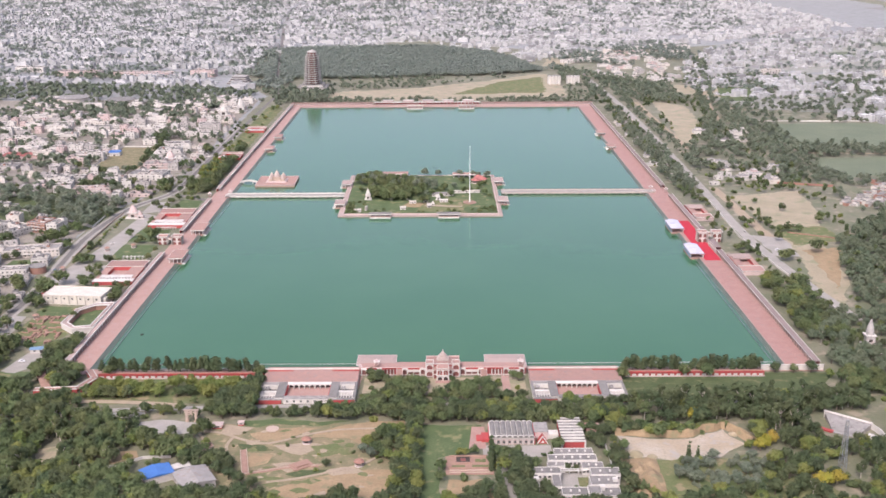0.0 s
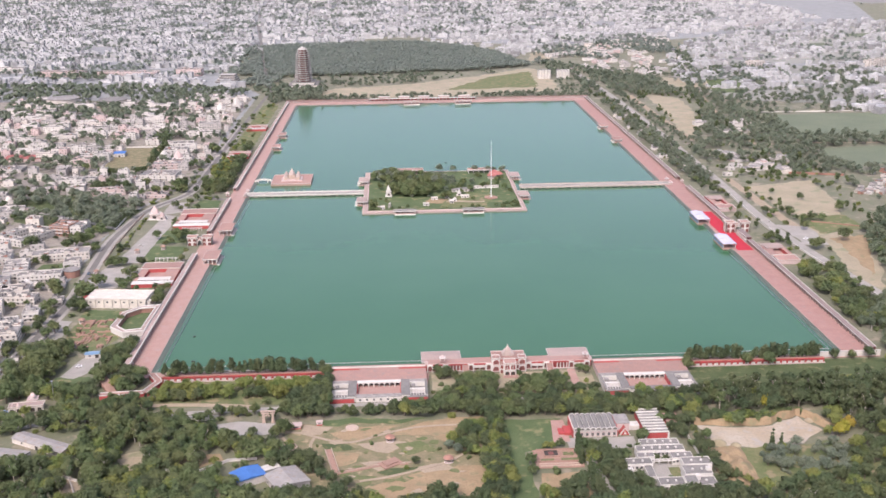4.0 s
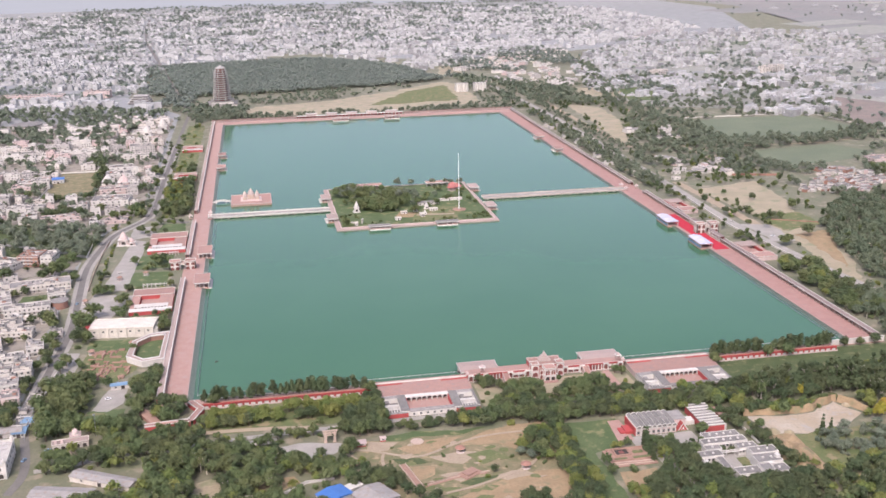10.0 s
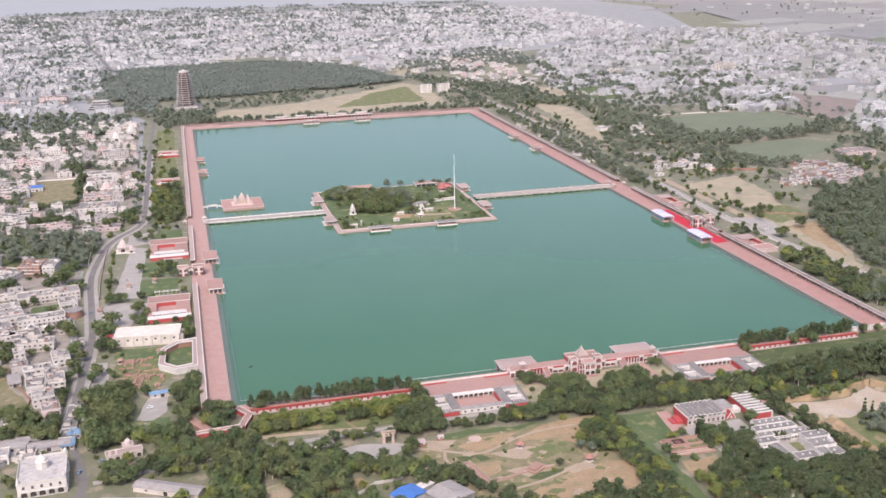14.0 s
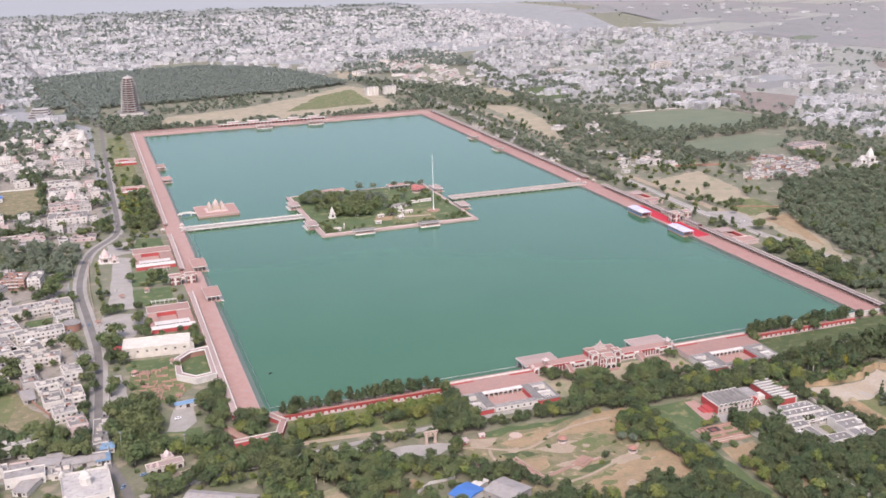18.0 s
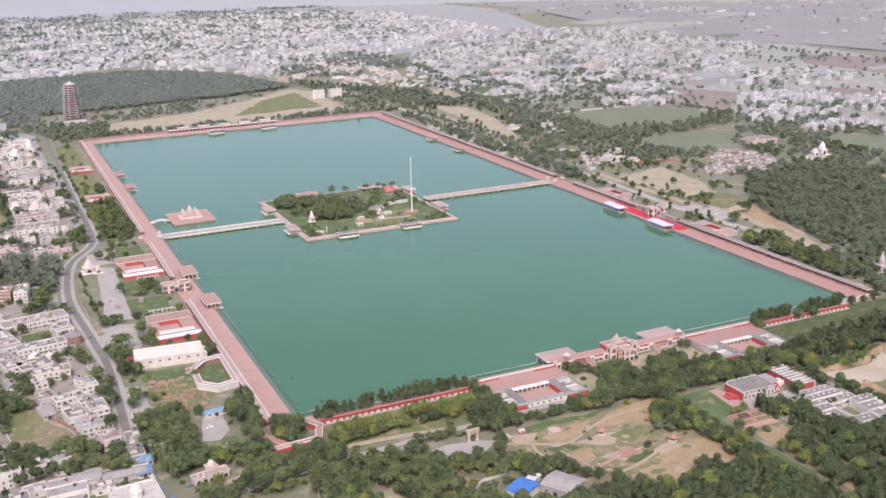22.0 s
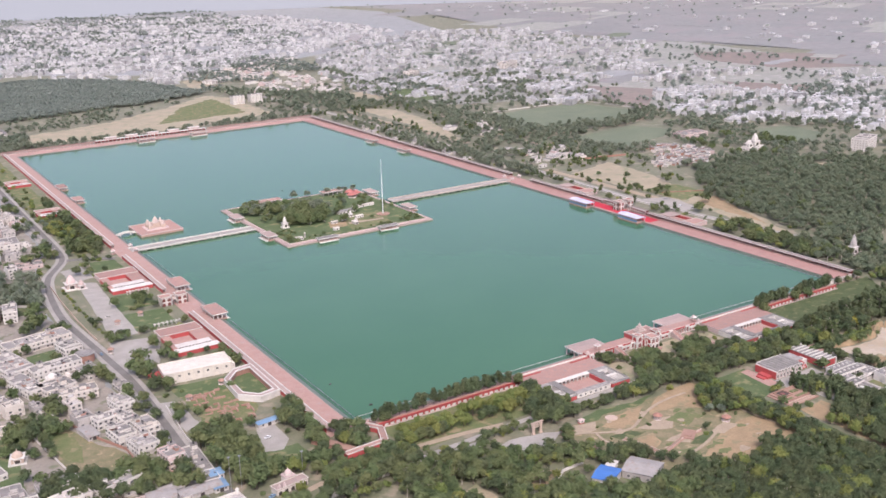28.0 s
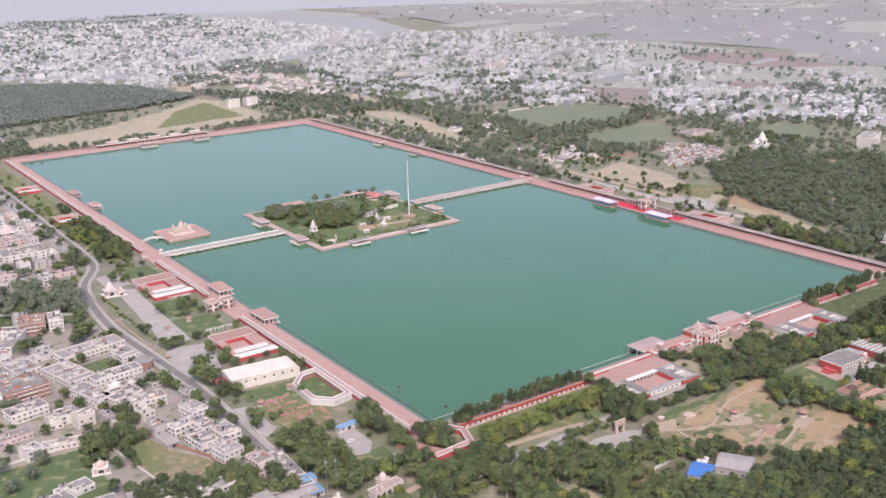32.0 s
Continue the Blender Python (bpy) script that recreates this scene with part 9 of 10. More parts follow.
fill([(-426, -1062), (-404, -1068), (-396, -1092), (-416, -1102), (-434, -1086)], 7.0, ("broad",), 1.0, 1.35, 0.95, tone="leafdark")
fill([(-366, -1084), (-352, -1098), (-352, -1116), (-410, -1108), (-408, -1092), (-384, -1100)], 7.0, ("broad",), 0.8, 1.1, 0.9)
fill([(-440, -984), (-420, -982), (-414, -1030), (-426, -1030), (-444, -1010)], 6.5, ("broad",), 0.7, 1.0, 0.6)
fill([(-196, -1178), (-188, -1200), (-150, -1204), (-148, -1212), (-200, -1212)], 6.5, ("broad", "light"), 0.6, 0.85, 0.85)
for (ax, ay), (bx, by) in zip(ROAD_L, ROAD_L[1:]):
    L = math.hypot(bx - ax, by - ay)
    for i in range(int(L / 8)):
        for side in (-1, 1):
            if rt.random() < 0.26 and ay < 60 and by > -620:
                k, o = (i + rt.random()) * 8 / L, side * rt.uniform(5.4, 7.5)
                tree_at(ax + k * (bx - ax) - o * (by - ay) / L, ay + k * (by - ay) + o * (bx - ax) / L, rt.choice(("broad", "broad", "bush")), rt.uniform(0.5, 0.9))
# island garden
for x, y, r in ((-22, -527, 1.0), (-6, -530, 1.0), (20, -532, 0.9), (36, -532, 0.8), (42, -535, 0.8), (52, -536, 0.9), (-80, -540, 1.15), (-88, -546, 1.1), (-72, -550, 1.0), (-75, -566, 1.2), (-97, -560, 1.1), (-93, -572, 1.0), (-84, -558, 1.1), (-59, -574, 0.9), (-64, -625, 1.35), (-72, -616, 1.1), (-78, -628, 1.2), (-53, -630, 1.2), (-60, -638, 1.0), (-46, -622, 1.0), (-33, -562, 1.1), (-42, -570, 1.0), (-24, -570, 1.05), (-18, -580, 1.1), (-31, -594, 1.2), (-40, -600, 1.1), (-22, -604, 1.0), (-10, -592, 0.9), (-24, -657, 1.0), (-18, -652, 0.8), (1, -600, 1.0), (-14, -622, 1.0), (-4, -612, 0.9), (-102, -686, 0.7), (-98, -680, 0.6), (47, -620, 0.8), (23, -610, 0.8), (30, -604, 0.7), (-45, -530, 0.6), (-52, -586, 1.0), (-46, -608, 1.0), (-36, -614, 0.9), (12, -590, 0.8), (40, -604, 0.7), (8, -664, 0.5), (52, -632, 0.6), (-10, -574, 0.9), (-58, -556, 0.9), (-66, -600, 1.0), (-84, -600, 0.9), (-94, -606, 0.8), (-28, -580, 1.0)):
    # trees in the far half take the haze-paled leaf colour
    tree_at(x, y, "broad", r, 0.85, "leafdusty" if y > -600 else "leaf")
fill([(-84, -640), (-78, -604), (-60, -596), (-22, -612), (-28, -640), (-52, -652)], 7.5, ("broad",), 0.95, 1.3, 0.9, (), [rect(-90, -78, -644, -630)], tone="leaf", z=0.85)
fill([(-102, -585), (-100, -545), (-80, -530), (-60, -545), (-20, -560), (-24, -604), (-60, -590), (-84, -592)], 9.0, ("broad",), 0.85, 1.2, 0.75, (), (), tone="leaf", z=0.85)
fill([(16, -545), (54, -545), (46, -590), (0, -640), (-18, -652), (-8, -620), (20, -590)], 9.5, ("broad", "broad", "bush"), 0.6, 0.9, 0.4, (), [rect(34, 62, -560, -528)], tone="leaf", z=0.85)
fill([(-100, -640), (-92, -560), (-56, -545), (0, -600), (-8, -640), (-50, -645)], 10.0, ("broad", "bush"), 0.45, 0.8, 0.3, (), [rect(-90, -78, -644, -630)], tone="leafdusty", z=0.85)
fill(rect(-104, 54, -697, -688), 6, ("bush", "bush", "bush", "broad"), 0.4, 0.6, 0.5, (), [rect(-60, -30, -700, -680)], tone="leaf", z=0.85)
fill(rect(36, 56, -694, -674), 6, ("bush",), 0.55, 0.85, 0.85, (), (), tone="leaf", z=0.85)
fill(rect(-104, -84, -696, -650), 6, ("bush",), 0.5, 0.85, 0.6, (), (), tone="leaf", z=0.85)
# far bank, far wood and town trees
# the pale and far leaf tones carry haze in their colour
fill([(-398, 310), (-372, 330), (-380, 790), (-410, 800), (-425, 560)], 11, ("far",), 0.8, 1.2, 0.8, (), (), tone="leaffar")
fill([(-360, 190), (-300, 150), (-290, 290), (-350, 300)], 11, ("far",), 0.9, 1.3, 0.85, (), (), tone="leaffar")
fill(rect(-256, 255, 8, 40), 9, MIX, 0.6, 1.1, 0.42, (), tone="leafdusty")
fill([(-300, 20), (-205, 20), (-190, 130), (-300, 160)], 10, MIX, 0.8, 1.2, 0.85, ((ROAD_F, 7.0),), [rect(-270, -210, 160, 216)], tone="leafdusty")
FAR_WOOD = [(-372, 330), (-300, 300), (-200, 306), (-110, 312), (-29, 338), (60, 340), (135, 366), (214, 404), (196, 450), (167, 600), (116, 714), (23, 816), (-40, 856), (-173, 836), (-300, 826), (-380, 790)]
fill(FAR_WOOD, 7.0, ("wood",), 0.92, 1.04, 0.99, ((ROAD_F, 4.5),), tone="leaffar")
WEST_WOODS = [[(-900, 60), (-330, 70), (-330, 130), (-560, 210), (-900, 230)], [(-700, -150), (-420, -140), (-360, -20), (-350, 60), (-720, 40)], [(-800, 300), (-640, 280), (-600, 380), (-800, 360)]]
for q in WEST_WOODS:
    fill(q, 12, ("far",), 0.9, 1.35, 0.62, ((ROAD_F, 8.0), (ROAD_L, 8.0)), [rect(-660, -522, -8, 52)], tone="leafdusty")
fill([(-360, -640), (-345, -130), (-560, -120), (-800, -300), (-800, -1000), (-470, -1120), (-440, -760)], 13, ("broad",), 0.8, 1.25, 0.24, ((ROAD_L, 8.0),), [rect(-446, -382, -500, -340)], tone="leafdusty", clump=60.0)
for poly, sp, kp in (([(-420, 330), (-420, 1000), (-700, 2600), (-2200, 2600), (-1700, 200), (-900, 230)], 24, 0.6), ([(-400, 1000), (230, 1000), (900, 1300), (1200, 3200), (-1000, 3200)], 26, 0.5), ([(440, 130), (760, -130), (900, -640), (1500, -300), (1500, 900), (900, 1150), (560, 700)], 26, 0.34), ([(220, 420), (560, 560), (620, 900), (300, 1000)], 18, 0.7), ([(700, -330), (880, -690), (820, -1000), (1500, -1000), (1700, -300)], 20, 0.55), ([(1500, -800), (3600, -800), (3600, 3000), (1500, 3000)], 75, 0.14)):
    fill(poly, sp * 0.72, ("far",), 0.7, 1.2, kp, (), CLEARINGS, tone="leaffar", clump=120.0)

near = [t for t in TREES if -300 < t[0] < 125 and -1225 < t[1] < -1100]
rt.shuffle(near)
near = set(near[:330])
for i, (x, y, z, kind, s, tone) in enumerate(sorted(near)):
    plant(kind, s, x, y, z, i % 4 if kind in ("broad", "tall") else i % 2, rt.uniform(0, 6.28))


def forest(name, label, items, leaves, size, cut=1, plain=False):
    """Many trees joined into one mesh of kind stuff."""
    protos = {}
    for kind in ("broad", "tall", "column", "bush", "cypress", "far", "wood"):
        for v in range(4):
            sh = "broad" if kind in ("far", "wood") else kind
            bl = blobs_for(sh, v * 17 + 3)[::cut]
            if cut > 1:
                bl = [(x, y, z, r * 1.25) for x, y, z, r in bl]
            V, F = crown(bl, leaves, size, v + 5, 0.85, (OCT_V, OCT_F) if plain else (ICO_V, ICO_F), False)
            if kind not in ("far", "wood") and not plain:
                tg = trunk_geo(sh, v)
                tv = np.array(tg.v)
                tf = np.array([(f[0], f[i], f[i + 1]) for f in tg.f for i in range(1, len(f) - 1)])
                protos[kind, v] = (np.concatenate([V, tv]), np.concatenate([F, tf + len(V)]), np.r_[np.zeros(len(F), int), np.ones(len(tf), int)])
            else:
                protos[kind, v] = (V, F, np.zeros(len(F), int))
    names = ["leaf", "leafdark", "leaflight", "leafyellow", "leafdusty", "leaffar", "leafwood"]
    VV, FF, II, k = [], [], [], 0
    for x, y, z, kind, s, tone in items:
        sh = SHAPE.get(kind, kind)
        V, F, I = protos[sh, rt.randrange(4)]
        a = rt.uniform(0, 6.28)
        c, sn = math.cos(a) * s, math.sin(a) * s
        VV.append(np.stack([V[:, 0] * c - V[:, 1] * sn + x, V[:, 0] * sn + V[:, 1] * c + y, V[:, 2] * s * rt.uniform(0.9, 1.15) + z], 1))
        FF.append(F + k)
        k += len(V)
        m = names.index(tone or rt.choice(PALETTE.get(kind, ("leafdusty",))))
        II.append(np.where(I == 1, 7 if kind != "tall" else 8, m))
    me = quick_mesh(name, np.concatenate(VV), np.concatenate(FF), [M[n] for n in names] + [M["bark"], M["palebark"]], np.concatenate(II))
    return tagged(new(name, me), label, "trees", "", "stuff")


rest = [t for t in TREES if t not in near]
forest("near_trees", "broadleaf trees and scrub round the near bank", [t for t in rest if t[1] < -1000], 280, 0.5, 2)
forest("garden_trees", "garden and roadside trees round the tank", [t for t in rest if -1000 <= t[1] < -480], 170, 0.66, 2, True)
forest("middle_trees", "trees beyond the tank and the east road", [t for t in rest if -480 <= t[1] < 60 and t[3] != "far"], 80, 0.95, 2, True)
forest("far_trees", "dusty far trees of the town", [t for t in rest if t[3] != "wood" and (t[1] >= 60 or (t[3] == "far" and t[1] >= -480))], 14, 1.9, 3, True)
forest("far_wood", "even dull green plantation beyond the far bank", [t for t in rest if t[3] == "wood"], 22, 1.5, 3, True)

# ---- the town ----
rc = random.Random(77)
BUILT = []
ROOFS = []
TOWN = ["white", "cream", "rose", "grey", "brick", "roofgrey", "roofdark", "glass", "tank", "farwall", "farroof"]


HOUSE_WORDS = {"white": "white", "cream": "cream", "rose": "pink", "grey": "grey concrete"}


def small_house(x, y, w, d, h, a, wall, roof):
    """A plain flat-roofed town house of the old quarter."""
    t = thing("house", HOUSE_WORDS[wall] + " flat-roofed town house with a roof terrace", "house", x, y, -0.1, a, "old town houses")
    part("wall", Geo().box(-w / 2, w / 2, -d / 2, d / 2, 0, h), M[wall], t)
    part("roof", Geo().box(-w / 2 + 0.2, w / 2 - 0.2, -d / 2 + 0.2, d / 2 - 0.2, h, h + 0.08), M[roof], t)
    part("parapet", Geo().parapet(-w / 2 - 0.08, w / 2 + 0.08, -d / 2 - 0.08, d / 2 + 0.08, h, h + 0.95, 0.28), M[wall], t)
    sx = rc.choice((-1, 1)) * w * 0.22
    part("stair_room", Geo().box(sx - 1.7, sx + 1.7, d / 2 - 4.4, d / 2 - 0.4, h + 0.08, h + 2.6, 0, 1), [M[wall], M[roof]], t)
    part("water_tank", TANK, None, t, "black water tank", at=(-sx, d * 0.2, h + 0.08))
    for k in range(max(1, int(h / 3))):
        for s in (-0.25, 0.25):
            part("window", WINW, None, t, at=(s * w, -d / 2, k * 3.1 + 1.0))


def town(name, label, poly, angle, cell, keep, h0, h1, detail, avoid=(), lines=(), walls=(0, 0, 0, 0, 1, 1, 2, 3), single=None):
    """Flat-roofed houses on a jittered street grid, joined into one mesh of kind stuff."""
    ca, sa = math.cos(math.radians(angle)), math.sin(math.radians(angle))
    boxes = []
    us = [x * ca + y * sa for x, y in poly]
    vs = [-x * sa + y * ca for x, y in poly]
    u = min(us)
    row = 0
    while u < max(us):
        v = min(vs) + rc.uniform(0, cell)
        while v < max(vs):
            w, d = cell * rc.uniform(0.5, 0.95) * rc.choice((1.0, 1.0, 1.0, 1.4, 2.4)), cell * rc.uniform(0.55, 0.95)
            ju, jv = u + rc.uniform(-0.4, 0.4) * cell, v + rc.uniform(-0.3, 0.3) * cell
            x, y = ju * ca - jv * sa, ju * sa + jv * ca
            dens = keep * (0.85 + 2.6 * noise.noise((x / 120, y / 70, 3.0))) * (1.0 if y < 1200 else max(0.25, 1.0 - (y - 1200) / 1900))
            if rc.random() < dens and inside(x, y, poly) and not any(inside(x, y, q) for q in avoid) and not any(near_line(x, y, li, dd) for li, dd in lines):
                h = rc.choice((h0, (h0 + h1) / 2, h1)) + rc.uniform(-0.5, 0.6)
                wl, rf = rc.choice(walls), rc.choice((10, 10, 10, 9) if 9 in walls else (5, 5, 5, 3, 6))
                a = angle + rc.uniform(-9, 9)
                if single and inside(x, y, single):
                    small_house(x, y, w, d, h, a, TOWN[wl], TOWN[rf])
                    ROOFS.append((x, y, w, d, h - 0.1, a))
                    BUILT.append((x - w / 2, x + w / 2, y - d / 2, y + d / 2))
                    v += cell
                    continue
                boxes.append((x, y, 0, 0, w / 2, d / 2, a, -0.1, h, wl, rf))
                BUILT.append((x - w / 2, x + w / 2, y - d / 2, y + d / 2))
                if h0 > 2.9 and rc.random() < 0.7:
                    boxes.append((x, y, rc.uniform(-0.2, 0.2) * w, rc.uniform(-0.2, 0.2) * d, w * 0.17, d * 0.2, a, h, h + 2.6, wl, rf))
                if rc.random() < 0.35:
                    boxes.append((x, y, rc.choice((-0.55, 0.55)) * w, 0.1 * d, w * 0.25, d * 0.35, a, -0.1, h * 0.55, rc.choice(walls), rf))
                if detail:
                    for ox, oy, hw, hd in ((0, -d / 2, w / 2 + 0.1, 0.14), (0, d / 2, w / 2 + 0.1, 0.14), (-w / 2, 0, 0.14, d / 2), (w / 2, 0, 0.14, d / 2)):
                        boxes.append((x, y, ox, oy, hw, hd, a, h - 0.3, h + 0.9, wl, wl))
                    for k in range(int(h / 3)):
                        nw = max(2, int(w / 3.2))
                        for i in range(nw):
                            if rc.random() < 0.8:
                                boxes.append((x, y, (i + 0.5) * w / nw - w / 2, -d / 2 - 0.02, 0.62, 0.1, a, k * 3.1 + 1, k * 3.1 + 2.4, 7, 7))
                        nd = max(2, int(d / 3.5))
                        for i in range(nd):
                            if rc.random() < 0.6:
                                boxes.append((x, y, -w / 2 - 0.02, (i + 0.5) * d / nd - d / 2, 0.1, 0.62, a, k * 3.1 + 1, k * 3.1 + 2.4, 7, 7))
                    boxes.append((x, y, 0.2 * w, 0.25 * d, 0.6, 0.6, a, h, h + 1.3, 8, 8))
            v += cell * (1.0 if rc.random() < 0.85 else 1.5)
        row += 1
        u += cell * (1.55 if row % 2 == 0 else 1.0)
    if not boxes:
        return
    tagged(new(name, box_mesh(name, boxes)), label, "houses", "", "stuff")


def box_mesh(name, boxes):
    b = np.array(boxes, float)
    n = len(b)
    sx = np.array([-1, 1, 1, -1, -1, 1, 1, -1])
    sy = np.array([-1, -1, 1, 1, -1, -1, 1, 1])
    lx, ly = b[:, 2:3] + sx * b[:, 4:5], b[:, 3:4] + sy * b[:, 5:6]
    c, s = np.cos(np.radians(b[:, 6:7])), np.sin(np.radians(b[:, 6:7]))
    vz = np.where(np.arange(8) < 4, b[:, 7:8], b[:, 8:9])
    V = np.stack([b[:, 0:1] + lx * c - ly * s, b[:, 1:2] + lx * s + ly * c, vz], 2).reshape(-1, 3)
    q = np.array([(0, 1, 5, 4), (1, 2, 6, 5), (2, 3, 7, 6), (3, 0, 4, 7), (4, 5, 6, 7)])
    F = (q[None] + 8 * np.arange(n)[:, None, None]).reshape(-1, 4)
    I = np.repeat(b[:, 9:10], 5, 1)
    I[:, 4] = b[:, 10]
    return quick_mesh(name, V, F, [M[k] for k in TOWN], I.ravel(), False)


OWN = [rect(x - max(w, d) / 2 - 4, x + max(w, d) / 2 + 4, y - max(w, d) / 2 - 4, y + max(w, d) / 2 + 4) for x, y, w, d, *_ in HOUSES]
OPEN = [rect(-400, -355, -824, -700), rect(-470, -408, -802, -734), rect(-450, -378, -502, -338), [(-405, -632), (-340, -648), (-346, -752), (-396, -752)], [(-505, -620), (-446, -592), (-408, -640), (-395, -740), (-470, -700)], rect(-540, -420, -1062, -978), [(-424, -968), (-396, -980), (-390, -1008), (-372, -1044), (-364, -1084), (-374, -1102), (-404, -1082), (-418, -1056)]]
town("old_town", "crowded flat-roofed town houses in white and pink", [(-345, -130), (-340, -560), (-362, -700), (-362, -1140), (-560, -1140), (-1000, -700), (-1000, -120)], 5, 14, 0.8, 3.2, 9.0, True, OWN + OPEN, ((ROAD_L, 9.0), ([(-352, -745), (-400, -706), (-470, -660), (-600, -600)], 6.0)), (0, 0, 0, 0, 0, 1, 2, 3, 3, 3), [(-345, -500), (-470, -500), (-500, -1010), (-362, -1140), (-345, -560)])
town("street_row", "white and pink houses along the street", [(-321, -550), (-344, -555), (-340, -130), (-338, 60), (-318, 60), (-320, -130)], 3, 11, 0.75, 3.2, 7.0, True, OWN, ((ROAD_L, 9.0), (ROAD_F, 9.0)), (0, 0, 1, 2, 3))
town("south_row", "low white houses by the south street", [(-350, -1206), (-400, -1180), (-400, -1270), (-300, -1275), (-318, -1224), (-334, -1216)], 6, 13, 0.8, 3.2, 6.5, True, OWN, ((ROAD_L, 8.0),), (0, 0, 1, 3))
town("temple_quarter", "white town houses and lodging houses by the street", [(-325, 60), (-325, -130), (-420, -130), (-700, -150), (-720, 60)], 4, 15, 0.62, 3.4, 9.5, False, OWN + [rect(-366, -316, -110, -40)], ((ROAD_L, 9.0), (ROAD_F, 9.0)), (0, 0, 0, 1, 2))
# walls and roofs 9 and 10 carry haze in their colours
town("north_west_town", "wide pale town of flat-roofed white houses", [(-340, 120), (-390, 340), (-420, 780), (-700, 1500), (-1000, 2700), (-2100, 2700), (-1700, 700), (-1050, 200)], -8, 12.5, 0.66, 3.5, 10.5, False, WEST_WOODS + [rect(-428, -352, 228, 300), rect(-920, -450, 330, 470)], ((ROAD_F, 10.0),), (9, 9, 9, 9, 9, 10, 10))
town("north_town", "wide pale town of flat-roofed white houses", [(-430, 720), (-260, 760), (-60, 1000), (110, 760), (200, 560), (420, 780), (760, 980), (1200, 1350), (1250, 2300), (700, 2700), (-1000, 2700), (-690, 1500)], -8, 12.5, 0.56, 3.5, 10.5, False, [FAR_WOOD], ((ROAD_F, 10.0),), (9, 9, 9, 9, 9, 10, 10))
town("wood_edge_town", "scattered white houses by the far wood", [(280, 330), (420, 200), (560, 560), (620, 900), (430, 800), (260, 540)], 20, 18, 0.34, 3.4, 8, False, (), ((ROAD_R, 9.0),))
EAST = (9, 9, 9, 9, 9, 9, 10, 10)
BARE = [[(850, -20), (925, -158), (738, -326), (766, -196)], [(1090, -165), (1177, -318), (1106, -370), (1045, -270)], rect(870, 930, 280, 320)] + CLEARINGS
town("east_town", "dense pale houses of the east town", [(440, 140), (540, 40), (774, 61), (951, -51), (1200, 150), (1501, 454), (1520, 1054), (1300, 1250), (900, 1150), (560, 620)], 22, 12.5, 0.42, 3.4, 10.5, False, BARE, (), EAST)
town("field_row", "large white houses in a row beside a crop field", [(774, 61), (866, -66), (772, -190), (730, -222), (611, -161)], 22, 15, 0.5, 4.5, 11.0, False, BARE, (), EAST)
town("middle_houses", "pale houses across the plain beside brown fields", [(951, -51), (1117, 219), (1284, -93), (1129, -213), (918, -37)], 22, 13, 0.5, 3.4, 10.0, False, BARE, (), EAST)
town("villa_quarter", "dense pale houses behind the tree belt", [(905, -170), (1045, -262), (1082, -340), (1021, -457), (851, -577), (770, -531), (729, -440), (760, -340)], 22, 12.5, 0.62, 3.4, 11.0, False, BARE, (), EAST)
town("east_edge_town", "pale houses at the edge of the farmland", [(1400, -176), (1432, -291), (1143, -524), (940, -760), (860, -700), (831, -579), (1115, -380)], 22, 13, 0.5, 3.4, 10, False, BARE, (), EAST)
town("brick_hamlet", "crowded small brick and white huts", [(410, -600), (545, -555), (572, -640), (494, -694), (388, -650)], 30, 6.6, 0.72, 2.6, 4.6, False, (), (), (0, 0, 4, 3, 2, 1))
town("road_hamlet", "low sheds and shops beside the east road", [(266, -560), (296, -560), (298, -120), (268, -120)], 0, 12, 0.42, 3.0, 4.0, False, (), ((ROAD_R, 8.0),), (0, 3, 1))
town("grove_houses", "few low white houses among trees", [(312, -580), (380, -576), (470, -500), (430, -100), (350, -345), (312, -345)], 12, 22, 0.2, 3.0, 5.0, False, (), ((ROAD_R, 9.0),), (0, 0, 1, 2))
town("far_villages", "scattered pale far villages on the plain", [(1700, -500), (3200, -500), (3400, 2600), (1600, 3200), (1750, 1500)], 15, 20, 0.02, 3.5, 8, False, (), (), EAST)
town("east_wood_houses", "few houses beyond the east wood", [(640, -700), (900, -700), (900, -1000), (720, -900)], 15, 24, 0.2, 3.5, 9, False)

# ---- clutter on the roof terraces ----
boxes = []
ROOFS += [(x, y, w, d, n * 3.2, rz) for x, y, w, d, n, rz, *_ in HOUSES]
for x, y, w, d, h, a in ROOFS:
    for i in range(3 + int(w * d / 45)):
        ox, oy = rc.uniform(-0.42, 0.42) * w, rc.uniform(-0.42, 0.42) * d
        k = rc.random()
        if k < 0.3:
            boxes.append((x, y, ox, oy, rc.uniform(0.4, 0.7), rc.uniform(0.4, 0.7), a, h, h + rc.uniform(0.9, 1.4), rc.choice((8, 0, 8)), 6))
        elif k < 0.6:
            boxes.append((x, y, ox * 0.8, oy * 0.8, rc.uniform(0.8, 1.8), rc.uniform(0.8, 1.8), a, h, h + rc.uniform(0.5, 2.3), rc.choice((0, 1, 3, 4)), rc.choice((3, 5, 6, 6))))
        elif k < 0.8:
            boxes.append((x, y, ox * 0.7, oy, w * rc.uniform(0.08, 0.16), 0.12, a, h, h + 0.8, rc.choice((0, 1, 3)), 0))
        else:
            boxes.append((x, y, ox * 0.7, oy * 0.7, rc.uniform(1.0, 2.6), rc.uniform(1.0, 2.6), a, h, h + 0.14, 6, rc.choice((6, 4, 3, 0))))
tagged(new("roof_clutter", box_mesh("roof_clutter", boxes)), "tanks, low walls and sheds on the roof terraces", "roof clutter", "", "stuff")

# ---- trees and bushes in the gaps between streets, houses and fields ----
bpy.context.view_layer.update()
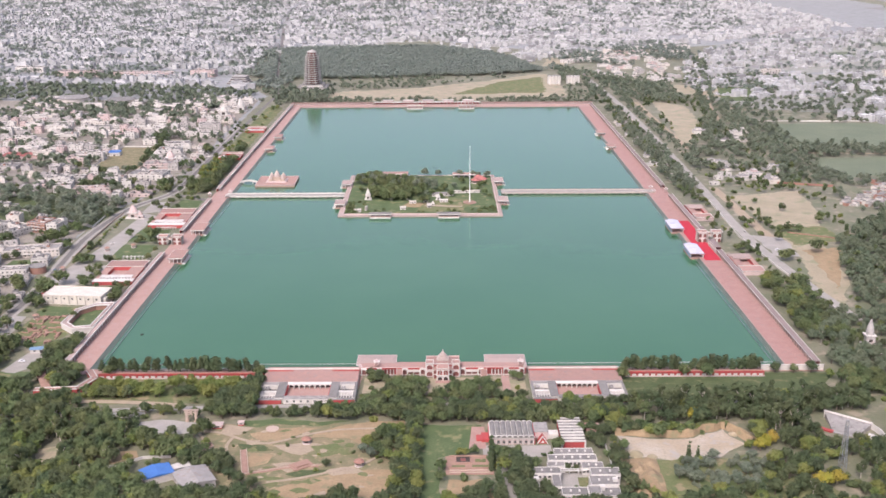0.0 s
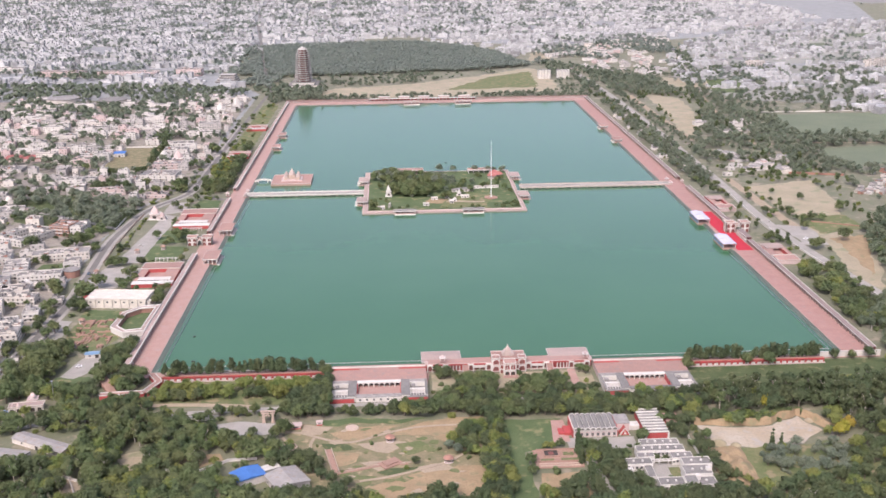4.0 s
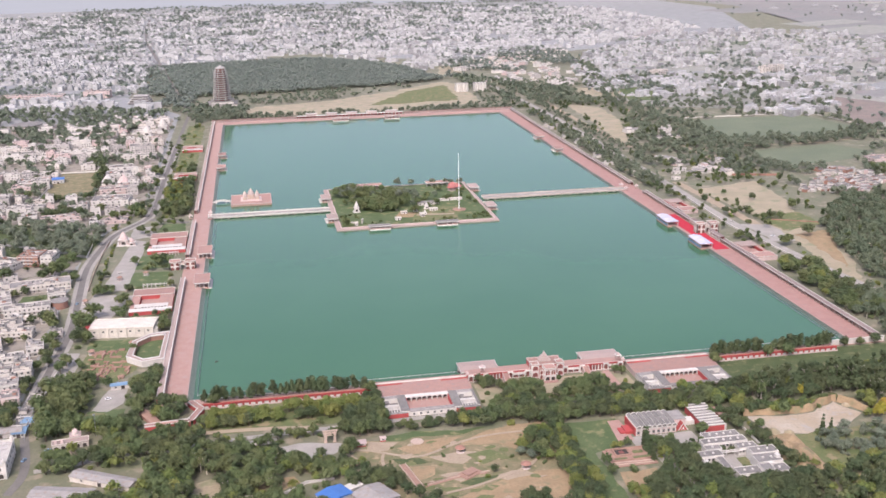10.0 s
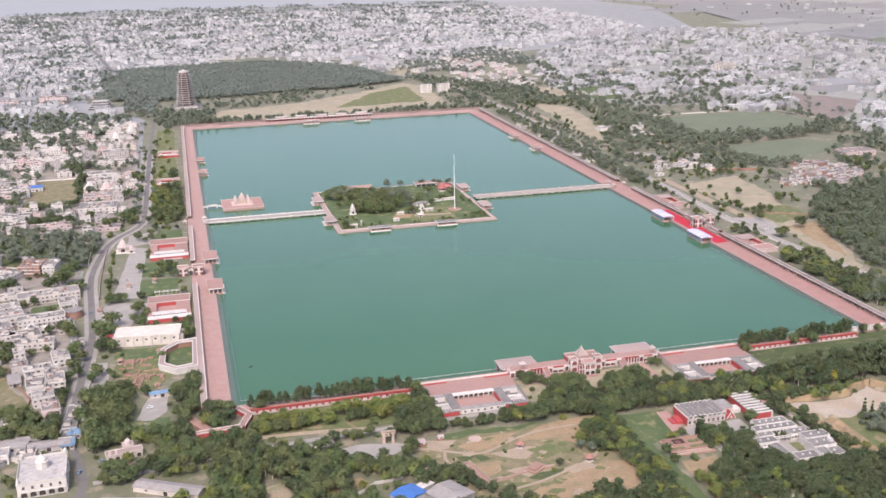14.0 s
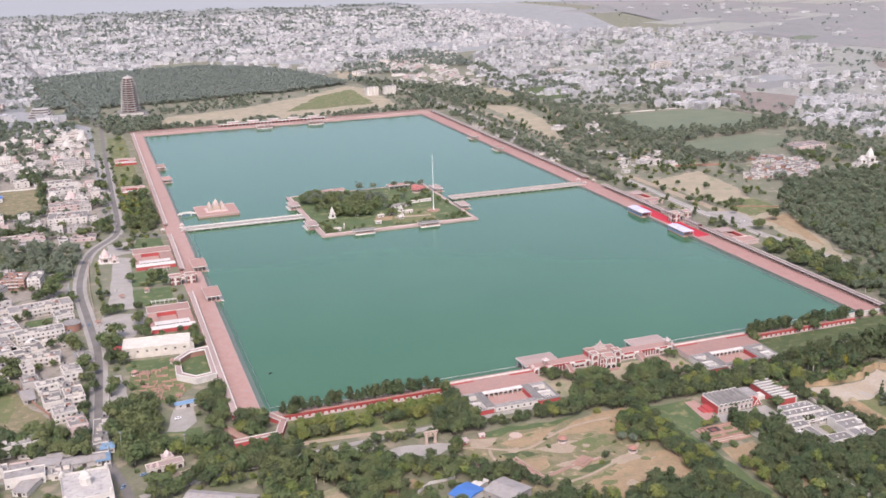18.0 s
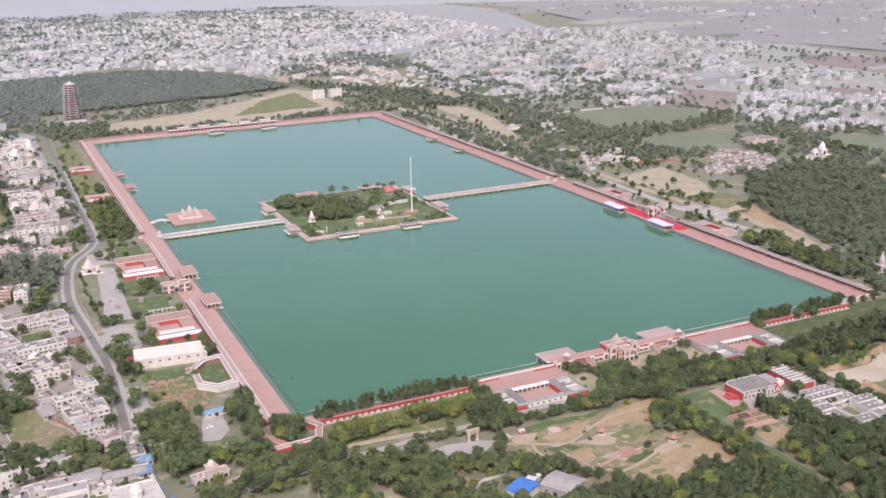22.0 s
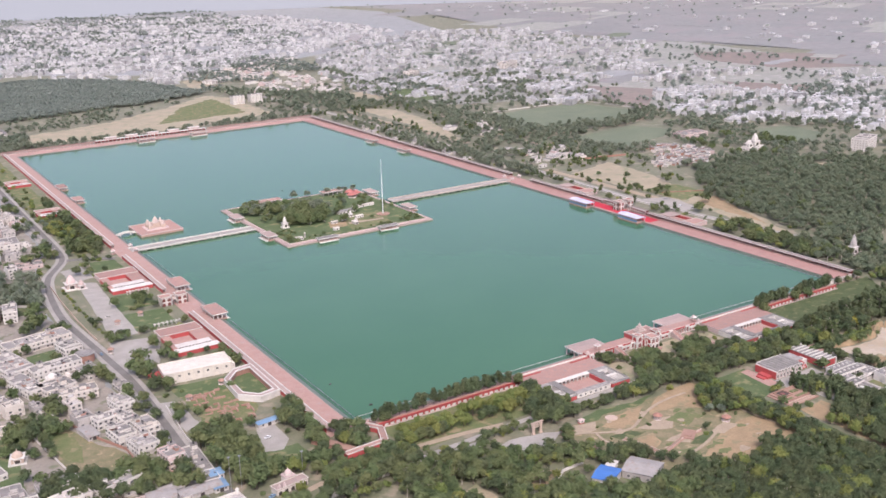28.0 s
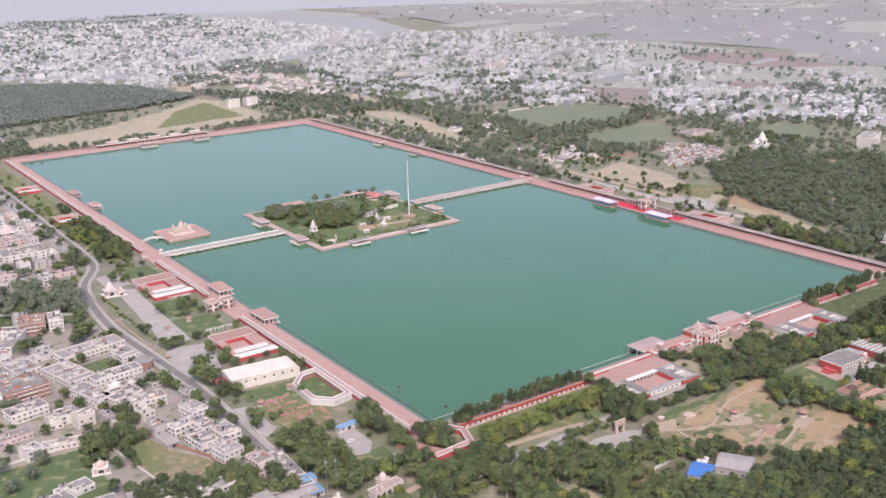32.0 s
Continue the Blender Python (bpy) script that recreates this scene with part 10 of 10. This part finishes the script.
TAKEN = set()


def take(x0, x1, y0, y1):
    for i in range(int(x0 // 3), int(x1 // 3) + 1):
        for j in range(int(y0 // 3), int(y1 // 3) + 1):
            TAKEN.add((i, j))


for ob in scene.objects:
    if ob.type == "MESH" and ob.parent and not ob.parent.name.startswith(("tree", "bush")):
        cs = [ob.matrix_world @ Vector(c) for c in ob.bound_box]
        xs, ys = [c.x for c in cs], [c.y for c in cs]
        if max(xs) - min(xs) < 110 and max(ys) - min(ys) < 110:
            take(min(xs), max(xs), min(ys), max(ys))
for b in BUILT:
    take(*b)
for x, y, *_ in TREES:
    take(x - 2, x + 2, y - 2, y + 2)
KEEP = [poly for nm, _, poly, *_ in R ]
KEEP += [rect(222, 266, -1208, -1168), rect(176, 198, -1226, -1203), rect(196, 218, -1268, -1250), rect(-30, -8, -1130, -1108)]
KEEP += [rect(-12, 5, -1147, -1105), rect(-132, -86, -1172, -1105), rect(52, 70, -1161, -1105), rect(-268, 268, -1110, 6), rim, [(100, -1222), (124, -1224), (128, -1250), (108, -1262), (98, -1240)]]
BOXED = [(min(p[0] for p in q), max(p[0] for p in q), min(p[1] for p in q), max(p[1] for p in q), q) for q in KEEP]
STREETS = ((CANAL, 4.5), ([(334, 20), (332, -58), (333, -295), (336, -372)], 5.5), (ROAD_L, 7.5), (ROAD_N, 6.0), (ROAD_R, 8.0), (ROAD_F, 7.0))
GAPS = []


def gap_fill(x0, x1, y0, y1, cell, keep, kinds, s0, s1, tone=None, scale=55.0):
    """Trees and bushes in clusters wherever nothing else stands."""
    y = y0
    while y < y1:
        x = x0
        while x < x1:
            px, py = x + rt.uniform(-0.5, 0.5) * cell, y + rt.uniform(-0.5, 0.5) * cell
            x += cell
            if rt.random() > keep * (0.9 + 1.5 * noise.noise((px / scale, py / scale, 5.5))):
                continue
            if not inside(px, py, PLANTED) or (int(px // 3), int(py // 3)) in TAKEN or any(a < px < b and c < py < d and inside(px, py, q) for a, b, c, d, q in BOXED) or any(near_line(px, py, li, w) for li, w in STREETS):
                continue
            GAPS.append((px, py, 0.0, rt.choice(kinds), rt.uniform(s0, s1), tone))
            take(px - 2.5, px + 2.5, py - 2.5, py + 2.5)
        y += cell


gap_fill(-340, 420, -1340, -1100, 6.5, 0.62, ("broad", "broad", "bush", "light"), 0.5, 0.9, None, 40)
gap_fill(-620, -268, -1180, -560, 7.5, 0.34, ("broad", "broad", "broad", "bush"), 0.45, 0.95)
gap_fill(-900, -266, -560, 60, 8.5, 0.20, ("broad", "broad", "broad", "tall"), 0.5, 1.0, "leafdusty")
gap_fill(266, 440, -1100, 40, 8.0, 0.45, ("broad", "bush", "tall"), 0.45, 1.0)
gap_fill(440, 900, -800, 330, 10.0, 0.42, ("far",), 0.6, 1.1, "leafdusty")
gap_fill(-320, 440, 6, 330, 9.0, 0.4, ("far",), 0.5, 0.95, "leafdusty")
forest("roadside_trees", "trees and bushes beside the near streets and houses", [t for t in GAPS if t[1] < -560], 100, 0.85, 2, True)
forest("town_trees", "trees between the far houses and along the streets", [t for t in GAPS if t[1] >= -560], 36, 1.3, 2, True)

# ---- parked cars and small street things ----


def car(x, y, rz, mat, label):
    t = thing("car", label, "car", x, y, 0.14, rz, "parked cars")
    part("body", Geo().box(-2.0, 2.0, -0.85, 0.85, 0.3, 0.95), M[mat], t)
    part("cabin", Geo().add([(-1.2, -0.75, 0.95), (1.1, -0.75, 0.95), (1.1, 0.75, 0.95), (-1.2, 0.75, 0.95), (-0.9, -0.65, 1.5), (0.6, -0.65, 1.5), (0.6, 0.65, 1.5), (-0.9, 0.65, 1.5)], [(0, 1, 5, 4), (1, 2, 6, 5), (2, 3, 7, 6), (3, 0, 4, 7), (4, 5, 6, 7)]), M["glass"], t)
    part("roof", Geo().box(-0.9, 0.6, -0.66, 0.66, 1.5, 1.55), M[mat], t)
    for sx in (-1, 1):
        for sy in (-1, 1):
            part("wheel", Geo().bar((sx * 1.25, sy * 0.72, 0.32), (sx * 1.25, sy * 0.9, 0.32), 0.32, 10), M["tank"], t)


for i, (x, y, rz) in enumerate(((-320, -800, 20), (-299, -1082, 10), (-352, -1140, 80), (-338, -1160, 70), (-309, -330, 88), (-311, -250, 88), (-310, -300, 90), (-347, -880, 85), (298, -770, 90), (312, -830, 5), (316, -845, 5), (-326, -1150, 15), (-308, -565, 60), (25, -1225, 80), (-330, -905, 40))):
    car(x, y, rz, ("white", "steel", "iron", "paleblue")[i % 4], ("white parked car", "silver parked car by the street", "grey parked car", "pale blue parked car")[i % 4] + " on asphalt")

# plain haze of the distance, put into a glowing curved backdrop
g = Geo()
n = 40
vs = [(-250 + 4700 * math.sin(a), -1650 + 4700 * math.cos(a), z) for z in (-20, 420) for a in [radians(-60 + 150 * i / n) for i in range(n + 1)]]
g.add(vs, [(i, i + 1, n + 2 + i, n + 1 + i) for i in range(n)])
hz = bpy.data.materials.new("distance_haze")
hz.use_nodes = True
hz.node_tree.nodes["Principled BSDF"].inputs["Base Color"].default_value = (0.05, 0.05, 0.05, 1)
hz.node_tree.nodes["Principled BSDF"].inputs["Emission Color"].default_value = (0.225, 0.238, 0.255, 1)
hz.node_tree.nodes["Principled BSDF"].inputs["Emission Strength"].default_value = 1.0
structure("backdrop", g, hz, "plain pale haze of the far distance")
